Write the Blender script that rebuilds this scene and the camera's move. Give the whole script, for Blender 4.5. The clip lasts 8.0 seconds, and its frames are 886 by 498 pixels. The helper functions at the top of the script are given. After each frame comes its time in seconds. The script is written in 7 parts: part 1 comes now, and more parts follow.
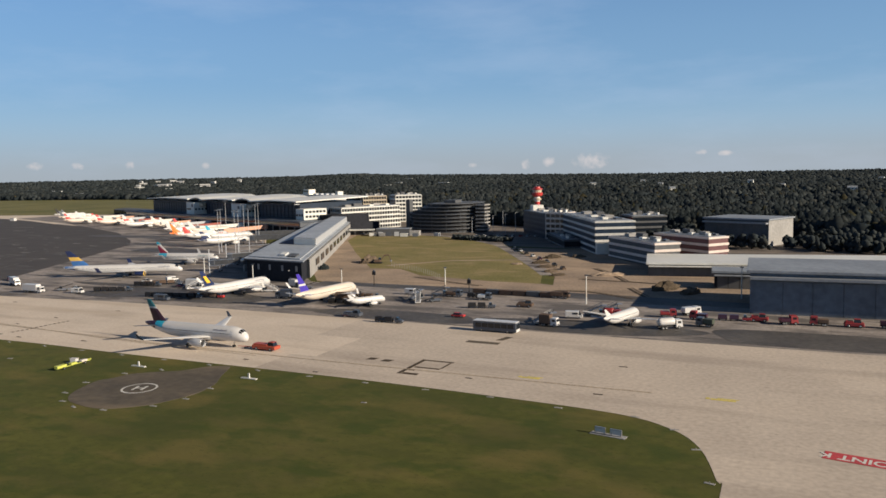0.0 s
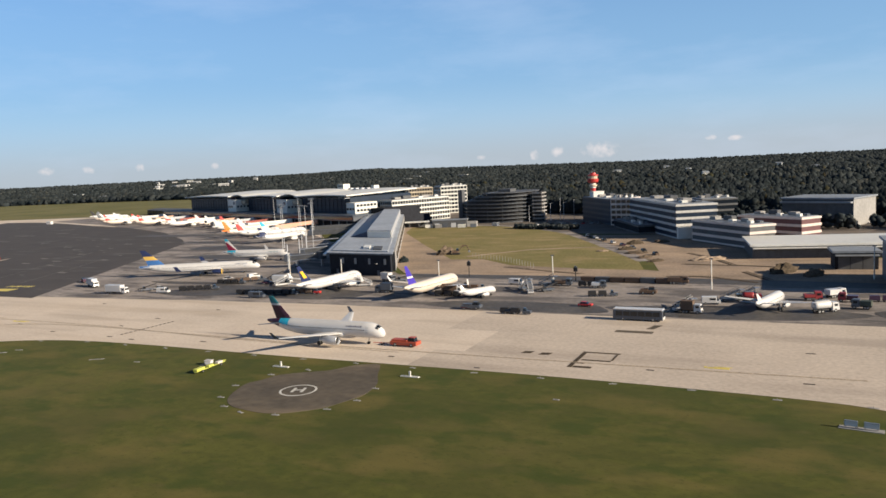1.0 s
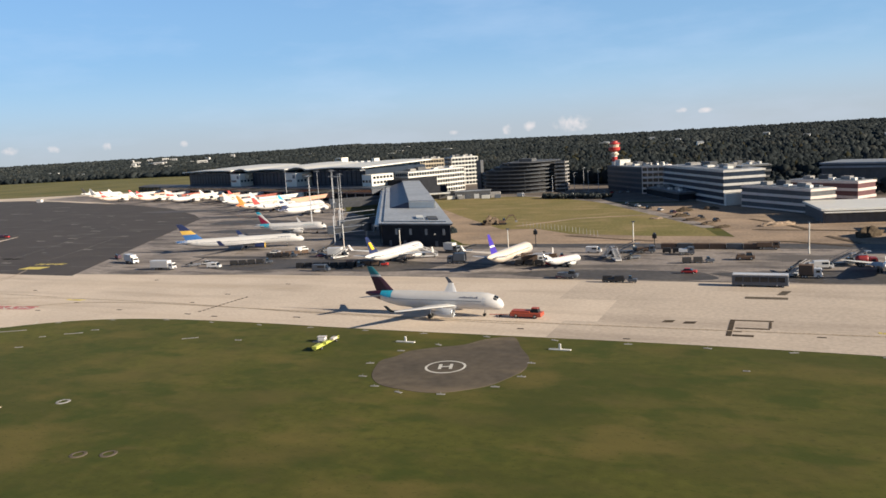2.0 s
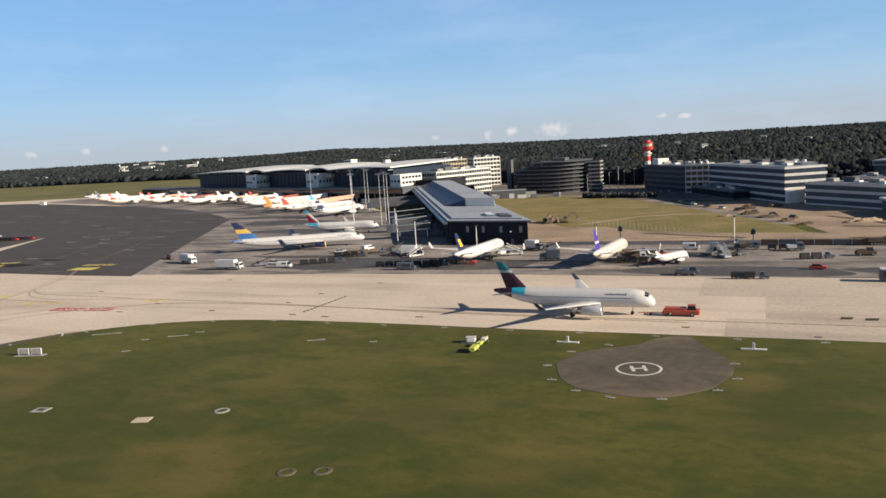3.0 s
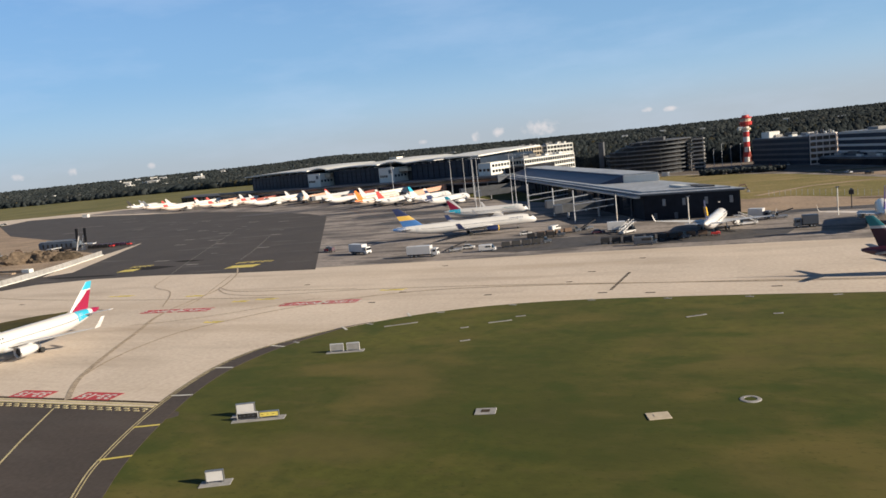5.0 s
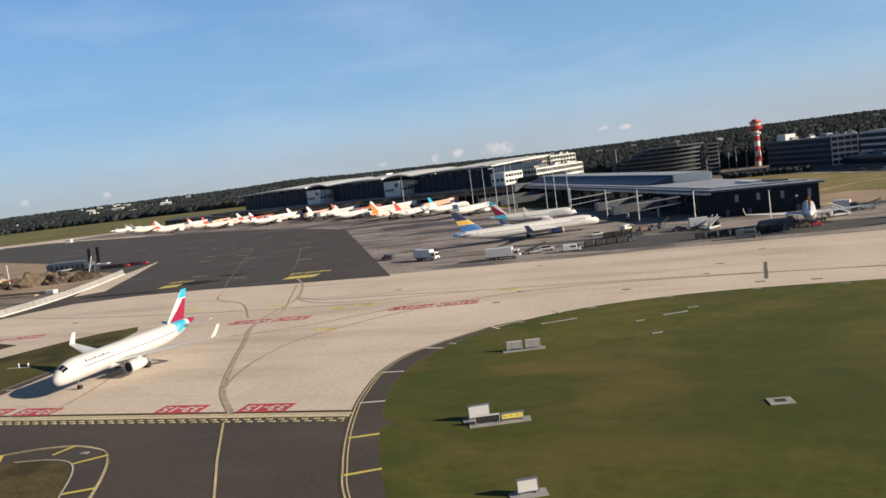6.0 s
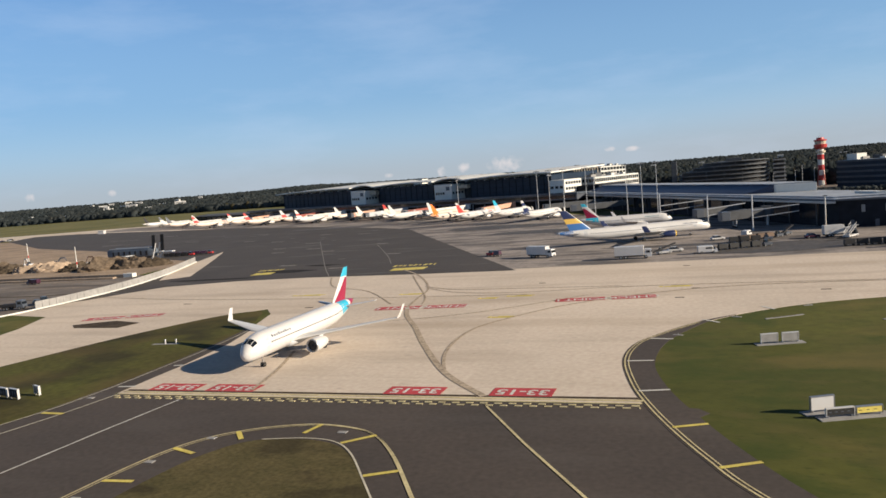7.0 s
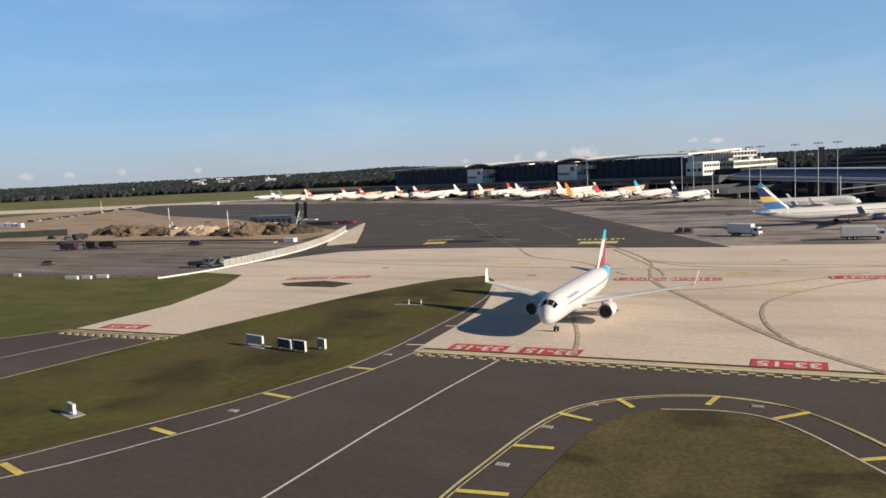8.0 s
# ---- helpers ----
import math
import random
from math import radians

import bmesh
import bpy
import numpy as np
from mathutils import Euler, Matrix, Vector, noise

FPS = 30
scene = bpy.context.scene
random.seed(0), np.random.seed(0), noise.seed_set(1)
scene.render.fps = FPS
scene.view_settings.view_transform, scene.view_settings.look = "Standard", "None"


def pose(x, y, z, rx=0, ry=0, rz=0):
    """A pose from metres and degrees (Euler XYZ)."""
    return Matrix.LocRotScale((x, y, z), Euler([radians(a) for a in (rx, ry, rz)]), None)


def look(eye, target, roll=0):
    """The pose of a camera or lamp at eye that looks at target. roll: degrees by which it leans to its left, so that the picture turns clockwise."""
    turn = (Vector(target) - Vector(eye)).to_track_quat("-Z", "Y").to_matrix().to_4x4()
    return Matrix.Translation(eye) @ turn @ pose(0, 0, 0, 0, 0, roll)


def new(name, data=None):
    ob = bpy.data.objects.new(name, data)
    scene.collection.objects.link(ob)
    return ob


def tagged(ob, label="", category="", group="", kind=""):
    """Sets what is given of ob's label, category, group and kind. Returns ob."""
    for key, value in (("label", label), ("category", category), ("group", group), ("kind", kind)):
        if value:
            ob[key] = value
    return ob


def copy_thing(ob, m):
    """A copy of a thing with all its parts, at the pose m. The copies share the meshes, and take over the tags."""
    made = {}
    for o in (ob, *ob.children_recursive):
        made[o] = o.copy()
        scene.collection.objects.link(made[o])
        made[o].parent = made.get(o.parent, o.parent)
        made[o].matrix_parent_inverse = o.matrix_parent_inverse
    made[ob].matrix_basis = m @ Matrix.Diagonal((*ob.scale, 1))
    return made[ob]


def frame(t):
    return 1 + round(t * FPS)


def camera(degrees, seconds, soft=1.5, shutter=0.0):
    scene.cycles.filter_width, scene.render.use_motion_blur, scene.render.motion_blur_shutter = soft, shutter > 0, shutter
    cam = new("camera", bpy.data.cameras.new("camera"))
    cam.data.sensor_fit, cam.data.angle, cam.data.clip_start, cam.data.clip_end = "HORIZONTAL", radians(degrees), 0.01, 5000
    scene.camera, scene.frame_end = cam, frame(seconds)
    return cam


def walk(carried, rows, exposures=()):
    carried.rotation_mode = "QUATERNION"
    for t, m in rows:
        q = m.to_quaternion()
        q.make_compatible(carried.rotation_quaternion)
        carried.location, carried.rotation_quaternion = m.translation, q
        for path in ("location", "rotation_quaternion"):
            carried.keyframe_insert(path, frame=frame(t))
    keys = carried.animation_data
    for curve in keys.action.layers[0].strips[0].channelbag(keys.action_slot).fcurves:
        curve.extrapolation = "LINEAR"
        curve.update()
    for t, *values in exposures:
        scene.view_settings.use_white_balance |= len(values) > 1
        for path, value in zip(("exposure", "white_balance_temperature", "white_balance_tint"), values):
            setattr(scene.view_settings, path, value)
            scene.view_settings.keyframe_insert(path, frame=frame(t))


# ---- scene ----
cam = camera(60.0, 8.0, soft=1.6)
TURN = pose(0, 0, 0, 0, 0, 24.3)
# seconds, eye, target, roll
PATH = [
    (0, (9.494, 1.001, 46.364), (9.453, 2.991, 46.165), -1.2),
    (0.5, (-7.761, 6.701, 45.503), (-7.823, 8.689, 45.3), -2.1),
    (1, (-25.233, 12.824, 44.55), (-25.303, 14.811, 44.335), -2.9),
    (1.5, (-42.888, 19.321, 43.508), (-42.944, 21.305, 43.264), -3.8),
    (1.7, (-49.994, 22.013, 43.067), (-50.03, 23.995, 42.802), -3.9),
    (2.8, (-89.408, 37.595, 40.42), (-89.372, 39.573, 40.125), -2.9),
    (3, (-96.617, 40.543, 39.901), (-96.576, 42.525, 39.63), -3.5),
    (3.5, (-114.668, 48.026, 38.555), (-114.639, 50.013, 38.328), -5.4),
    (4, (-132.734, 55.629, 37.146), (-132.71, 57.616, 36.92), -6.8),
    (4.5, (-150.78, 63.301, 35.678), (-150.749, 65.285, 35.428), -6.6),
    (4.7, (-157.986, 66.377, 35.076), (-157.944, 68.359, 34.809), -6.0),
    (5.8, (-197.371, 83.207, 31.625), (-197.227, 85.189, 31.398), -7.7),
    (6, (-204.469, 86.224, 30.975), (-204.305, 88.205, 30.755), -7.4),
    (6.5, (-222.103, 93.666, 29.323), (-221.898, 95.646, 29.125), -6.2),
    (7, (-239.549, 100.923, 27.639), (-239.386, 102.908, 27.454), -4.8),
    (7.5, (-256.773, 107.946, 25.926), (-256.701, 109.935, 25.734), -3.5),
    (8, (-273.742, 114.683, 24.189), (-273.772, 116.672, 23.981), -3.1),
]
walk(cam, [(t, TURN @ look(eye, target, roll)) for t, eye, target, roll in PATH],
     [(0, 0.49), (0.6, 0.67), (1.5, 0.87), (3.0, 0.84), (3.6, 0.92), (4.1, 0.95), (4.6, 0.83), (5.8, 0.69), (6.6, 0.70), (8.0, 0.68)])
from mathutils import geometry

# ---- world, sun ----
SUN_DIR = Vector((0.936, -0.045, 0.352)).normalized()
world = bpy.data.worlds.new("sky")
scene.world = world
world.use_nodes = True
wn, wl = world.node_tree.nodes, world.node_tree.links
sky = wn.new("ShaderNodeTexSky")
sky.sky_type = "NISHITA"
sky.sun_disc = False
sky.sun_elevation = math.asin(SUN_DIR.z)
sky.sun_rotation = math.atan2(SUN_DIR.x, SUN_DIR.y)
sky.air_density, sky.dust_density, sky.ozone_density = 1.0, 0.2, 5.0
# thin cirrus veils and small far cumulus, mixed into the sky by direction
def wmath(op, a, b=None):
    nd = wn.new("ShaderNodeMath")
    nd.operation = op
    for i, v in enumerate((a, b)):
        if v is None:
            continue
        if isinstance(v, (int, float)):
            nd.inputs[i].default_value = v
        else:
            wl.new(v, nd.inputs[i])
    return nd.outputs[0]


wtc = wn.new("ShaderNodeTexCoord")
wmap = wn.new("ShaderNodeMapping")
wmap.inputs["Scale"].default_value = (2.2, 2.2, 9.0)
wmap.inputs["Rotation"].default_value = (0.25, 0.1, 0.6)
wnoise = wn.new("ShaderNodeTexNoise")
wnoise.inputs["Scale"].default_value, wnoise.inputs["Detail"].default_value, wnoise.inputs["Roughness"].default_value = 1.6, 6.0, 0.6
wramp = wn.new("ShaderNodeValToRGB")
wramp.color_ramp.elements[0].position, wramp.color_ramp.elements[0].color = 0.48, (0, 0, 0, 1)
wramp.color_ramp.elements[1].position, wramp.color_ramp.elements[1].color = 0.85, (0.30, 0.30, 0.30, 1)
wmix = wn.new("ShaderNodeMixRGB")
wmix.inputs[2].default_value = (5.6, 6.6, 8.4, 1)
wl.new(wtc.outputs["Generated"], wmap.inputs["Vector"])
wl.new(wmap.outputs["Vector"], wnoise.inputs["Vector"])
wl.new(wnoise.outputs["Fac"], wramp.inputs["Fac"])
wl.new(wramp.outputs["Color"], wmix.inputs[0])
wtint = wn.new("ShaderNodeMixRGB")
wtint.blend_type, wtint.inputs[0].default_value, wtint.inputs[2].default_value = "MULTIPLY", 1.0, (0.66, 0.92, 1.16, 1)
wl.new(sky.outputs["Color"], wtint.inputs[1])
# pale grey-blue haze in the lowest degrees, all round
wz = wn.new("ShaderNodeSeparateXYZ")
wl.new(wtc.outputs["Generated"], wz.inputs[0])
whaze = wn.new("ShaderNodeValToRGB")
whaze.color_ramp.interpolation = "EASE"
whaze.color_ramp.elements[0].position, whaze.color_ramp.elements[0].color = 0.0, (0.95, 0.95, 0.95, 1)
whaze.color_ramp.elements[1].position, whaze.color_ramp.elements[1].color = 0.12, (0, 0, 0, 1)
wl.new(wz.outputs[2], whaze.inputs["Fac"])
# clear bright blue over the haze, deepening towards the zenith
wblue = wn.new("ShaderNodeValToRGB")
wblue.color_ramp.interpolation = "EASE"
wblue.color_ramp.elements[0].position, wblue.color_ramp.elements[0].color = 0.05, (0.8, 0.8, 0.8, 1)
wblue.color_ramp.elements[1].position, wblue.color_ramp.elements[1].color = 0.45, (0, 0, 0, 1)
wl.new(wz.outputs[2], wblue.inputs["Fac"])
wdeep = wn.new("ShaderNodeValToRGB")
wdeep.color_ramp.elements[0].position, wdeep.color_ramp.elements[0].color = 0.30, (1, 1, 1, 1)
wdeep.color_ramp.elements[1].position, wdeep.color_ramp.elements[1].color = 0.66, (0.17, 0.155, 0.145, 1)
wl.new(wz.outputs[2], wdeep.inputs["Fac"])
wzen = wn.new("ShaderNodeMixRGB")
wzen.blend_type, wzen.inputs[0].default_value = "MULTIPLY", 1.0
wl.new(wtint.outputs["Color"], wzen.inputs[1])
wl.new(wdeep.outputs["Color"], wzen.inputs[2])
wmid = wn.new("ShaderNodeMixRGB")
wmid.inputs[2].default_value = (2.65, 4.4, 6.45, 1)
wl.new(wblue.outputs["Color"], wmid.inputs[0])
wl.new(wzen.outputs["Color"], wmid.inputs[1])
wair = wn.new("ShaderNodeMixRGB")
wband = wn.new("ShaderNodeMapRange")
wband.interpolation_type = "SMOOTHSTEP"
wband.inputs["From Max"].default_value = 0.085
wl.new(wz.outputs[2], wband.inputs["Value"])
wlow = wn.new("ShaderNodeMixRGB")
wlow.inputs[1].default_value, wlow.inputs[2].default_value = (3.95, 4.45, 4.95, 1), (4.2, 5.6, 6.8, 1)
wl.new(wband.outputs["Result"], wlow.inputs[0])
wl.new(wlow.outputs["Color"], wair.inputs[2])
wl.new(whaze.outputs["Color"], wair.inputs[0])
wl.new(wmid.outputs["Color"], wair.inputs[1])
wl.new(wair.outputs["Color"], wmix.inputs[1])
wsep = wn.new("ShaderNodeSeparateXYZ")
wl.new(wtc.outputs["Generated"], wsep.inputs[0])
azimuth, height = wmath("ARCTAN2", wsep.outputs[1], wsep.outputs[0]), wsep.outputs[2]
puff = wn.new("ShaderNodeTexNoise")
puff.inputs["Scale"].default_value, puff.inputs["Detail"].default_value = 130.0, 5.0
wl.new(wtc.outputs["Generated"], puff.inputs["Vector"])
cover = None
# azimuth, sine of elevation, half width, half height of each small cloud
CUMULUS = [(1.8245, 0.010, 0.026, 0.0115), (1.835, 0.013, 0.010, 0.009), (1.877, 0.010, 0.0095, 0.0085), (1.907, 0.008, 0.007, 0.0075), (2.500, 0.0165, 0.010, 0.005), (2.455, 0.016, 0.008, 0.0045), (2.398, 0.016, 0.0075, 0.0055), (2.312, 0.014, 0.006, 0.004), (1.690, 0.018, 0.008, 0.004), (1.662, 0.016, 0.011, 0.004), (1.975, 0.008, 0.006, 0.004)]
for az, el, w, h in CUMULUS:
    u = wmath("POWER", wmath("DIVIDE", wmath("SUBTRACT", azimuth, az), w), 2)
    v = wmath("POWER", wmath("DIVIDE", wmath("SUBTRACT", height, el), h), 2)
    m = wmath("SUBTRACT", 1.0, wmath("ADD", u, v))
    cover = m if cover is None else wmath("MAXIMUM", cover, m)
shape = wmath("ADD", cover, wmath("MULTIPLY", wmath("SUBTRACT", puff.outputs["Fac"], 0.5), 2.4))
soft = wn.new("ShaderNodeMapRange")
soft.interpolation_type = "SMOOTHSTEP"
soft.inputs["From Min"].default_value, soft.inputs["From Max"].default_value, soft.inputs["To Max"].default_value = 0.0, 1.6, 0.75
wl.new(wmath("MULTIPLY", shape, wmath("GREATER_THAN", cover, -0.5)), soft.inputs["Value"])
wmix2 = wn.new("ShaderNodeMixRGB")
wmix2.inputs[2].default_value = (7.2, 6.7, 6.7, 1)
wl.new(soft.outputs["Result"], wmix2.inputs[0])
wl.new(wmix.outputs["Color"], wmix2.inputs[1])
wl.new(wmix2.outputs["Color"], wn["Background"].inputs["Color"])
wn["Background"].inputs["Strength"].default_value = 0.069
sun = new("sun", bpy.data.lights.new("sun", "SUN"))
sun.data.energy, sun.data.angle, sun.data.color = 5.0, radians(0.5), (1.0, 0.865, 0.675)
sun.matrix_world = look(SUN_DIR * 100, (0, 0, 0))


# ---- materials ----
def material(name, colour, rough=0.6, metal=0.0, vary=0.12, fine=8.0, coarse=0.15, bump=0.0, bump_scale=20.0, second=None, streak=None, spec=0.5):
    """Two scales of noise over a base colour; coordinates in metres."""
    m = bpy.data.materials.new(name)
    m.use_nodes = True
    n, l = m.node_tree.nodes, m.node_tree.links
    b = n["Principled BSDF"]
    b.inputs["Roughness"].default_value, b.inputs["Metallic"].default_value = rough, metal
    b.inputs["Specular IOR Level"].default_value = spec
    geo = n.new("ShaderNodeNewGeometry")
    vec = geo.outputs["Position"]
    if streak:
        mp = n.new("ShaderNodeMapping")
        mp.inputs["Scale"].default_value = streak
        l.new(vec, mp.inputs["Vector"])
        vec = mp.outputs["Vector"]
    a, c = n.new("ShaderNodeTexNoise"), n.new("ShaderNodeTexNoise")
    a.inputs["Scale"].default_value, c.inputs["Scale"].default_value = fine, coarse
    a.inputs["Detail"].default_value, c.inputs["Detail"].default_value = 4, 5
    l.new(vec, a.inputs["Vector"]), l.new(vec, c.inputs["Vector"])
    other = second or tuple(v * (1 - 2.2 * vary) for v in colour)
    ramp = n.new("ShaderNodeValToRGB")
    ramp.color_ramp.elements[0].position, ramp.color_ramp.elements[1].position = 0.32, 0.68
    ramp.color_ramp.elements[0].color, ramp.color_ramp.elements[1].color = (*other, 1), (*colour, 1)
    l.new(c.outputs["Fac"], ramp.inputs["Fac"])
    mix = n.new("ShaderNodeMixRGB")
    mix.blend_type, mix.inputs[0].default_value = "OVERLAY", min(1.0, vary * 4)
    l.new(ramp.outputs["Color"], mix.inputs[1]), l.new(a.outputs["Fac"], mix.inputs[2])
    l.new(mix.outputs["Color"], b.inputs["Base Color"])
    if bump:
        bp, bn = n.new("ShaderNodeBump"), n.new("ShaderNodeTexNoise")
        bn.inputs["Scale"].default_value = bump_scale
        l.new(geo.outputs["Position"], bn.inputs["Vector"])
        bp.inputs["Strength"].default_value, bp.inputs["Distance"].default_value = bump, 0.05
        l.new(bn.outputs["Fac"], bp.inputs["Height"]), l.new(bp.outputs["Normal"], b.inputs["Normal"])
    return m


def stain(m, scale, low, high, colour, amount, stretch=(1, 1, 1)):
    """A further layer of patches with their own shape over a material's colour."""
    n, l = m.node_tree.nodes, m.node_tree.links
    b = n["Principled BSDF"]
    old = b.inputs["Base Color"].links[0].from_socket
    geo, mp, t = n.new("ShaderNodeNewGeometry"), n.new("ShaderNodeMapping"), n.new("ShaderNodeTexNoise")
    mp.inputs["Scale"].default_value = stretch
    t.inputs["Scale"].default_value, t.inputs["Detail"].default_value = scale, 6
    l.new(geo.outputs["Position"], mp.inputs["Vector"]), l.new(mp.outputs["Vector"], t.inputs["Vector"])
    r = n.new("ShaderNodeValToRGB")
    r.color_ramp.elements[0].position, r.color_ramp.elements[0].color = low, (0, 0, 0, 1)
    r.color_ramp.elements[1].position, r.color_ramp.elements[1].color = high, (amount, amount, amount, 1)
    l.new(t.outputs["Fac"], r.inputs["Fac"])
    mix = n.new("ShaderNodeMixRGB")
    mix.inputs[2].default_value = (*colour, 1)
    l.new(r.outputs["Color"], mix.inputs[0]), l.new(old, mix.inputs[1]), l.new(mix.outputs["Color"], b.inputs["Base Color"])
    return m


def slabs(m, size, dark, turn=0.0, width=0.012):
    """Joints of cast slabs as a fine darker grid in a ground material."""
    n, l = m.node_tree.nodes, m.node_tree.links
    b = n["Principled BSDF"]
    old = b.inputs["Base Color"].links[0].from_socket
    geo, mp, br = n.new("ShaderNodeNewGeometry"), n.new("ShaderNodeMapping"), n.new("ShaderNodeTexBrick")
    mp.inputs["Rotation"].default_value = (0, 0, turn)
    br.offset = 0.0
    br.inputs["Scale"].default_value = 1.0 / size
    br.inputs["Brick Width"].default_value, br.inputs["Row Height"].default_value = 1.0, 1.0
    br.inputs["Mortar Size"].default_value, br.inputs["Mortar Smooth"].default_value = width, 0.3
    br.inputs["Color1"].default_value, br.inputs["Color2"].default_value = (1, 1, 1, 1), (0.955, 0.95, 0.945, 1)
    br.inputs["Mortar"].default_value = (dark, dark, dark, 1)
    l.new(geo.outputs["Position"], mp.inputs["Vector"]), l.new(mp.outputs["Vector"], br.inputs["Vector"])
    mix = n.new("ShaderNodeMixRGB")
    mix.blend_type, mix.inputs[0].default_value = "MULTIPLY", 1.0
    l.new(old, mix.inputs[1]), l.new(br.outputs["Color"], mix.inputs[2]), l.new(mix.outputs["Color"], b.inputs["Base Color"])
    return m


def by_island(m, low=0.7):
    """Vary a material's brightness from clump to clump of one mesh."""
    n, l = m.node_tree.nodes, m.node_tree.links
    b = n["Principled BSDF"]
    old = b.inputs["Base Color"].links[0].from_socket
    gi, mr, mix = n.new("ShaderNodeNewGeometry"), n.new("ShaderNodeMapRange"), n.new("ShaderNodeMixRGB")
    mr.inputs["To Min"].default_value, mr.inputs["To Max"].default_value = low, 1.1
    l.new(gi.outputs["Random Per Island"], mr.inputs["Value"])
    mix.blend_type, mix.inputs[0].default_value = "MULTIPLY", 1.0
    l.new(old, mix.inputs[1]), l.new(mr.outputs["Result"], mix.inputs[2]), l.new(mix.outputs["Color"], b.inputs["Base Color"])
    return m


GRASS = material("mown_grass", (0.082, 0.083, 0.016), 0.9, vary=0.09, fine=0.5, coarse=0.035, second=(0.052, 0.060, 0.011), bump=0.3, bump_scale=2.0, spec=0.15)
stain(GRASS, 0.022, 0.50, 0.72, (0.108, 0.093, 0.027), 0.6, (1.0, 1.5, 1))
stain(GRASS, 0.011, 0.50, 0.64, (0.042, 0.050, 0.010), 0.55, (1.0, 1.8, 1))
stain(GRASS, 0.25, 0.56, 0.72, (0.100, 0.080, 0.028), 0.45, (0.6, 1.2, 1))
stain(GRASS, 0.42, 0.55, 0.68, (0.038, 0.046, 0.010), 0.45, (0.6, 1.0, 1))
stain(GRASS, 0.13, 0.52, 0.64, (0.034, 0.052, 0.008), 0.7, (0.8, 1.1, 1))
stain(GRASS, 0.07, 0.53, 0.66, (0.135, 0.104, 0.032), 0.6, (0.7, 1.2, 1))
stain(GRASS, 1.6, 0.58, 0.70, (0.028, 0.036, 0.007), 0.5, (0.7, 1.0, 1))
stain(GRASS, 0.06, 0.50, 0.66, (0.044, 0.050, 0.011), 0.5, (0.7, 1.3, 1))
stain(GRASS, 0.045, 0.54, 0.70, (0.110, 0.086, 0.030), 0.5, (0.8, 1.4, 1))


def sheen(m, weight, tint, rough=0.5):
    """Blades and leaves seen edge-on catch more light than from above."""
    b = m.node_tree.nodes["Principled BSDF"]
    b.inputs["Sheen Weight"].default_value, b.inputs["Sheen Roughness"].default_value = weight, rough
    b.inputs["Sheen Tint"].default_value = (*tint, 1)
    return m


sheen(GRASS, 0.018, (0.85, 0.80, 0.35))
WEDGE = material("patchy_grass", (0.090, 0.092, 0.022), 0.92, vary=0.13, fine=0.8, coarse=0.05, second=(0.068, 0.058, 0.020), bump=0.35, bump_scale=2.0, spec=0.12)
stain(WEDGE, 0.07, 0.48, 0.62, (0.034, 0.030, 0.014), 0.75, (1.0, 1.0, 1))
stain(WEDGE, 0.05, 0.50, 0.64, (0.105, 0.076, 0.032), 0.6, (1.2, 0.8, 1))
ISLAND = material("dry_grass", (0.112, 0.090, 0.042), 0.95, vary=0.16, fine=2.0, coarse=0.2, second=(0.074, 0.064, 0.028), bump=0.35, bump_scale=3.0, spec=0.1)
stain(ISLAND, 0.12, 0.52, 0.64, (0.030, 0.024, 0.014), 0.6, (1.0, 1.5, 1))
FIELD = material("rough_field", (0.235, 0.190, 0.085), 0.95, vary=0.16, fine=0.8, coarse=0.03, second=(0.165, 0.150, 0.058), bump=0.5, bump_scale=1.0, spec=0.1)
stain(FIELD, 0.05, 0.52, 0.68, (0.34, 0.25, 0.14), 0.6, (1.0, 2.0, 1))
SAND = material("sandy_soil", (0.39, 0.295, 0.215), 0.95, vary=0.14, fine=0.9, coarse=0.05, second=(0.25, 0.195, 0.15), bump=0.5, bump_scale=1.0, spec=0.1)
CONCRETE = material("apron_concrete", (0.635, 0.537, 0.44), 0.85, vary=0.07, fine=1.2, coarse=0.03, second=(0.55, 0.467, 0.385), spec=0.25)
stain(CONCRETE, 0.05, 0.54, 0.74, (0.37, 0.30, 0.235), 0.6, (0.35, 2.0, 1))
stain(CONCRETE, 0.7, 0.60, 0.78, (0.27, 0.23, 0.20), 0.5, (0.5, 1.5, 1))
stain(CONCRETE, 0.02, 0.55, 0.72, (0.42, 0.335, 0.25), 0.55, (0.25, 3.2, 1))
slabs(CONCRETE, 7.5, 0.955)
DARKER_CONCRETE = material("darker_grey_concrete", (0.545, 0.462, 0.38), 0.85, vary=0.08, fine=1.0, coarse=0.03, second=(0.46, 0.39, 0.325), spec=0.25)
stain(DARKER_CONCRETE, 0.04, 0.52, 0.72, (0.29, 0.24, 0.20), 0.6, (0.3, 2.0, 1))
stain(DARKER_CONCRETE, 0.9, 0.62, 0.78, (0.20, 0.17, 0.15), 0.5, (0.6, 1.3, 1))
slabs(DARKER_CONCRETE, 7.5, 0.95)
STAND = material("stand_concrete", (0.345, 0.302, 0.272), 0.85, vary=0.12, fine=0.7, coarse=0.04, second=(0.225, 0.198, 0.182), spec=0.25)
stain(STAND, 0.06, 0.48, 0.62, (0.085, 0.078, 0.076), 0.8, (0.6, 1.6, 1))
stain(STAND, 0.16, 0.56, 0.64, (0.055, 0.050, 0.050), 0.6, (0.5, 1.8, 1))
slabs(STAND, 7.5, 0.84)
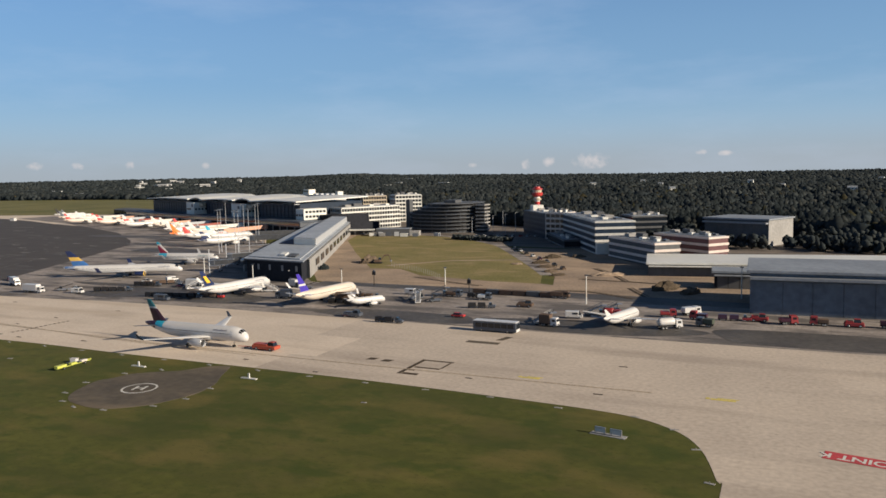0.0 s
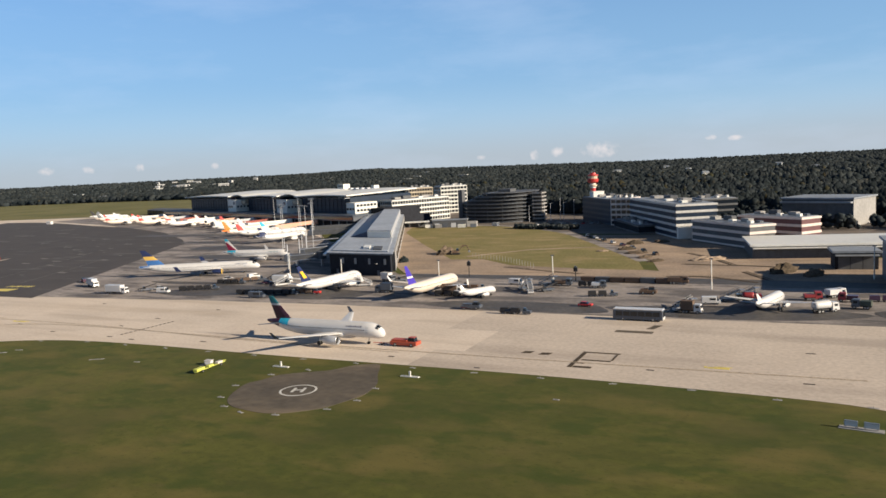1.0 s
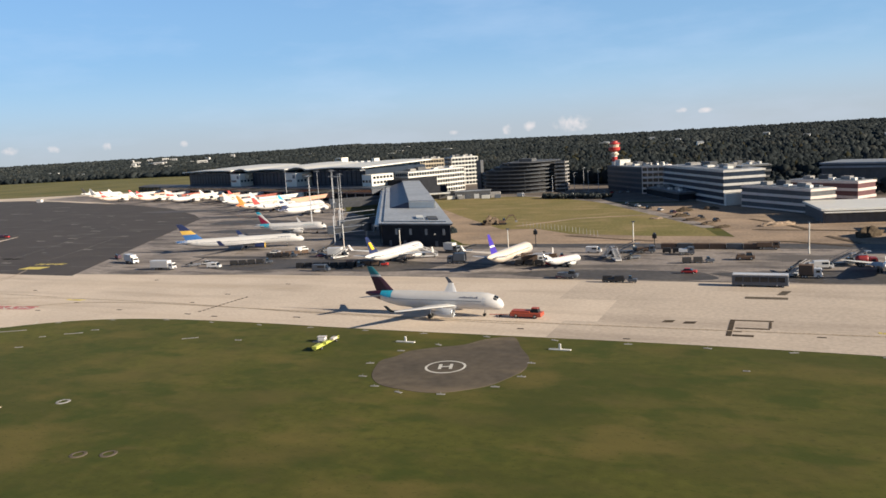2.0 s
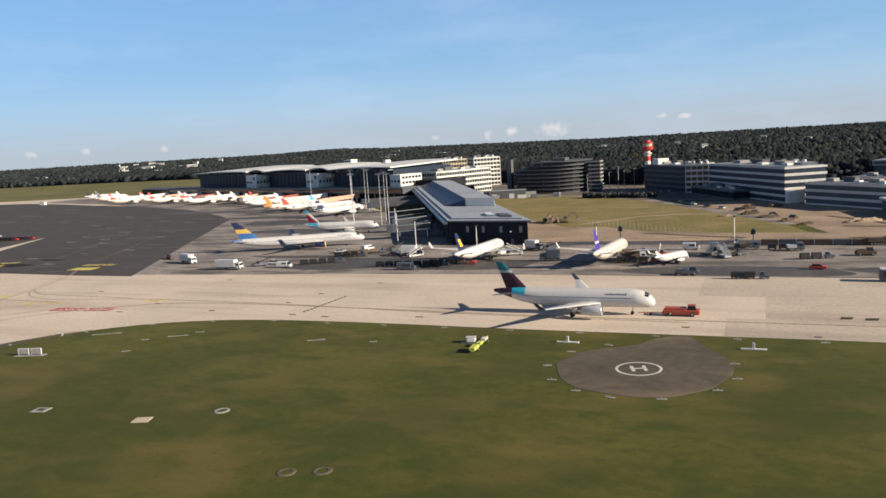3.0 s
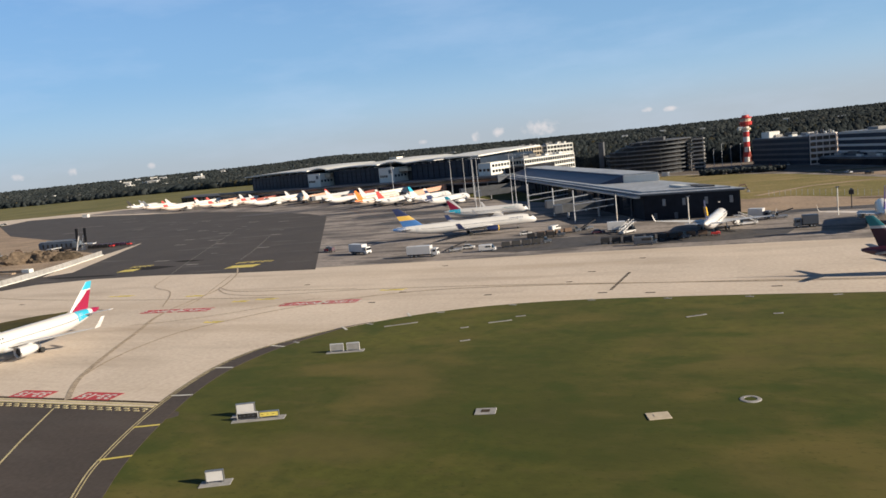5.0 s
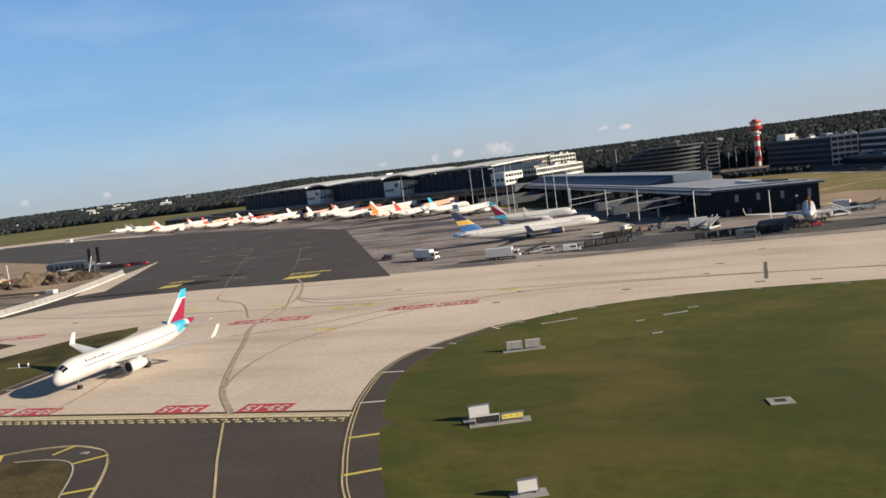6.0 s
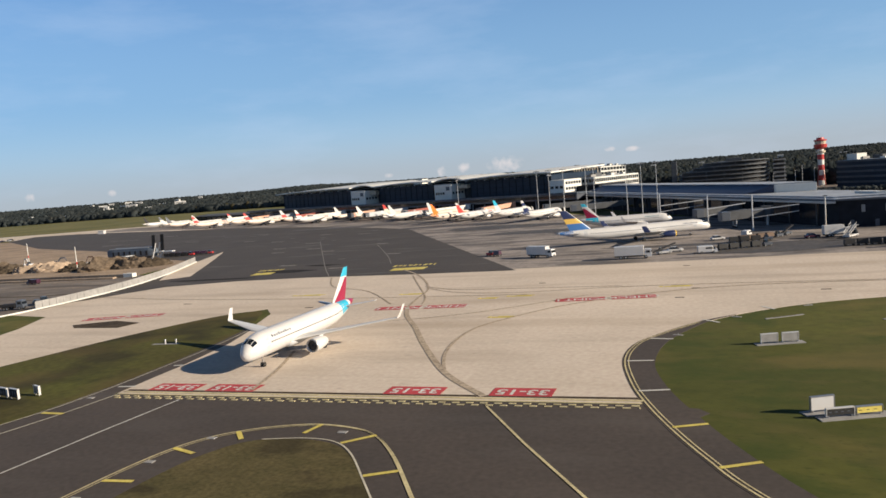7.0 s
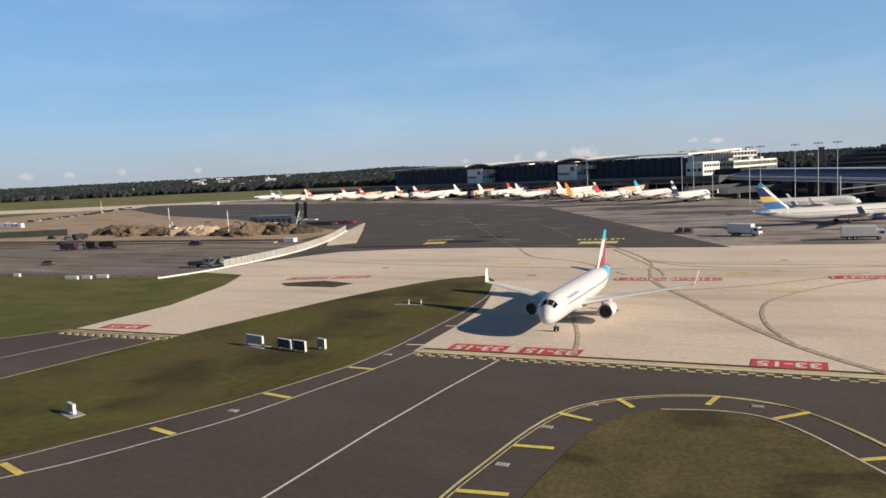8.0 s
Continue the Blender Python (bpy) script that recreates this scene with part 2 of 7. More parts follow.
ASPHALT = material("asphalt", (0.076, 0.060, 0.049), 0.8, vary=0.10, fine=1.5, coarse=0.06, second=(0.058, 0.047, 0.039), spec=0.3)
stain(ASPHALT, 0.1, 0.52, 0.75, (0.098, 0.084, 0.073), 0.6, (0.3, 1.4, 1))
DARK_APRON = material("apron_asphalt", (0.078, 0.067, 0.060), 0.8, vary=0.10, fine=1.0, coarse=0.05, second=(0.062, 0.054, 0.049), spec=0.25)
stain(DARK_APRON, 0.12, 0.60, 0.68, (0.20, 0.19, 0.18), 0.35, (0.25, 1.3, 1))
PAD = material("worn_pad_asphalt", (0.118, 0.096, 0.070), 0.85, vary=0.12, fine=0.5, coarse=0.10, second=(0.078, 0.066, 0.051), spec=0.25)
stain(PAD, 0.09, 0.52, 0.66, (0.20, 0.155, 0.105), 0.6, (0.4, 1.2, 1))
OIL = material("oily_asphalt", (0.060, 0.055, 0.053), 0.7, vary=0.16, fine=0.6, coarse=0.08, second=(0.095, 0.086, 0.078), spec=0.4)
SOOT = material("tyre_marks", (0.47, 0.375, 0.27), 0.8, vary=0.2, fine=3.0, coarse=1.2, second=(0.26, 0.205, 0.15))
LINE_W = material("white_marking", (0.62, 0.60, 0.55), 0.7, vary=0.10, fine=3.0, coarse=0.3)
LINE_C = material("cream_marking", (0.60, 0.55, 0.43), 0.7, vary=0.14, fine=3.0, coarse=0.3, second=(0.44, 0.40, 0.31))
LINE_Y = material("yellow_marking", (0.68, 0.55, 0.12), 0.7, vary=0.12, fine=3.0, coarse=0.3)
LINE_P = material("pale_edge_marking", (0.60, 0.51, 0.28), 0.7, vary=0.14, fine=3.0, coarse=0.3, second=(0.42, 0.35, 0.19))
LINE_R = material("red_marking", (0.50, 0.055, 0.06), 0.7, vary=0.12, fine=2.5, coarse=0.3)
WHITE = material("white_aircraft_paint", (0.57, 0.555, 0.545), 0.28, vary=0.02, fine=1.0, coarse=0.1, second=(0.52, 0.51, 0.50))
# white aircraft paint with the warm low sunlight mixed into its colour
SUN_TINTED = material("sun_tinted_white_paint", (0.64, 0.54, 0.47), 0.35, vary=0.05, fine=0.6, coarse=0.1)
WING = material("pale_wing_paint", (0.62, 0.61, 0.59), 0.35, vary=0.04, fine=1.0, coarse=0.1)
CREAM = material("cream_aircraft_paint", (0.60, 0.53, 0.45), 0.3, vary=0.03, fine=1.0, coarse=0.1)
GREY_PAINT = material("grey_aircraft_paint", (0.46, 0.47, 0.49), 0.35, vary=0.04, fine=1.0, coarse=0.1)
TEAL = material("turquoise_paint", (0.03, 0.36, 0.52), 0.3, vary=0.04)
DTEAL = material("deep_teal_paint", (0.025, 0.17, 0.20), 0.3, vary=0.04)
WINE = material("burgundy_paint", (0.28, 0.012, 0.05), 0.3, vary=0.04)
DWINE = material("dark_burgundy_paint", (0.055, 0.018, 0.035), 0.3, vary=0.04)
MID_BLUE = material("mid_blue_paint", (0.045, 0.14, 0.36), 0.3, vary=0.04)
AMBER = material("amber_paint", (0.62, 0.40, 0.09), 0.35, vary=0.04)
NAVY = material("navy_paint", (0.018, 0.028, 0.085), 0.3, vary=0.04)
VIOLET = material("violet_blue_paint", (0.06, 0.04, 0.34), 0.3, vary=0.04)
YELLOW = material("yellow_paint", (0.72, 0.45, 0.04), 0.35, vary=0.04)
ORANGE = material("orange_paint", (0.75, 0.17, 0.02), 0.35, vary=0.04)
RED = material("red_paint", (0.46, 0.035, 0.03), 0.4, vary=0.06)
DULL_RED = material("dull_red_paint", (0.30, 0.032, 0.036), 0.5, vary=0.08)
SLATE = material("slate_paint", (0.075, 0.085, 0.105), 0.4, vary=0.06)
BLACK = material("black_trim", (0.014, 0.013, 0.014), 0.7, vary=0.06)
RUBBER = material("tyre_rubber", (0.02, 0.02, 0.02), 0.85, vary=0.1)
STEEL = material("brushed_steel", (0.42, 0.42, 0.43), 0.4, 0.8, vary=0.08)
GLASS = material("dark_window_glass", (0.012, 0.016, 0.022), 0.12, vary=0.05)
FAN = material("fan_dark", (0.03, 0.03, 0.033), 0.5, 0.3, vary=0.1)
ROOF_W = material("pale_metal_roof", (0.68, 0.67, 0.63), 0.5, vary=0.06, fine=0.5, coarse=0.05)
ROOF_G = material("grey_membrane_roof", (0.25, 0.27, 0.30), 0.6, vary=0.10, fine=0.6, coarse=0.06)
BLUE_GREY = material("blue_grey_sheet", (0.105, 0.130, 0.165), 0.6, vary=0.12, fine=0.5, coarse=0.06)
PIER_ROOF = material("light_grey_roof_sheet", (0.36, 0.38, 0.41), 0.55, vary=0.12, fine=0.5, coarse=0.06, second=(0.28, 0.30, 0.33))
DARK_CLAD = material("dark_cladding", (0.020, 0.022, 0.029), 0.75, vary=0.12, fine=0.4, coarse=0.05, spec=0.15)
BLUE_GLASS = material("blue_curtain_glass", (0.014, 0.026, 0.048), 0.42, vary=0.12, fine=0.3, coarse=0.05, spec=0.25)
WALL_W = material("white_render", (0.66, 0.65, 0.61), 0.8, vary=0.06, fine=0.8, coarse=0.08)
LIME_W = material("cream_white_render", (0.78, 0.74, 0.66), 0.8, vary=0.05, fine=0.8, coarse=0.08)
OFFICE_W = material("greyed_white_cladding", (0.50, 0.49, 0.475), 0.7, vary=0.08, fine=0.8, coarse=0.08)
WALL_BEIGE = material("beige_cladding", (0.52, 0.44, 0.33), 0.8, vary=0.07, fine=0.8, coarse=0.08)
WALL_G = material("grey_concrete_wall", (0.30, 0.29, 0.28), 0.85, vary=0.09, fine=0.8, coarse=0.08)
WALL_DG = material("dark_grey_cladding", (0.085, 0.088, 0.095), 0.7, vary=0.10, fine=0.5, coarse=0.06)
BRICK_D = material("dark_red_glazing_band", (0.11, 0.035, 0.04), 0.5, vary=0.10, fine=1.0, coarse=0.1)
PINK_W = material("pinkish_white_render", (0.66, 0.57, 0.52), 0.8, vary=0.06, fine=0.8, coarse=0.08)
TUG_RED = material("dull_orange_red_paint", (0.40, 0.075, 0.04), 0.5, vary=0.08)
BRICK_R = material("red_facade", (0.30, 0.085, 0.065), 0.8, vary=0.10, fine=1.0, coarse=0.1)
RAIL_BROWN = material("weathered_timber", (0.12, 0.075, 0.05), 0.8, vary=0.15)
EARTH = material("dug_earth", (0.150, 0.112, 0.080), 0.95, vary=0.2, fine=0.8, coarse=0.15, second=(0.085, 0.066, 0.050), bump=0.8, bump_scale=1.5, spec=0.1)
FAINT = material("faded_marking", (0.24, 0.22, 0.20), 0.8, vary=0.15, fine=2.0, coarse=0.3)
WORN_W = material("worn_pale_marking", (0.27, 0.25, 0.22), 0.8, vary=0.2, fine=2.0, coarse=0.6, second=(0.15, 0.135, 0.12))
YARD = material("worn_yard_asphalt", (0.20, 0.168, 0.142), 0.85, vary=0.13, fine=0.8, coarse=0.03, second=(0.125, 0.107, 0.092), spec=0.25)
stain(YARD, 0.05, 0.50, 0.64, (0.075, 0.062, 0.055), 0.75, (0.4, 2.2, 1))
stain(YARD, 0.11, 0.55, 0.66, (0.31, 0.26, 0.215), 0.6, (0.3, 1.6, 1))
stain(SAND, 0.07, 0.54, 0.66, (0.20, 0.15, 0.11), 0.5, (0.4, 1.6, 1))
MEADOW = material("dry_meadow", (0.185, 0.165, 0.072), 0.95, vary=0.14, fine=0.4, coarse=0.012, second=(0.115, 0.115, 0.045), spec=0.1)
# far leaves paler and bluer than near ones: distance haze in the colour
LEAF_HAZED = by_island(material("far_leaf_with_haze", (0.039, 0.046, 0.047), 0.95, vary=0.12, fine=0.1, coarse=0.005, second=(0.025, 0.032, 0.036), spec=0.05), 0.8)
TAR = material("black_oil_stain", (0.034, 0.031, 0.029), 0.9, vary=0.15, fine=1.0, coarse=0.2, spec=0.1)
DARK_EARTH = material("dark_dug_earth", (0.085, 0.066, 0.048), 0.95, vary=0.2, fine=0.8, coarse=0.15, bump=0.8, bump_scale=1.5, spec=0.1)
HOARD = material("dark_green_hoarding", (0.05, 0.062, 0.045), 0.6, vary=0.1)
BLUE_ROOF = material("blue_grey_roof_sheet", (0.034, 0.048, 0.095), 0.5, vary=0.10, fine=0.5, coarse=0.06)
SALMON = material("salmon_cladding", (0.60, 0.34, 0.24), 0.6, vary=0.08)
# leaf hue cooled towards blue, which puts haze into the colour
LEAF = by_island(material("haze_cooled_leaf", (0.031, 0.037, 0.040), 0.9, vary=0.22, fine=0.5, coarse=0.014, second=(0.018, 0.024, 0.026), bump=0.8, bump_scale=1.6, spec=0.06), 0.78)
LEAF_Y = by_island(material("autumn_leaf", (0.052, 0.044, 0.026), 0.9, vary=0.2, fine=0.5, coarse=0.02, second=(0.030, 0.032, 0.019), bump=0.8, bump_scale=1.6, spec=0.06), 0.8)
# random tone patches; the pale one carries the haze's cool tint
for m in (LEAF, LEAF_HAZED):
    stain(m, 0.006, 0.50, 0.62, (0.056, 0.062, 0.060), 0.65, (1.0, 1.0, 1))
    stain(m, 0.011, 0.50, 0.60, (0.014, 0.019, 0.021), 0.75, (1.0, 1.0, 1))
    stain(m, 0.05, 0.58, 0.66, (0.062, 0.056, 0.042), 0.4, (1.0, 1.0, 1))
HIVIS = material("signal_yellow_green", (0.50, 0.52, 0.10), 0.5, vary=0.06)


# ---- mesh helpers ----
def thing(name, at, turn=0.0, label="", category="", group="", kind=""):
    ob = new(name)
    ob.empty_display_size = 0.5
    ob.matrix_world = pose(at[0], at[1], at[2], 0, 0, turn)
    return tagged(ob, label, category, group, kind)


def mesh_of(bm, mat, name, smooth=False):
    me = bpy.data.meshes.new(name)
    bmesh.ops.recalc_face_normals(bm, faces=bm.faces[:])
    if smooth:
        for f in bm.faces:
            f.smooth = True
    bm.to_mesh(me)
    bm.free()
    me.materials.append(mat)
    return me


def part(name, bm, mat, parent, label="", smooth=False):
    ob = new(name, mesh_of(bm, mat, name, smooth))
    ob.parent = parent
    return tagged(ob, label)


def box(bm, x0, x1, y0, y1, z0, z1, bevel=0.0):
    vs = [bm.verts.new((x, y, z)) for z in (z0, z1) for y in (y0, y1) for x in (x0, x1)]
    fs = [bm.faces.new([vs[i] for i in q]) for q in ((0, 2, 3, 1), (4, 5, 7, 6), (0, 1, 5, 4), (2, 6, 7, 3), (0, 4, 6, 2), (1, 3, 7, 5))]
    if bevel:
        bmesh.ops.bevel(bm, geom=list({e for f in fs for e in f.edges}), offset=bevel, segments=1, affect="EDGES")
    return bm


def boxes(*dims, bevel=0.0):
    bm = bmesh.new()
    for d in dims:
        box(bm, *d, bevel=bevel)
    return bm


def loft(bm, rings, close=True, caps=True):
    rows = [[bm.verts.new(p) for p in r] for r in rings]
    for a, b in zip(rows, rows[1:]):
        n = len(a)
        for i in range(n if close else n - 1):
            j = (i + 1) % n
            bm.faces.new((a[i], a[j], b[j], b[i]))
    if caps and close:
        bm.faces.new(list(reversed(rows[0])))
        bm.faces.new(rows[-1])
    return bm


def rod(bm, a, b, r0, r1=None, n=8):
    a, b = Vector(a), Vector(b)
    q = (b - a).to_track_quat("Z", "Y")
    r1 = r0 if r1 is None else r1
    ring = lambda c, r: [c + q @ Vector((r * math.cos(6.28318 * k / n), r * math.sin(6.28318 * k / n), 0)) for k in range(n)]
    return loft(bm, [ring(a, r0), ring(b, r1)])


def prism(bm, outline, z0, z1):
    return loft(bm, [[(x, y, z0) for x, y in outline], [(x, y, z1) for x, y in outline]])


def sheet(name, outline, z, mat, label, category, depth=0.25):
    bm = bmesh.new()
    top = [bm.verts.new((x, y, z)) for x, y in outline]
    low = [bm.verts.new((x, y, z - depth)) for x, y in outline]
    for i in range(len(top)):
        j = (i + 1) % len(top)
        bm.faces.new((top[i], low[i], low[j], top[j]))
    flat = [Vector(p) for p in outline]
    vs, _, fs, _, _, _ = geometry.delaunay_2d_cdt(flat, [], [list(range(len(flat)))], 1, 1e-4)
    cap = [bm.verts.new((v.x, v.y, z)) for v in vs]
    for f in fs:
        bm.faces.new([cap[i] for i in f])
    return tagged(new(name, mesh_of(bm, mat, name)), label, category, kind="structure")


def smooth_line(pts, steps=6, closed=False):
    out, n = [], len(pts)
    for i in range(n if closed else n - 1):
        g = lambda k: pts[k % n] if closed else pts[min(max(k, 0), n - 1)]
        p0, p1, p2, p3 = (Vector(g(k)).to_2d() for k in (i - 1, i, i + 1, i + 2))
        for s in range(steps):
            t = s / steps
            out.append(tuple(0.5 * ((2 * p1) + (p2 - p0) * t + (2 * p0 - 5 * p1 + 4 * p2 - p3) * t * t + (3 * p1 - p0 - 3 * p2 + p3) * t ** 3)))
    if not closed:
        out.append(tuple(pts[-1]))
    return out


def ribbon(bm, pts, width, z, closed=False, gap=None):
    n = len(pts)
    left, right = [], []
    for i, p in enumerate(pts):
        a = Vector(pts[(i - 1) % n] if closed or i else pts[0])
        b = Vector(pts[(i + 1) % n] if closed or i < n - 1 else pts[-1])
        d = (b - a).normalized()
        s = Vector((-d.y, d.x)) * width / 2
        left.append(bm.verts.new((p[0] + s.x, p[1] + s.y, z)))
        right.append(bm.verts.new((p[0] - s.x, p[1] - s.y, z)))
    for i in range(n if closed else n - 1):
        if gap and i % (2 * gap) >= gap:
            continue
        j = (i + 1) % n
        bm.faces.new((left[i], right[i], right[j], left[j]))
    return bm


def letters(text, size, mat, parent, at, turn, name="lettering"):
    cu = bpy.data.curves.new("text", "FONT")
    cu.body, cu.size, cu.align_x, cu.align_y, cu.extrude = text, size, "CENTER", "CENTER", 0.002
    cu.offset = 0.022 * size
    tmp = bpy.data.objects.new("text", cu)
    me = bpy.data.meshes.new_from_object(tmp)
    bpy.data.objects.remove(tmp)
    me.materials.append(mat)
    ob = new(name, me)
    ob.parent = parent
    ob.matrix_basis = parent.matrix_basis.inverted() @ pose(*at, 0, 0, turn)
    return ob
# ---- ground ----
def rise(x, y):
    """Height of the land: flat near the airfield, low hills far off."""
    r, a = math.hypot(x + 200, y - 200), math.degrees(math.atan2(y - 200, x + 200)) % 360
    top = 6 + 24 * max(0.0, min(1.0, (a - 100) / 20.0)) if a < 260 else 6
    top += 9 * math.exp(-((a - 121) / 3.0) ** 2)
    return top * max(0.0, min(1.0, (r - 1900) / 2400.0)) ** 1.3


def ground_sheet():
    bm = bmesh.new()
    rings, n = [0, 150, 400, 800, 1300, 1900, 2500, 3200, 3900, 4600, 4900], 180
    rows = []
    for r in rings:
        ring = [(-200 + r * math.cos(2 * math.pi * k / n), 200 + r * math.sin(2 * math.pi * k / n)) for k in range(n)] if r else [(-200, 200)]
        rows.append([bm.verts.new((x, y, rise(x, y))) for x, y in ring])
    for k in range(n):
        bm.faces.new((rows[0][0], rows[1][k], rows[1][(k + 1) % n]))
    for a, b in zip(rows[1:], rows[2:]):
        for k in range(n):
            j = (k + 1) % n
            bm.faces.new((a[k], b[k], b[j], a[j]))
    return tagged(new("ground", mesh_of(bm, GRASS, "ground", True)), "wide mown airfield grass with dry yellowish streaks", "grass", kind="structure")


ground_sheet()
NORTH_EDGE = [(-2, 60), (-2, 115), (-3, 121), (-7, 134), (-13, 142), (-24, 147), (-49, 149), (-79, 150), (-107, 150), (-153, 149.5), (-187, 150), (-217, 149), (-236, 145), (-250, 138), (-261.5, 127.2), (-268, 114), (-269.5, 101), (-267.5, 88), (-265.5, 80)]
sheet("apron_base", smooth_line([(-349, 81), (-268, 81), (-264.6, 72), (-257.4, 57), (-246, 40), (-230, 20), (-215, 4)], 5) + [(-378, 4), (-371, 22), (-363, 38), (-357, 52), (-352, 66), (-350, 76)], 0.02, ASPHALT, "dark asphalt taxiway connector with faded patches", "taxiway")
sheet("taxiway_arm", [(-411, 84), (-386, 83), (-391, 55), (-398, 30), (-412, 4), (-445, 4), (-430, 45), (-418, 74)], 0.02, ASPHALT, "dark asphalt taxiway arm leading off the apron", "taxiway")
BEND_GRASS = smooth_line([(-257, 132.2), (-261.8, 126.6), (-267.2, 113), (-268.4, 100), (-266.2, 88.3), (-262.2, 76.8), (-258.2, 67.4), (-253.4, 58.2), (-243, 42), (-230, 25), (-222, 16)], 5)
BEND_LINE = smooth_line([(-257.2, 132.6), (-263.5, 126.6), (-270.3, 115.6), (-272.6, 109), (-272.9, 100.4), (-270.8, 89), (-268.3, 80.6), (-265.2, 72.4), (-261.9, 65), (-258.1, 57.8), (-248, 43.5), (-236, 27), (-228, 17)], 5)
sheet("shoulder", BEND_GRASS + BEND_LINE[::-1], 0.044, ASPHALT, "dark asphalt shoulder strip along the taxiway bend", "taxiway")
apron = smooth_line(NORTH_EDGE, 4) + [(-267, 81.5), (-344, 81.5), (-345, 97), (-347, 113), (-351, 127), (-356, 143), (-361, 149.5), (-369, 141), (-378, 118), (-383, 94), (-386, 83), (-411, 83), (-411, 106), (-414.5, 118), (-418, 130), (-426, 146), (-444, 150), (-441, 190), (-454, 240), (-500, 330), (-560, 420), (-640, 480), (-760, 560), (-900, 640), (-900, 700), (-700, 680), (-400, 520), (-330, 430), (-195, 280), (-120, 278), (60, 272), (110, 268), (110, 60)]
sheet("apron", apron, 0.03, CONCRETE, "pale beige concrete apron with slab joints and dark streaks", "apron")
# darker, greyer concrete over the eastern part of the apron
sheet("darker_apron", [p for p in smooth_line(NORTH_EDGE, 4) if p[0] > -112] + [(-112.5, 150.1), (-112.5, 165), (-105, 165), (-105, 187.5), (-120, 187.5), (-120, 214), (100, 216), (110, 216), (110, 60)], 0.034, DARKER_CONCRETE, "darker greyish concrete of the apron by the hangars", "apron")
sheet("stand_area", [(-318, 205), (-265, 208), (-236, 211), (-180, 213), (-60, 213), (90, 215), (100, 270), (60, 274), (-120, 278), (-186, 279), (-330, 430), (-430, 520), (-700, 665), (-880, 690), (-880, 640), (-700, 570), (-560, 490), (-450, 412), (-425, 395)], 0.045, STAND, "grey concrete parking stands stained with oil", "apron")
sheet("dark_apron", [(-313, 201.8), (-423, 397), (-452, 424), (-530, 482), (-640, 540), (-720, 566), (-800, 600), (-892, 632), (-960, 636), (-916, 564), (-731, 428), (-610, 364), (-560, 326), (-520, 297), (-488, 281), (-474, 272), (-456, 233), (-447, 203), (-443, 186), (-441.5, 168), (-438, 172), (-433, 184), (-427, 195), (-405, 202), (-380, 204), (-344, 202)], 0.06, DARK_APRON, "dark grey asphalt apron with pale worn patches", "apron")
sheet("taxiway_wedge", smooth_line([(-348.4, 84), (-348.6, 97), (-349.6, 112), (-352, 127), (-357, 140), (-362, 147), (-370, 140), (-378, 120), (-382.5, 102), (-386.5, 84), (-390, 66), (-394, 48), (-400, 20), (-380, 16), (-366, 33), (-358.6, 44), (-353, 57), (-349.6, 70)], 4, True), 0.05, WEDGE, "wedge of mown grass between two taxiways", "grass")
sheet("shoulder", [(-344.2, 81), (-344.8, 97), (-346.6, 113), (-350.2, 127), (-354.5, 127), (-351, 113), (-350, 97), (-350, 81)], 0.034, ASPHALT, "dark asphalt shoulder strip along the grass wedge", "taxiway")
sheet("island", smooth_line([(-286.3, 47.2), (-292.3, 56.4), (-296.6, 62.3), (-300.4, 65.2), (-305.5, 66), (-310.4, 64.6), (-313.2, 60), (-314.3, 55), (-314.9, 48), (-315.2, 41), (-315, 32), (-311, 18), (-262, 18), (-280, 38)], 4, True), 0.05, ISLAND, "dry brownish grass island inside the taxiway fork", "grass")
sheet("building_site_ground", [(-470, 228), (-474, 258), (-490, 312), (-520, 346), (-560, 374), (-640, 422), (-800, 548), (-1000, 560), (-1000, 262), (-640, 236), (-560, 234)], 0.05, SAND, "bare sandy soil of a building site", "soil")
sheet("concrete_tip", [(-452.5, 226), (-462, 247), (-473, 272), (-490, 315), (-486, 309), (-462, 266), (-437, 220), (-444, 212)], 0.068, CONCRETE, "pale concrete strip at the foot of the barrier", "apron")
sheet("site_road", [(-446, 139.5), (-440, 160), (-440, 190), (-452, 222), (-470, 232), (-640, 238), (-1000, 265), (-1000, 146), (-560, 140.5)], 0.045, YARD, "grey worn asphalt yard of the building site", "road")
sheet("far_runway", [(-1000, 560), (-760, 640), (-700, 700), (-740, 745), (-1000, 690), (-1500, 640), (-1500, 560)], 0.04, CONCRETE, "pale far taxiway strip across the grass", "taxiway")
sheet("meadow", [(-1000, 700), (-740, 755), (-690, 720), (-660, 760), (-760, 1050), (-1000, 1500), (-1500, 1950), (-2150, 1450), (-2300, 800), (-2200, 300), (-1500, 300), (-1010, 545), (-1500, 550), (-1500, 650)], 0.03, MEADOW, "dry yellowish meadow beyond the far taxiway", "grass")
# paving whose dark colour stands in for shade round the offices
sheet("office_ground", [(-330, 520), (-205, 498), (-160, 452), (-112, 442), (-62, 374), (-20, 351), (110, 345), (150, 380), (150, 470), (60, 540), (-60, 600), (-200, 640), (-330, 700), (-430, 700), (-370, 600)], 0.026, YARD, "worn grey paving round the offices, dark in place of their shade", "paving")
sheet("field", [(-176, 314), (-190, 334), (-228, 384), (-284, 462), (-300, 500), (-290, 520), (-230, 505), (-196, 486), (-152, 440), (-128, 395), (-98, 330), (-90, 303), (-112, 304), (-135, 309), (-150, 312)], 0.04, FIELD, "rough yellow-green field behind the pier", "grass")
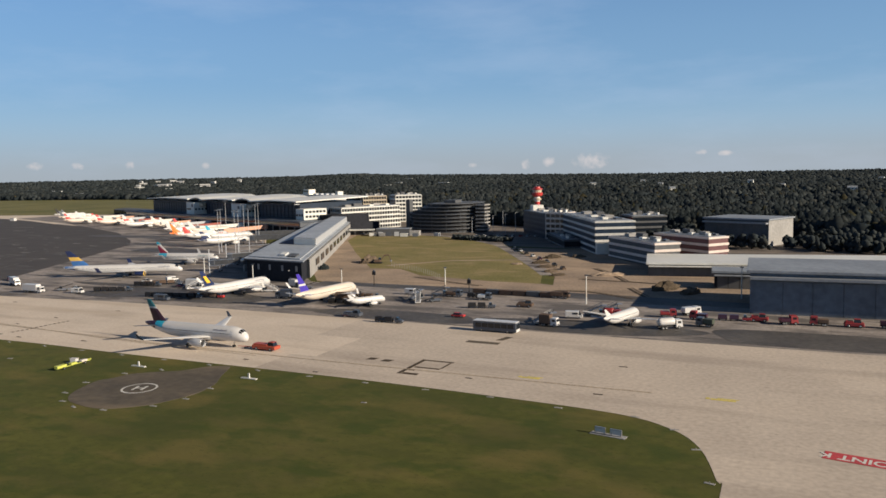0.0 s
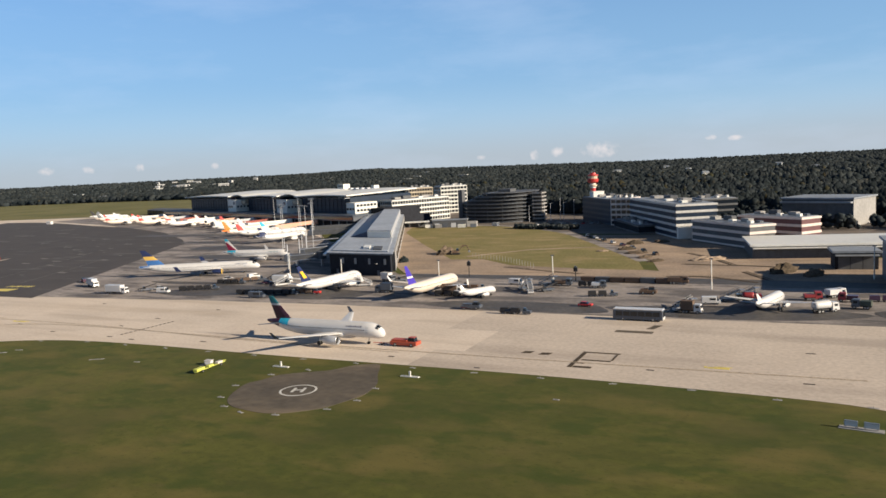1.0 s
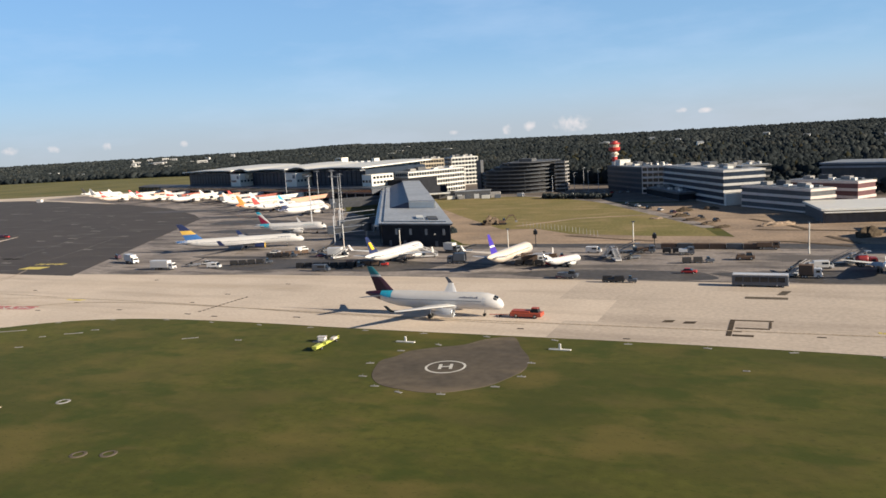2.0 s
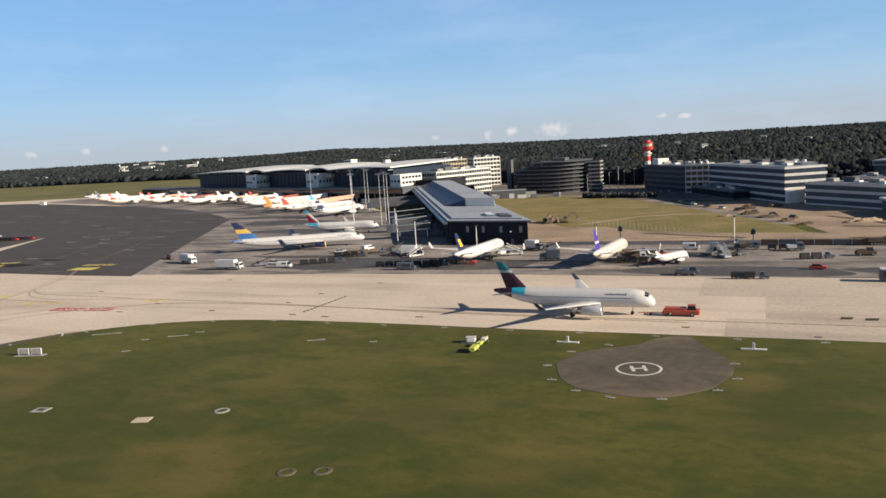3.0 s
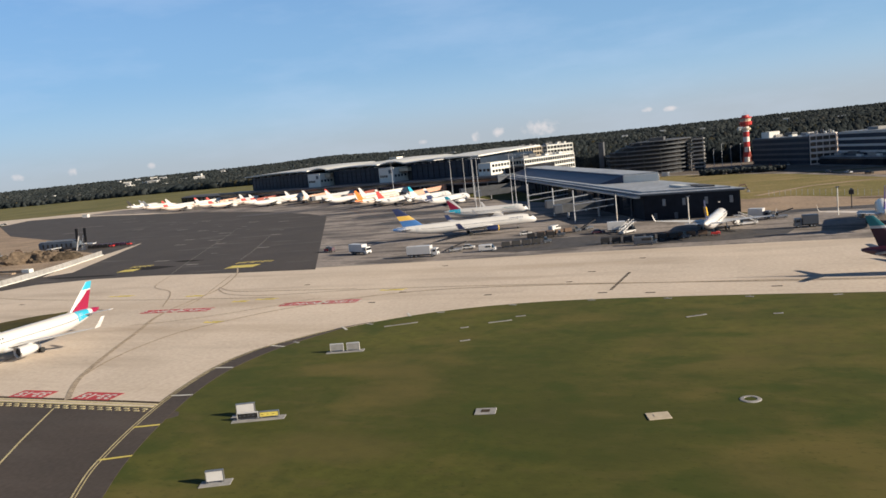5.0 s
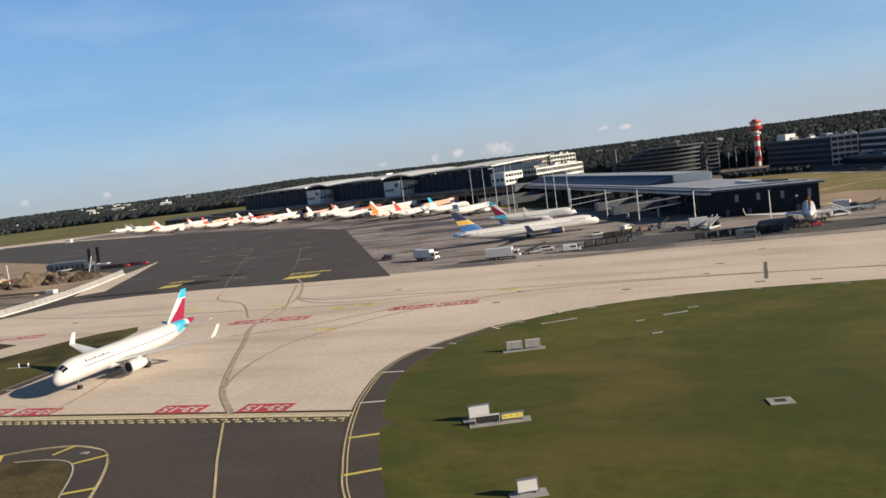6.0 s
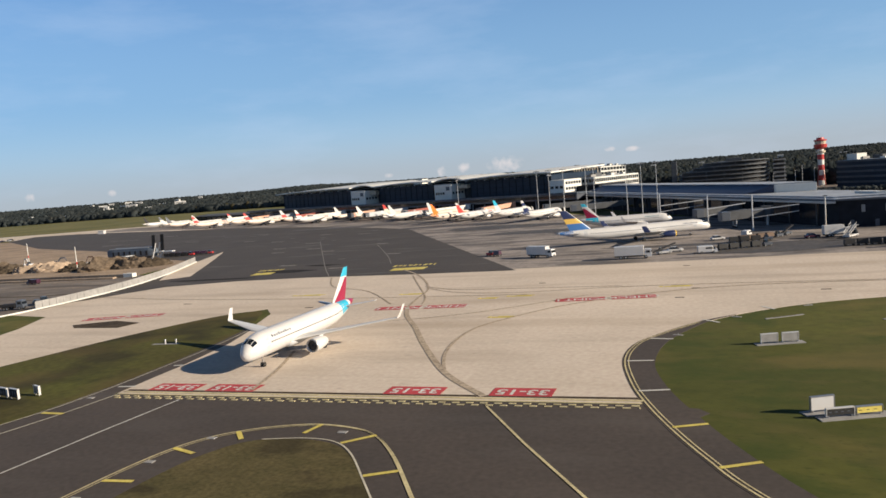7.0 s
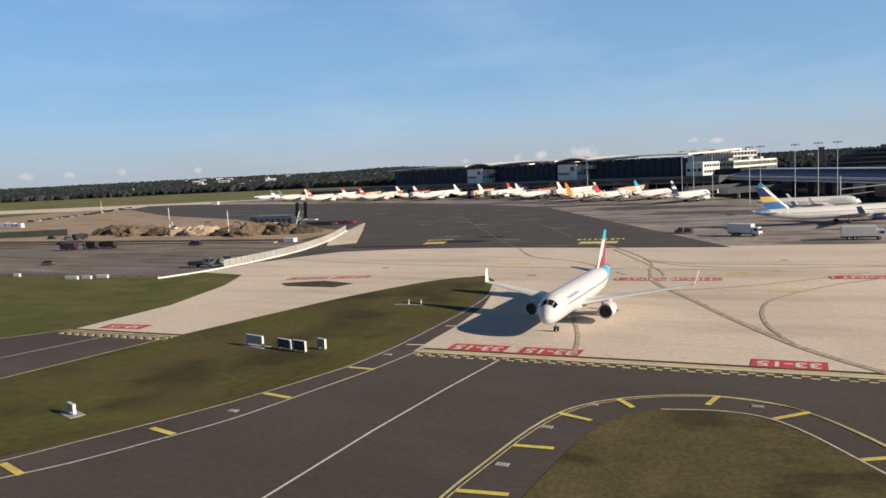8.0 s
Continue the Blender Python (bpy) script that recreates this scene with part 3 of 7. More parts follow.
sheet("sandy_lot", [(-184, 282), (-215, 330), (-300, 470), (-330, 520), (-300, 530), (-284, 470), (-180, 330), (-150, 330), (-115, 315), (-84, 301), (-92, 330), (-128, 396), (-150, 440), (-110, 440), (-60, 372), (-20, 350), (2, 340), (2, 276), (-20, 281), (-110, 283)], 0.036, SAND, "sandy bare ground beside the field", "soil")
sheet("sandy_track", [(-186, 283), (-215, 320), (-262, 400), (-256, 402), (-205, 326), (-170, 330), (-150, 312), (-128, 300), (-110, 294), (-112, 287), (-150, 288)], 0.06, SAND, "sandy track round the field", "soil")
sheet("sandy_track", smooth_line([(-182, 339), (-160, 367), (-123, 382), (-122, 384.5), (-161, 370), (-184, 341)], 1), 0.064, SAND, "thin sandy path across the field", "soil")
sheet("service_road", [(-182, 275), (60, 269), (60, 277), (-80, 285), (-182, 283)], 0.06, OIL, "dark asphalt service road behind the stands", "road")
for k, (cx, cy, rx, ry) in enumerate([(-268, 246, 26, 3.5), (-234, 240, 22, 5), (-330, 330, 30, 9), (-480, 455, 50, 9), (-112, 222, 30, 9), (-206, 232, 36, 11), (-50, 224, 34, 9), (12, 226, 28, 12), (-360, 372, 34, 12), (-246, 226, 20, 7), (-400, 405, 30, 10)]):
    ring = [(cx + rx * (1 + 0.12 * math.sin(3 * a + k)) * math.cos(a), cy + ry * (1 + 0.15 * math.sin(2 * a + 2 * k)) * math.sin(a)) for a in [6.28318 * i / 28 for i in range(28)]]
    sheet("apron_patch", ring, 0.06 + 0.004 * k, OIL, "dark oil-stained asphalt patch on the apron", "apron", 0.01)

sheet("perimeter_road", smooth_line([(-310, 512), (-282, 512), (-262, 512), (-240, 510), (-214, 494), (-190, 474), (-168, 450), (-146, 414), (-118, 365), (-98, 328)], 4) + smooth_line([(-93, 330), (-112, 368), (-140, 417), (-163, 454), (-186, 479), (-211, 500), (-239, 516), (-262, 518), (-282, 518), (-310, 518)], 4), 0.07, STAND, "worn grey road round the field", "road")
# helicopter pad
sheet("helipad", smooth_line([(-136.6, 118.5), (-138.2, 122.6), (-139.3, 127), (-137.8, 130.4), (-136.6, 134.6), (-132, 138.4), (-127.5, 141.2), (-124.2, 146.6), (-119.5, 149), (-117.2, 146), (-115, 141.4), (-111.8, 136), (-110.6, 132.6), (-109.8, 127), (-111.4, 121.4), (-113, 117.6), (-116.4, 114.2), (-119.6, 112.2), (-123.4, 111.6), (-127.6, 112.2), (-131.4, 113.2), (-134.4, 115.4)], 4, True), 0.043, PAD, "round worn asphalt helicopter pad in the grass", "helipad")
pad_mark = thing("pad_marking", (-124.9, 126, 0.05), 0, "white painted ring with a letter on the helicopter pad", "marking", kind="structure")
part("ring", ribbon(bmesh.new(), [(3.7 * math.cos(6.28318 * k / 40), 3.7 * math.sin(6.28318 * k / 40)) for k in range(40)], 0.45, 0.004, True), LINE_W, pad_mark)
letters("H", 4.3, LINE_W, pad_mark, (-124.9, 126, 0.056), 18)


# ---- painted markings ----
def marking(name, bm, mat, label, at=(0, 0, 0)):
    return tagged(new(name, mesh_of(bm, mat, name)), label, "marking", kind="structure")


Z = 0.075
east_curve = smooth_line([(-263.2, 126.6), (-270, 115.6), (-272.2, 109), (-272.5, 100.4), (-270.4, 89), (-267.9, 80.6), (-264.8, 72.4), (-261.5, 65), (-257.7, 57.8), (-247, 42.5), (-235, 26)], 6)
west_curve = smooth_line([(-343.2, 83), (-344.6, 72), (-346.4, 63.5), (-349.1, 51.6), (-352.4, 43.6), (-355.3, 37.4), (-358.5, 32.5), (-364, 24)], 6)
west_outer = smooth_line([(-352, 133), (-350, 124), (-348.3, 110), (-347.8, 96), (-347.6, 84), (-348.3, 74), (-349.6, 68), (-353.2, 56.2), (-356.6, 47.8), (-359.8, 41), (-362.5, 35.2), (-368, 26)], 6)
island_line = smooth_line([(-321, 30), (-320.9, 40.7), (-320.4, 47), (-319.4, 56), (-318, 61.8), (-315.8, 65.6), (-312.4, 68.4), (-308.1, 70.3), (-303.4, 70.9), (-297.5, 69), (-292.5, 63.5), (-286, 53), (-276, 36), (-262, 20)], 6)
for pts, w, mat, nm in ((east_curve, 0.2, LINE_P, "edge_line"), ([(x + 0.5, y + 0.06) for x, y in east_curve], 0.16, LINE_P, "edge_line"), (west_curve, 0.24, LINE_C, "edge_line"), (west_outer, 0.2, LINE_C, "edge_line"), (smooth_line([(-309, 65.4), (-304, 66.3), (-300, 65.6), (-296.5, 62.5), (-292, 56), (-286, 47)], 5), 0.2, LINE_C, "edge_line"), (island_line, 0.26, LINE_P, "edge_line"), ([(x + 0.45, y - 0.35) for x, y in island_line], 0.14, LINE_P, "edge_line")):
    marking(nm, ribbon(bmesh.new(), pts, w, Z), mat, "painted line along the taxiway edge")
marking("centre_line", ribbon(bmesh.new(), [(-286.5, 79), (-279, 67), (-271, 55), (-262, 42), (-250, 25)], 0.3, Z), LINE_P, "thin yellow taxiway centre line")
marking("centre_line", ribbon(bmesh.new(), [(-331, 79), (-332.3, 66), (-333.3, 52), (-333.8, 37), (-334.5, 15)], 0.26, Z), LINE_W, "thin white taxiway centre line")
marking("centre_line", ribbon(bmesh.new(), [(-399, 80), (-404, 62), (-412, 40), (-420, 20)], 0.26, Z), LINE_W, "thin white taxiway centre line")
marking("edge_line", ribbon(bmesh.new(), [(-411, 83), (-417.5, 74), (-430, 46), (-444, 8)], 0.3, Z), LINE_P, "painted line along the taxiway edge")
marking("edge_line", ribbon(bmesh.new(), [(-387, 82), (-391.5, 56), (-399, 28)], 0.3, Z), LINE_P, "painted line along the taxiway edge")
for x0, x1 in ((-343.5, -268.6), (-411, -386.5)):
    bm = boxes((x0, x1, 82.0, 82.5, 0.0, Z), (x0, x1, 81.0, 81.4, 0.0, Z))
    marking("holding_line", bm, LINE_P, "solid pale yellow holding line across the taxiway")
    bm = bmesh.new()
    k = x0
    while k < x1:
        box(bm, k, k + 0.9, 80.1, 80.5, 0, Z), box(bm, k + 0.9, min(k + 1.8, x1), 79.3, 79.7, 0, Z)
        k += 1.8
    marking("holding_line", bm, LINE_P, "dashed pale yellow holding line across the taxiway")
    marking("drain_strip", boxes((x0, x1, 82.8, 83.5, 0.0, Z - 0.01)), DARK_EARTH, "dark drain strip across the concrete")
# short bars between the edge line and the grass
def bars(name, rows, mat=LINE_Y, w=0.55):
    for x0, y0, x1, y1 in rows:
        marking(name, ribbon(bmesh.new(), [(x0, y0), (x1, y1)], w, Z + 0.006), mat, "short painted shoulder bar")


bars("shoulder_bar", [(-264.9, 73.4, -261.4, 74.8), (-260.4, 63, -256.8, 64.8)], LINE_Y, 0.55)
bars("shoulder_bar", [(-269.4, 86.2, -265.8, 86.9), (-272.2, 100.6, -268.6, 100.9), (-270, 114.6, -266.6, 114), (-262.4, 128.6, -259.8, 126), (-252.6, 139.6, -250.6, 136.6)], LINE_W, 0.5)
for x, y in ((-315.6, 65.2), (-318, 57.6), (-318.8, 48), (-300.5, 68.6), (-351, 53.4), (-346.6, 79)):
    marking("cover_plate", boxes((x - 0.55, x + 0.55, y - 0.35, y + 0.35, 0, Z + 0.01), (x - 0.2, x + 0.2, y - 0.15, y + 0.15, 0, Z + 0.02)), WALL_G, "small pale cover plate in the shoulder")
bars("shoulder_bar", [(-320.3, 42.2, -316.3, 42.7), (-319.4, 52.3, -315.8, 52.6), (-318.1, 61.7, -314.5, 60.4), (-313.6, 67.6, -311.6, 65.2), (-304.3, 70.9, -305, 67.8), (-296, 68, -299, 65.2), (-289.5, 58.6, -292.5, 57), (-283, 47, -286, 45)], LINE_Y, 0.6)
bars("shoulder_bar", [(-344.4, 71.8, -348.2, 71.9), (-347.6, 58.8, -351.8, 59.6), (-351.8, 45.7, -355.5, 46.5), (-357.4, 33.7, -361.7, 35)], LINE_Y, 0.7)


def red_sign(x, y, text, w=8.0, h=2.3, turn=180, size=2.1):
    ob = thing("red_ground_sign", (x, y, 0.06), turn - 180, "red painted ground sign with white lettering", "marking", "red ground signs", "structure")
    part("panel", boxes((-w / 2, w / 2, -h / 2, h / 2, 0, 0.016)), LINE_R, ob)
    letters(text, size, LINE_W, ob, (x, y, 0.082), turn)


for x in (-336, -326, -298, -283.5):
    red_sign(x, 85.0, "33-15", 8.0, 3.5, 180, 3.0)
bars("shoulder_bar", [(-343.6, 85, -346.7, 84.7), (-343.9, 97.6, -346.4, 97.2)], LINE_W, 0.5)
red_sign(-402.5, 86.6, "33-15", 9, 3.4, 184, 2.8)
for x, y, tn in ((-281.5, 152.2, 187), (-320.5, 146.8, 184), (21.9, 136.7, 171), (-397.5, 143, 194)):
    d = Vector((math.cos(radians(tn)), math.sin(radians(tn))))
    red_sign(x - 5.4 * d.x, y - 5.4 * d.y, "CHECK", 9.0, 3.7, tn, 3.2)
    red_sign(x + 5.4 * d.x, y + 5.4 * d.y, "POINT K" if x > 0 else "POINT L", 10.2, 3.7, tn, 3.0)
# yellow stand boards on the dark apron, writing too small to read: plain bars
for x, y, tn, sc in ((-351, 216, 6, 1.0), (-406, 219, 12, 0.62)):
    ob = thing("yellow_ground_sign", (x, y, 0.062), tn, "yellow painted ground panel with a row of dark bars", "marking", "yellow ground signs", "structure")
    part("panel", boxes((-5.6 * sc, 5.6 * sc, -3.6, 2.4, 0, 0.016)), LINE_Y, ob)
    part("bar", boxes(*[((-7.6 + 1.7 * k) * sc, (-6.6 + 1.7 * k - 0.2 * (k % 3)) * sc, 7.0 + 0.8 * (k % 2), 10.5, 0, 0.016) for k in range(9)]), LINE_Y, ob)
for x, y, w in ((-47, 165, 7), (-6, 163, 8), (-268, 165, 9), (-301, 158, 8), (-308, 156, 6), (-299, 134, 7), (-360, 168, 12), (-330, 165, 8)):
    marking("worn_marking", boxes((x - w * 0.3, x + w * 0.3, y - 0.5, y + 0.4, 0, Z), (x - w * 0.15, x + w * 0.36, y + 0.7, y + 1.1, 0, Z), (x - w * 0.42, x - w * 0.33, y - 0.3, y + 0.8, 0, Z)), LINE_Y, "worn yellow marking on the concrete")
for x, y, w in ((-221, 180, 0.9), (-214, 155, 1.0), (-204, 154, 1.0), (-211, 197, 0.8), (-267, 198, 0.8), (-267, 151, 0.9), (-264, 162, 0.8), (-224, 168, 0.7), (-240, 156, 0.9), (-180, 157, 1.0), (-120, 156, 0.8), (-60, 160, 0.8), (-30, 158, 1.0), (-96, 152, 0.7), (-300, 176, 0.8), (-350, 150, 1.0), (-392, 160, 1.1), (-150, 185, 0.9), (-30, 182, 1.0)):
    marking("joint_patch", boxes((x - w, x + w, y - 0.3, y + 0.3, 0, Z - 0.006)), TAR, "small dark patch at a slab joint")
# dark repair frames and dark rectangles
marking("repair_joint", boxes((-76.4, -68.8, 170.9, 171.8, 0, Z), (-76.0, -69.4, 164.1, 165.0, 0, Z), (-76.2, -72.2, 157.9, 159.3, 0, Z), (-77.4, -76.4, 157.9, 171.8, 0, Z), (-76.2, -74.6, 161.4, 162.2, 0, Z), (-69.6, -69.1, 165.3, 170.6, 0, Z)), DARK_EARTH, "dark square repair outline in the concrete")
marking("dark_cover", prism(bmesh.new(), [(-91.2, 166.9), (-89.0, 167.2), (-88.6, 169.2), (-90.8, 168.9)], 0, Z), DARK_EARTH, "dark rectangular cover in the concrete")
marking("dark_cover", prism(bmesh.new(), [(-86.8, 166.5), (-84.4, 166.8), (-84.0, 168.8), (-86.4, 168.5)], 0, Z), DARK_EARTH, "dark rectangular cover in the concrete")
marking("dark_cover", boxes((-75.5, -66.0, 193.4, 195.8, 0, Z)), PAD, "dark rectangular repair patch in the concrete")
marking("dark_cover", prism(bmesh.new(), [(-68.5, 198.5), (-66.6, 198.5), (-65.2, 203.5), (-67.2, 203.5)], 0, Z), PAD, "dark rectangular repair patch in the concrete")
marking("drain_dashes", boxes(*[(-212.95 + 0.09 * k, -212.3 + 0.09 * k, 157.8 + 1.55 * k, 158.7 + 1.55 * k, 0, Z + 0.012) for k in range(13)]), TAR, "row of dark drain grates across the concrete")
marking("dark_cover", prism(bmesh.new(), [(-405, 134), (-401, 130.5), (-388, 130), (-386.5, 135.5), (-396, 138.5)], 0, Z), DARK_EARTH, "dark rectangular repair patch in the concrete")
TRACES = [
    ([(-288, 83), (-297, 94), (-307, 112), (-314, 126), (-320, 137), (-324, 147)], (-0.9, -0.3, 0.3, 0.8)),
    ([(-324, 147), (-326, 158), (-329, 174), (-340, 197), (-352, 214)], (-0.3, 0.3)),
    ([(-297, 94), (-300.5, 104), (-302, 114), (-301.5, 124), (-298, 132), (-290, 144), (-278, 154), (-262, 162), (-240, 165), (-200, 164), (-150, 162), (-90, 162), (-20, 163)], (-0.6, 0.4)),
    ([(-329, 174), (-319, 166), (-303, 163), (-274, 167), (-225, 166), (-179, 162), (-120, 160)], (0.0,)),
    ([(-371, 202), (-360, 182), (-345, 172), (-330, 152)], (0.0,)),
    ([(-343, 199), (-334, 180), (-325, 161), (-322, 151)], (0.0,)),
    ([(-331, 177), (-320, 170), (-304, 169), (-280, 168)], (0.0,)),
    ([(-329, 107), (-325, 95), (-322.5, 84)], (-0.4, 0.4)),
    ([(-322, 132), (-310, 137), (-300, 144), (-285, 158)], (0.0,)),
    ([(-440, 178), (-400, 168), (-350, 162), (-300, 160)], (0.0,)),
]
for pts, offs in TRACES:
    wide = 1.0 if len(offs) > 2 else 0.55 if len(offs) > 1 else 0.34
    marking("tyre_trace", ribbon(bmesh.new(), smooth_line(pts, 7), wide, Z + 0.004 + 0.0015 * TRACES.index((pts, offs))), SOOT, "brown mottled tyre trace curving over the concrete")
for pts in ([(-373, 204), (-387, 228), (-412, 273), (-453, 347)], [(-364, 232), (-377, 259), (-403, 308)]):
    marking("guide_line", ribbon(bmesh.new(), smooth_line(pts, 8), 0.26, Z + 0.006), WORN_W, "faint worn guide line over the dark apron")
for x, y, w in ((-514, 375, 4), (-486, 360, 4), (-452, 337, 4), (-458, 315, 3.4), (-446, 294, 3.4), (-434, 305, 3.6), (-418, 289, 3), (-409, 240, 3.6), (-382, 226, 2.8), (-403, 313, 3), (-377, 265, 3), (-445, 384, 3.6), (-658, 482, 9), (-575, 402, 5), (-645, 412, 12), (-681, 461, 14), (-700, 520, 10), (-540, 430, 4), (-475, 395, 4)):
    marking("worn_marking", ribbon(bmesh.new(), [(x - w, y + 0.5), (x - 0.2 * w, y - 0.2), (x + w, y + 0.1)], 2.0, Z), WORN_W, "pale worn dash on the dark apron")
for k in range(40):
    x, y = -345 - 260 * random.random(), 210 + 240 * random.random()
    if x < -322 - (y - 201) * 0.60 and x > -452 - (y - 210) * 0.62:
        w = 0.7 + 1.5 * random.random()
        marking("worn_marking", boxes((x - w, x + w, y - 0.5, y + 0.5, 0, Z - 0.003)), FAINT, "small pale worn patch on the dark apron")
for cx, cy, rx, ry in ((-398, 222, 10, 3.5), (-420, 208, 16, 2.5), (-392, 236, 7, 2)):
    ring = [(cx + rx * (1 + 0.2 * math.sin(3 * a)) * math.cos(a), cy + ry * (1 + 0.25 * math.sin(2 * a + cx)) * math.sin(a)) for a in [6.28318 * i / 24 for i in range(24)]]
    sheet("oil_stain", ring, 0.066, TAR, "black oil stain on the dark apron", "stain", 0.004)
for pts in ([(-82, 357), (-76, 349), (-70, 340), (-59, 319)], [(-79, 321), (-67, 319), (-55, 318), (-43, 315)], [(-79, 287.5), (-68, 288), (-60, 285), (-47, 277)], [(-54, 302), (-50, 294), (-44, 283)], [(-150, 306), (-128, 296), (-112, 290)]):
    marking("trench", ribbon(bmesh.new(), smooth_line(pts, 5), 1.5, 0.07), DARK_EARTH, "dark open trench in the sandy lot")
    marking("spoil_edge", ribbon(bmesh.new(), smooth_line([(x + 1.3, y + 1.2) for x, y in pts], 5), 0.9, 0.074), EARTH, "brown spoil beside a trench")
# ---- airliners ----
def fuselage_rings(L, R, cz, n=20):
    """Stations along a jet's body: distance from the nose, half width, half height, centre height."""
    st = [(0.0, 0.05, 0.06, cz - 0.42 * R), (0.006, 0.30, 0.34, cz - 0.40 * R), (0.018, 0.52, 0.56, cz - 0.34 * R), (0.040, 0.73, 0.76, cz - 0.22 * R), (0.070, 0.89, 0.90, cz - 0.10 * R), (0.11, 0.98, 0.985, cz - 0.02 * R), (0.15, 1.0, 1.0, cz), (0.45, 1.0, 1.0, cz), (0.66, 1.0, 1.0, cz), (0.74, 0.965, 0.95, cz + 0.05 * R), (0.82, 0.82, 0.79, cz + 0.20 * R), (0.89, 0.61, 0.58, cz + 0.37 * R), (0.95, 0.37, 0.36, cz + 0.52 * R), (0.985, 0.20, 0.20, cz + 0.60 * R), (1.0, 0.10, 0.11, cz + 0.62 * R)]
    return [[(-f * L, w * R * math.cos(6.28318 * k / n), z + h * R * 1.03 * math.sin(6.28318 * k / n)) for k in range(n)] for f, w, h, z in st]


def body_slice(L, R, cz, f0, f1, a0, a1, grow=0.012, n=14, steps=8):
    """A skin patch on the body between two stations and two angles (degrees, 90 is the crown)."""
    rings = fuselage_rings(L, R, cz, 20)
    fr = [-r[0][0] / L for r in rings]

    def at(f, a):
        i = max(k for k in range(len(fr)) if fr[k] <= f + 1e-9)
        i = min(i, len(fr) - 2)
        t = (f - fr[i]) / (fr[i + 1] - fr[i])
        half = lambda r: (max(p[1] for p in r), (max(p[2] for p in r) - min(p[2] for p in r)) / 2, (max(p[2] for p in r) + min(p[2] for p in r)) / 2)
        (w0, h0, z0), (w1, h1, z1) = half(rings[i]), half(rings[i + 1])
        w, h, z = w0 + (w1 - w0) * t, h0 + (h1 - h0) * t, z0 + (z1 - z0) * t
        return (-f * L, (w + grow) * math.cos(a), z + (h + grow) * math.sin(a))

    rows = [[at(f0 + (f1 - f0) * s / steps, math.radians(a0 + (a1 - a0) * k / n)) for k in range(n + 1)] for s in range(steps + 1)]
    return loft(bmesh.new(), rows, close=False)


def foil(bm, root, tip, rt, tt, axis="z"):
    """A tapered wing panel: root and tip are (leading x, trailing x, side, height)."""
    rings = []
    for (xl, xt, y, z), th in ((root, rt), (tip, tt)):
        c = xl - xt
        prof = [(0, 0), (0.08, 0.6), (0.3, 1.0), (0.65, 0.7), (1, 0.06), (1, -0.06), (0.65, -0.55), (0.3, -0.8), (0.08, -0.5)]
        rings.append([(xl - c * u, y, z + v * th / 2) if axis == "z" else (xl - c * u, y + v * th / 2, z) for u, v in prof])
    return loft(bm, rings)


def wheel(bm, x, y, r, w, z=None):
    z = r if z is None else z
    prof = [(-w / 2, r * 0.80), (-w * 0.4, r * 0.97), (0, r), (w * 0.4, r * 0.97), (w / 2, r * 0.80)]
    return loft(bm, [[(x + q * math.cos(6.28318 * k / 16), y + s, z + q * math.sin(6.28318 * k / 16)) for k in range(16)] for s, q in prof])


def prism_y(outline, half):
    """An upright plate: outline in x and z, from -half to half across."""
    return loft(bmesh.new(), [[(x, y, z) for x, z in outline] for y in (-half, half)])


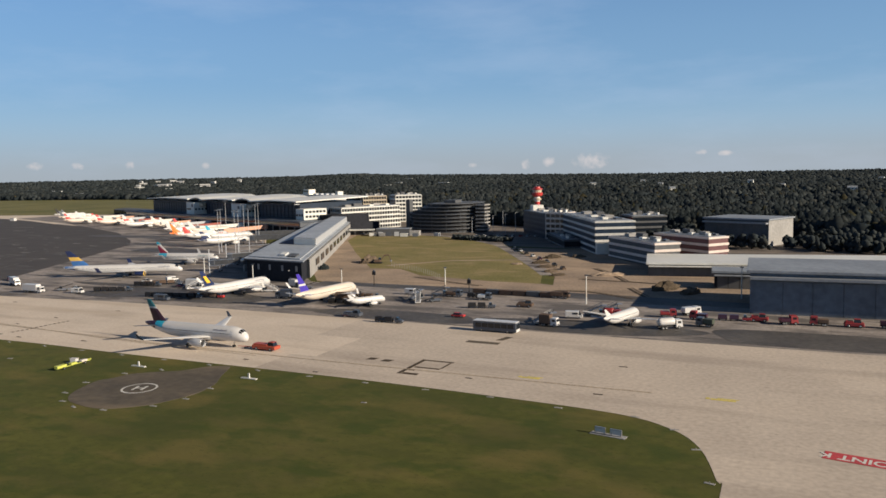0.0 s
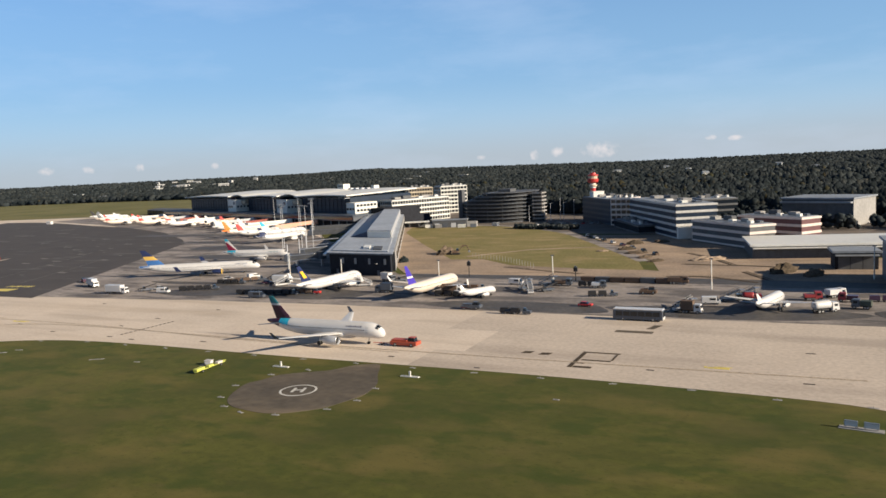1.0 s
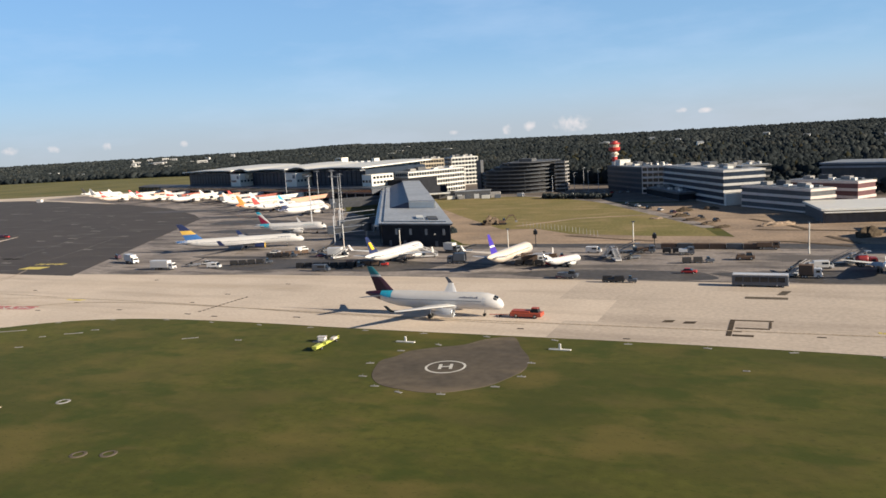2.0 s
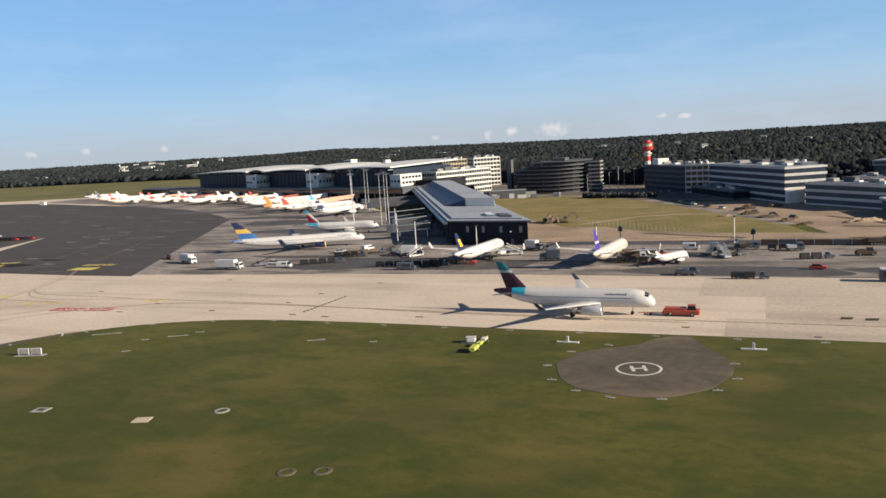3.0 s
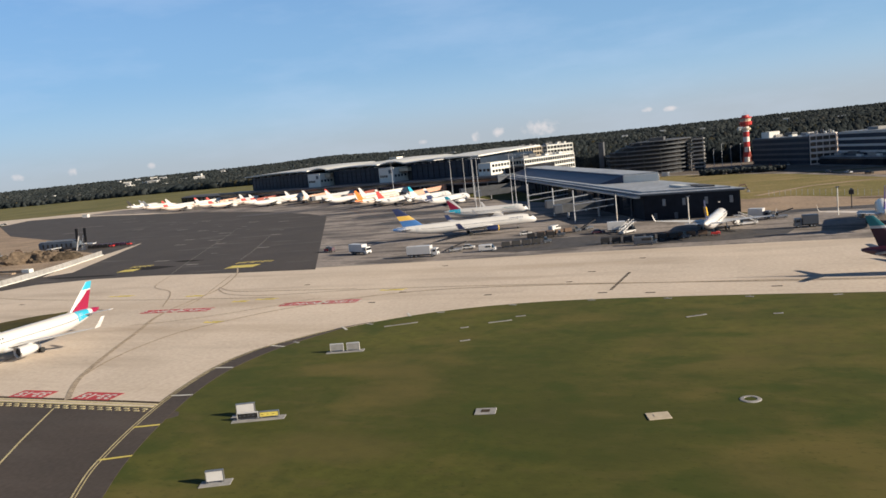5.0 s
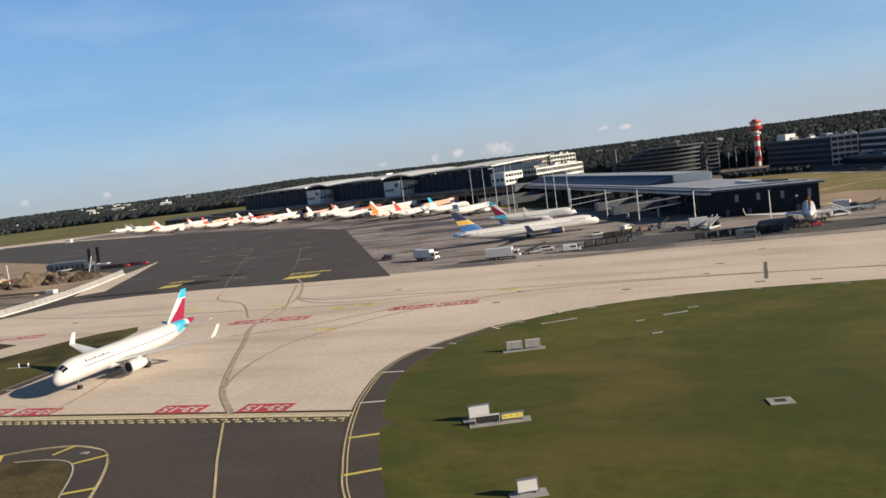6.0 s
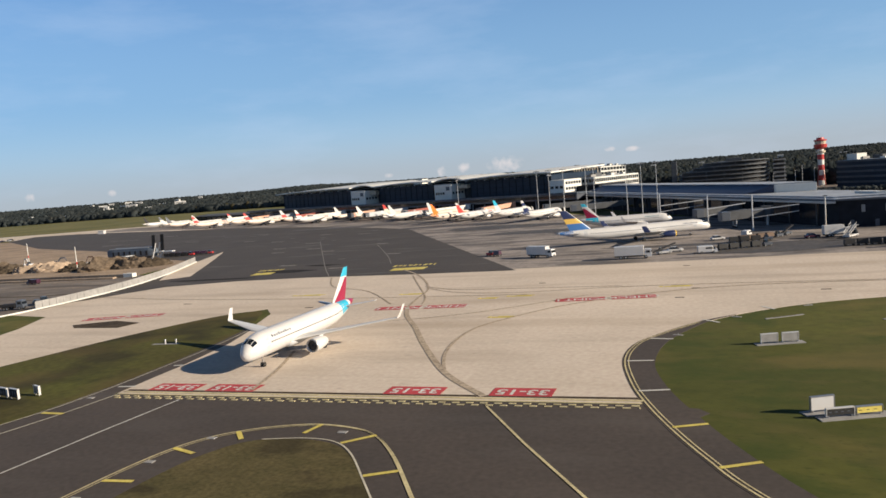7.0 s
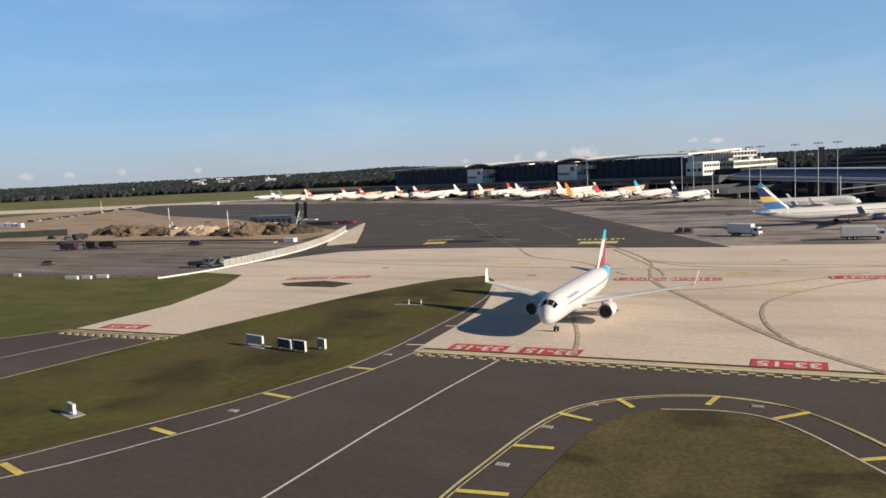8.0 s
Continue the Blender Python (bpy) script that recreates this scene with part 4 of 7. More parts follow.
def airliner(name, nose, heading, label, L=37.6, R=2.0, span=34.1, H=11.76, fin=(), body=WHITE, engine=WHITE, winglet=WHITE, tail_band=None, title=None, belly=None, rim=STEEL, full=True, group="parked airliners", tail_cone=None, emblem=None, swoosh=None, tail_paint=GREY_PAINT, tip=2.1):
    """A twin-engined low-wing jet, nose at the origin and pointing along x. fin: bands (from, to, material) bottom to top."""
    k = L / 37.6
    q = R / 2.0
    cz = 3.75 * q
    ob = thing(name, (nose[0], nose[1], 0.06), heading, label, "airliner", group)
    part("fuselage", loft(bmesh.new(), fuselage_rings(L, R, cz)), body, ob, smooth=True)
    part("belly_fairing", loft(bmesh.new(), [[(x, w * math.cos(6.28318 * i / 12), cz - 1.25 * q + h * math.sin(6.28318 * i / 12)) for i in range(12)] for x, w, h in ((-0.27 * L, 0.3, 0.3), (-0.31 * L, 1.9 * q, 1.0 * q), (-0.40 * L, 2.1 * q, 1.15 * q), (-0.49 * L, 1.8 * q, 1.0 * q), (-0.55 * L, 0.4, 0.3))]), belly or GREY_PAINT, ob, smooth=True)
    for a0, a1 in ((36, 56), (59, 88.5), (91.5, 121), (124, 144)):
        part("windscreen", body_slice(L, R, cz, 0.031 if 50 < a1 < 130 else 0.035, 0.057, a0, a1, 0.014, 4, 3), GLASS, ob)
    h = span / 2
    le0, te0 = -0.305 * L, -0.50 * L
    kink_le, kink_te = -0.385 * L, -0.505 * L
    tip_le, tip_te = -0.540 * L, -0.580 * L
    zr = cz - 1.05 * q
    for s in (1, -1):
        bm = bmesh.new()
        foil(bm, (le0, te0, s * 1.7 * q, zr), (kink_le, kink_te, s * 0.38 * h, zr + 0.55 * q), 0.95 * q, 0.55 * q)
        foil(bm, (kink_le, kink_te, s * 0.38 * h, zr + 0.55 * q), (tip_le, tip_te, s * h, zr + 1.75 * q), 0.55 * q, 0.20)
        part("wing", bm, WING if body is not CREAM else CREAM, ob, smooth=False)
        bm = bmesh.new()
        foil(bm, (tip_le, tip_te, s * h, zr + 1.75 * q), (tip_le - 0.9, tip_te - 0.55, s * (h + 0.35), zr + 1.75 * q + 0.48 * tip), 0.2, 0.14)
        foil(bm, (tip_le - 0.9, tip_te - 0.55, s * (h + 0.35), zr + 1.75 * q + 0.48 * tip), (tip_le - 1.7, tip_te - 1.1, s * (h + 0.55), zr + 1.75 * q + tip), 0.14, 0.08, "y")
        if winglet:
            part("winglet", bm, winglet, ob)
        else:
            bm.free()
        bm = bmesh.new()
        foil(bm, (-0.845 * L, -0.925 * L, s * 0.7 * q, cz + 0.75 * q), (-0.925 * L, -0.962 * L, s * 6.2 * q, cz + 1.35 * q), 0.42, 0.16)
        part("tailplane", bm, tail_paint, ob)
        # engine on a pylon
        ey, ez, x0 = s * 5.75 * q * (h / 17.05) ** 0.5, 1.95 * q, -0.285 * L
        el, er = 4.4 * q, 1.12 * q
        cowl = bmesh.new()
        ring = lambda x, r: [(x, ey + r * math.cos(6.28318 * i / 18), ez + r * math.sin(6.28318 * i / 18)) for i in range(18)]
        loft(cowl, [ring(x0 - 0.5, er * 0.84), ring(x0 - 0.05, er * 0.88), ring(x0, er * 0.93), ring(x0 - 0.25, er * 1.0), ring(x0 - el * 0.45, er * 1.04), ring(x0 - el * 0.8, er * 0.86), ring(x0 - el, er * 0.66)], caps=False)
        eng = part("engine", cowl, engine, ob, smooth=True)
        part("inlet_lip", loft(bmesh.new(), [ring(x0 - 0.02, er * 0.86), ring(x0 + 0.05, er * 0.94), ring(x0 - 0.22, er * 1.012)], caps=False), rim, eng, smooth=True)
        part("fan", loft(bmesh.new(), [ring(x0 - 0.5, er * 0.85), ring(x0 - 0.45, er * 0.3), ring(x0 - 0.2, er * 0.03)]), FAN, eng)
        part("exhaust_cone", loft(bmesh.new(), [ring(x0 - el * 0.9, er * 0.62), ring(x0 - el * 1.12, er * 0.42), ring(x0 - el * 1.3, er * 0.08)]), STEEL, eng)
        bm = bmesh.new()
        foil(bm, (x0 - 0.9, x0 - el * 1.15, ey, ez + er * 0.85), (kink_le - 0.3 + 1.3, kink_te + 2.0, ey, zr + 0.45 * q), 0.5, 0.35, "y")
        part("pylon", bm, engine, ob)
        # main gear
        gy, gx = s * 3.8 * q, -0.471 * L
        bm = bmesh.new()
        rod(bm, (gx, gy, 0.6), (gx, gy - s * 0.3, zr), 0.16)
        rod(bm, (gx, gy - 0.5, 0.58), (gx, gy + 0.5, 0.58), 0.1)
        gear = part("main_gear", bm, STEEL, ob)
        for dy in (-0.46, 0.46):
            part("wheel", wheel(bmesh.new(), gx, gy + dy, 0.58, 0.42), RUBBER, gear)
    gx = -0.135 * L
    bm = bmesh.new()
    rod(bm, (gx, 0, 0.42), (gx + 0.25, 0, cz - 1.7 * q), 0.11)
    rod(bm, (gx, -0.3, 0.38), (gx, 0.3, 0.38), 0.07)
    gear = part("nose_gear", bm, STEEL, ob)
    for dy in (-0.25, 0.25):
        part("wheel", wheel(bmesh.new(), gx, dy, 0.38, 0.22), RUBBER, gear)
    # fin in colour bands, slanted as it is swept
    z0, z1 = cz + 0.80 * R, H
    lead, trail = (-0.772 * L, -0.915 * L), (-0.935 * L, -0.978 * L)

    def fin_at(f):
        xl = lead[0] + (trail[0] - lead[0]) * f
        xt = lead[1] + (trail[1] - lead[1]) * f
        return (xl, xt, 0, z0 + (z1 - z0) * f), 0.62 * (1 - 0.72 * f)

    for f0, f1, m in fin or ((0, 1, WHITE),):
        (a, ta), (b, tb) = fin_at(f0), fin_at(f1)
        part("fin", foil(bmesh.new(), a, b, ta, tb, "y"), m, ob)
    if swoosh:
        rings = []
        for j in range(9):
            f = 0.70 * j / 8
            (xl, xt, _, z), th = fin_at(f)
            u = 0.08 + 0.56 * (j / 8) ** 1.5
            w = th * 0.52 + 0.014
            rings.append([(xl - (xl - xt) * u, w, z), (xl - (xl - xt) * (u + 0.4 * (1 - u)), w * 0.9, z), (xt + 0.02, 0.06, z), (xt + 0.02, -0.06, z), (xl - (xl - xt) * (u + 0.4 * (1 - u)), -w * 0.9, z), (xl - (xl - xt) * u, -w, z)])
        part("fin_swoosh", loft(bmesh.new(), rings), swoosh, ob, "curved burgundy band on the fin")
    if tail_band:
        for m, f0, f1, a0, a1 in tail_band:
            part("tail_band", body_slice(L, R, cz, f0, f1, a0, a1), m, ob)
    if tail_cone:
        part("tail_cone", body_slice(L, R, cz, 0.93, 0.998, 0, 360, 0.02, 20, 4), tail_cone, ob)
    # cabin windows and doors
    for s in (0, 1):
        a = 8 if not s else 172
        if full:
            for i in range(47):
                f = 0.135 + 0.0142 * i
                part("window", body_slice(L, R, cz, f, f + 0.0068, a - 3.2, a + 3.2, 0.01, 1, 1), GLASS, ob)
        else:
            part("window_band", body_slice(L, R, cz, 0.135, 0.80, a - 2.2, a + 2.2, 0.01, 1, 8), SLATE, ob)
        for f in (0.105, 0.815):
            part("door", body_slice(L, R, cz, f, f + 0.021, a - 26 if not s else a - 30, a + 30 if not s else a + 26, 0.008, 4, 1), GREY_PAINT, ob)
    if title:
        m, f0, f1, lo = title
        for s in (0, 1):
            nlet = 9 if full else 1
            for i in range(nlet):
                fa = f0 + (f1 - f0) * i / nlet
                tall = 9 if i % 3 else 13
                a, b = (lo, lo + tall) if not s else (180 - lo - tall, 180 - lo)
                part("title_bar", body_slice(L, R, cz, fa, fa + 0.55 * (f1 - f0) / nlet, a, b, 0.012, 3, 1), m, ob, "plain bar in place of the airline's name")
    if emblem:
        (xl, xt, _, za), (xm, xn, _, zb) = fin_at(0.25)[0], fin_at(0.68)[0]
        cx, dx = (xl + xt) / 2, (xl - xt) * 0.2
        ex = (xm + xn) / 2
        part("fin_emblem", prism_y([(cx + dx, za), (cx - dx, za), (ex - dx, zb), (ex + dx * 0.6, zb)], 0.36), emblem, ob)
    return ob


EW_FIN = ((0, 0.74, WHITE), (0.74, 1.0, TEAL))
TOW_FIN = ((0, 0.60, DWINE), (0.60, 0.68, GREY_PAINT), (0.68, 1.0, DTEAL))
EW_BAND = ((TEAL, 0.795, 0.93, -8, 188),)
airliner("airliner", (-328.7, 91.7), -90.4, "white airliner with turquoise and burgundy tail on the taxiway", fin=EW_FIN, tail_band=((TEAL, 0.80, 0.90, -20, 200),), title=(SLATE, 0.15, 0.31, 26), winglet=WHITE, tail_cone=WINE, L=38.0, swoosh=WINE)
airliner("airliner", (-127.2, 165.8), 0.4, "white airliner with dark burgundy and teal tail behind a red tractor", fin=TOW_FIN, tail_band=((TEAL, 0.785, 0.872, 8, 172), (DWINE, 0.872, 0.932, -40, 220)), title=(NAVY, 0.16, 0.29, 26), engine=GREY_PAINT, winglet=SLATE, tail_cone=DWINE, tail_paint=SLATE, L=37.0, tip=1.5)
airliner("airliner", (-261.2, 280.3), 27.5, "long white airliner with blue and yellow tail at the pier", L=56.0, R=1.98, span=38.0, H=12.7, fin=((0, 0.36, MID_BLUE), (0.36, 0.60, AMBER), (0.60, 1.0, NAVY)), tail_band=((MID_BLUE, 0.90, 0.985, -180, 180),), title=(NAVY, 0.10, 0.20, 20), engine=NAVY, rim=YELLOW, winglet=NAVY)
airliner("airliner", (-276.0, 321.8), 13, "cream-lit white airliner with burgundy and turquoise tail at the pier", fin=((0, 0.8, WHITE), (0.8, 1.0, TEAL)), swoosh=WINE, tail_band=EW_BAND, body=WHITE, title=(DTEAL, 0.15, 0.3, 22))
airliner("airliner", (-193.2, 259.2), 84.5, "white airliner with navy tail and yellow emblem nosed in", L=37.5, R=1.85, span=34.3, H=11.2, fin=((0, 1.0, NAVY),), emblem=YELLOW, title=(NAVY, 0.13, 0.28, 22), engine=WHITE)
airliner("airliner", (-148.6, 254.5), 84, "cream airliner with violet-blue tail nosed in at an open stand", L=33.6, R=1.95, span=32.0, H=12.0, fin=((0, 0.35, VIOLET), (0.35, 0.45, WHITE), (0.45, 1.0, VIOLET)), body=CREAM, title=(GREY_PAINT, 0.13, 0.25, 22))
airliner("business_jet", (-127.5, 240.5), 58, "small white business jet on an open stand", L=15, R=1.15, span=14, H=4.6, fin=((0, 1, WHITE),), full=False)
airliner("airliner", (-38.2, 239.6), 75, "plain white small airliner on an open stand", L=21.0, R=1.5, span=24.0, H=6.2, fin=((0, 1, WHITE),), full=False, winglet=None)
ROW_HEAD = 66.0
c, s = math.cos(radians(ROW_HEAD)), math.sin(radians(ROW_HEAD))
ROW = [((-757, 603), ((0, 1.0, SLATE),), "white airliner with dark slate tail nosed in at the terminal"), ((-693, 559), ((0, 0.4, RED), (0.4, 0.6, WHITE), (0.6, 1.0, RED)), "white airliner with red and white tail nosed in at the terminal"), ((-661, 566), ((0, 0.7, WHITE), (0.7, 1.0, RED)), "white airliner with red-topped tail nosed in at the terminal"), ((-631, 546), ((0, 0.45, RED), (0.45, 0.62, WHITE), (0.62, 1.0, RED)), "white airliner with red and white tail nosed in at the terminal"), ((-568, 522), ((0, 0.3, WHITE), (0.3, 0.55, RED), (0.55, 1.0, WHITE)), "white airliner with red-striped tail nosed in at the terminal"), ((-468, 475), ((0, 1, WHITE),), "all-white airliner nosed in at the terminal"), ((-423, 436), ((0, 1, ORANGE),), "white airliner with bright orange tail nosed in at the terminal"), ((-404, 428), ((0, 0.8, RED), (0.8, 1.0, WHITE)), "white airliner with red tail nosed in at the terminal"), ((-356, 394), ((0, 0.35, NAVY), (0.35, 0.55, WHITE), (0.55, 0.8, NAVY), (0.8, 1.0, WHITE)), "white airliner with navy and white tail nosed in at the terminal")]
# odd positions get the painted-in sun tint; these jets are white
for (tx, ty), fin, lab in ROW:
    band = ((fin[0][2], 0.84, 0.99, -20, 200),) if fin[0][2] in (ORANGE, NAVY) else None
    airliner("airliner", (tx + 36.0 * c, ty + 36.0 * s), ROW_HEAD, lab, fin=fin, full=False, body=SUN_TINTED if int(tx) % 2 else WHITE, tail_band=band, title=(fin[0][2] if fin[0][2] is not WHITE else RED, 0.14, 0.3, 20))
for tx, ty, fin, paint in ((-724, 588, ((0, 1, WHITE),), WHITE), (-512, 502, ((0, 1, WHITE),), CREAM), (-790, 622, ((0, 0.5, WHITE), (0.5, 1, SLATE)), WHITE), (-826, 642, ((0, 1, BLACK),), WHITE), (-600, 540, ((0, 0.4, RED), (0.4, 1, WHITE)), SUN_TINTED), (-538, 517, ((0, 1, WHITE),), SUN_TINTED), (-486, 492, ((0, 0.5, CREAM), (0.5, 1, RED)), CREAM), (-441, 462, ((0, 1, WHITE),), CREAM), (-384, 420, ((0, 0.5, WHITE), (0.5, 1, TEAL)), WHITE)):
    airliner("airliner", (tx + 44.0 * c, ty + 44.0 * s), ROW_HEAD, "cream or sun-tinted white airliner parked in the row at the terminal" if paint in (CREAM, SUN_TINTED) else "white airliner parked in the row at the terminal", fin=fin, full=False, body=paint)


# ---- buildings ----
def building(name, at, turn, label, category="building"):
    return thing(name, at, turn, label, category)


U = Vector((0.9236, -0.3833))
V = Vector((-0.3833, -0.9236))
terminal = building("terminal", (-643.5, 633.4, 0.0), math.degrees(math.atan2(U.y, U.x)), "long airport terminal with dark blue glass halls and pale arched roofs")
# local frame: x along the front, -y towards the apron
part("plinth", boxes((-20, 330, -14, 60, 0, 6.6)), DARK_CLAD, terminal)
part("gallery", boxes((-30, 335, -20, 2, 6.6, 10.4)), SLATE, terminal)
part("gallery_roof", boxes((-31, 336, -21, 3, 10.4, 10.7)), BLUE_GREY, terminal)
part("gallery_parapet", boxes((-31, 336, -21.2, -21.0, 10.3, 11.3)), BLUE_GREY, terminal)
part("gallery_window", boxes((-29, 334, -20.15, -20.0, 7.6, 9.6)), GLASS, terminal)
for x in range(-28, 335, 11):
    part("column", rod(bmesh.new(), (x, -18.5, 0), (x, -18.5, 6.6), 0.45), WALL_G, terminal)
for x0, x1 in ((0, 97), (132, 193), (231, 303)):
    hall = part("hall", boxes((x0, x1, 0, 62, 6, 23.6)), BLUE_GLASS, terminal)
    bm = bmesh.new()
    n = int((x1 - x0) / 6)
    for i in range(n + 1):
        x = x0 + (x1 - x0) * i / n
        box(bm, x - 0.14, x + 0.14, -0.25, 0.0, 10.5, 23.6)
    for z in (13.6, 17.0, 20.4):
        box(bm, x0, x1, -0.2, 0.0, z - 0.1, z + 0.1)
    part("mullion", bm, DARK_CLAD, hall)
    rings = []
    for i in range(15):
        t = i / 14
        x = x0 - 4 + (x1 - x0 + 8) * t
        z = 23.7 + 1.5 * math.sin(math.pi * (0.05 + 0.75 * t))
        rings.append([(x, -6.0, z), (x, 66, z + 2.0), (x, 66, z + 2.9), (x, -6.0, z + 0.8)])
    part("roof", loft(bmesh.new(), rings), ROOF_W, hall)
    for i in range(9):
        part("soffit_truss", boxes((x0 + (x1 - x0) * i / 8 - 0.3, x0 + (x1 - x0) * i / 8 + 0.3, -5.2, -0.3, 22.8, 23.6)), STEEL, hall)
for x0, x1 in ((97, 132), (193, 231)):
    block = part("stair_block", boxes((x0 + 9.5, x0 + 27, -9.5, 5.9, 10.4, 21.8), bevel=0.1), LIME_W, terminal, "white rendered stair block")
    for i in range(4):
        part("window", boxes((x0 + 10.8 + 2.4 * i, x0 + 12.4 + 2.4 * i, -9.6, -9.45, 14.6, 16.4)), GLASS, block)
        part("window", boxes((x0 + 26.95, x0 + 27.08, -8.4 + 3.4 * i, -6.6 + 3.4 * i, 14.6, 16.4)), GLASS, block)
    part("window", boxes((x0 + 21.4, x0 + 25, -9.6, -9.45, 17.6, 20.4)), SLATE, block)
    part("roof_rail", boxes((x0 + 9.5, x0 + 27, -9.5, -9.3, 21.8, 22.5)), STEEL, block)
    part("link", boxes((x0, x1, 6, 60, 6, 20.5)), WALL_DG, terminal)
    part("terrace_block", boxes((x0 + 27.5, x1 - 0.5, -4, 5.9, 18.2, 21.0), bevel=0.08), WALL_BEIGE, terminal)
    rings = []
    for i in range(9):
        x = x0 + 1 + (x1 - x0 - 4) * i / 8
        z = 24.0 + 2.4 * math.sin(math.pi * i / 8)
        rings.append([(x, -3.0, z - 0.3), (x, 58, z + 0.6), (x, 58, z + 1.3), (x, -3.0, z + 0.4)])
    part("link_roof", loft(bmesh.new(), rings), ROOF_W, terminal, "pale arched roof between two halls")
part("east_wing", boxes((303, 334, 10, 46, 0, 14.2)), DARK_CLAD, terminal)
for x0, x1, z1 in ((304.6, 316.5, 19.4),):
    wing = part("white_block", boxes((x0, x1, -5, 16.6, 10.72, z1), bevel=0.15), WALL_W, terminal)
    for i in range(6):
        for z in (12.4, 16.2):
            part("window", boxes((x1 - 0.05, x1 + 0.1, -3.4 + 3.3 * i, -1.0 + 3.3 * i, z, z + 1.8)), GLASS, wing)
    for i in range(3):
        part("window", boxes((x0 + 0.8 + 3.8 * i, x0 + 3.2 + 3.8 * i, -5.12, -4.95, 13.6, 15.4)), GLASS, wing)

rear = building("rear_building", (-582, 840, 0.0), math.degrees(math.atan2(U.y, U.x)), "long whitish building with a small white tower behind the terminal")
part("wall", boxes((-26, 72, -8, 8, 0, 20.4)), OFFICE_W, rear)
part("roof", boxes((-26.6, 72.6, -8.6, 8.6, 20.4, 21.0)), ROOF_W, rear)
part("window_band", boxes((-25, 71, -8.15, -8.0, 17.6, 19.2)), GLASS, rear)
tower_head = part("roof_tower", boxes((-7, 7, -5, 5, 21.0, 27.6), bevel=0.1), LIME_W, rear)
part("window", boxes((-5.5, 5.5, -5.12, -5.0, 24.6, 26.0)), GLASS, tower_head)
part("lift_head", boxes((66, 71.5, -4, 4, 21.0, 25.4), bevel=0.1), WALL_W, rear)
for i in range(4):
    part("roof_unit", boxes((14 + 12 * i, 20 + 12 * i, -3, 2, 21.0, 22.6), bevel=0.08), GREY_PAINT, rear)

wing = building("west_hall", (-752, 722, 0.0), math.degrees(math.atan2(U.y, U.x)), "long low airport hall with a blue-grey metal roof")
part("wall", boxes((-75, 75, -12, 12, 0, 6.0)), DARK_CLAD, wing)
part("roof", loft(bmesh.new(), [[(x, -13, 6.0), (x, -6, 7.4), (x, 6, 7.8), (x, 13, 6.4)] for x in (-76, 76)]), WALL_DG, wing)
for i in range(14):
    part("window", boxes((-72 + 10.4 * i, -64 + 10.4 * i, -12.2, -12.0, 2.0, 5.0)), GLASS, wing)

# pier towards the camera's side
PU = Vector((-0.468, 0.8837))
pier = building("pier", (-187, 274, 0.0), math.degrees(math.atan2(PU.y, PU.x)), "long dark airport pier with a grey metal roof")
# local x runs along the pier, local y to its west side
def skew(pts, z0, z1):
    return prism(bmesh.new(), pts, z0, z1)


def across(x, f):
    """A point of the pier's plan: x along it, f across from the east edge (0) to the west edge (1)."""
    y = 28.2 * f
    return (x + 0.69 * y, y)


def band(x0, x1, f0, f1):
    return [across(x0, f0), across(x1, f0), across(x1, f1), across(x0, f1)]


part("body", skew(band(0.4, 262, 0.02, 0.98), 0, 9.0), DARK_CLAD, pier)
part("fascia", skew(band(-0.6, 264, -0.01, 1.02), 8.9, 9.4), SLATE, pier)
part("roof", skew(band(-1.2, 264, -0.02, 1.03), 9.4, 9.7), PIER_ROOF, pier)
part("roof_step", skew(band(4, 264, 0.06, 0.95), 9.7, 10.2), PIER_ROOF, pier)
ridge = lambda x: [across(x, 0.10) + (10.2,), across(x, 0.10) + (13.2,), across(x, 0.50) + (13.4,), across(x, 0.86) + (10.2,)]
part("ridge", loft(bmesh.new(), [ridge(67), ridge(264)]), BLUE_ROOF, pier)
part("ridge_top", skew(band(66.5, 265, 0.08, 0.52), 13.4, 13.8), PIER_ROOF, pier)
part("ridge_end", skew(band(65.6, 67, 0.09, 0.52), 10.2, 13.4), LIME_W, pier)
part("ridge_side", skew(band(66, 264, 0.075, 0.10), 10.2, 13.4), GREY_PAINT, pier)
part("skylight", skew(band(8, 20, 0.16, 0.30), 10.2, 10.7), WALL_DG, pier)
part("skylight", skew(band(11, 22, 0.36, 0.46), 10.2, 10.9), ROOF_W, pier)
part("gutter", skew(band(-1.2, 264, 1.03, 1.09), 8.2, 8.9), STEEL, pier)
part("east_wall", skew(band(18, 262, -0.03, 0.02), 0, 8.4), WALL_G, pier)
for x in range(40, 262, 22):
    part("east_window", skew(band(x, x + 12, -0.045, -0.03), 3.2, 6.4), GLASS, pier)
a, b = Vector(across(0.3, 0.02)), Vector(across(0.3, 0.98))
for f in (0.09, 0.34, 0.57, 0.78):
    p = a.lerp(b, f)
    d = (b - a).normalized() * 0.55
    nrm = Vector((-d.y, d.x)).normalized() * 0.12
    bm = prism(bmesh.new(), [(p + d + nrm)[:], (p - d + nrm)[:], (p - d - nrm)[:], (p + d - nrm)[:]], 4.9, 7.3)
    part("front_window", bm, WALL_G, pier)
p = a.lerp(b, 0.22)
part("front_lamp", boxes((p.x - 0.7, p.x, p.y - 0.35, p.y + 0.35, 5.0, 5.5), bevel=0.05), WALL_G, pier)
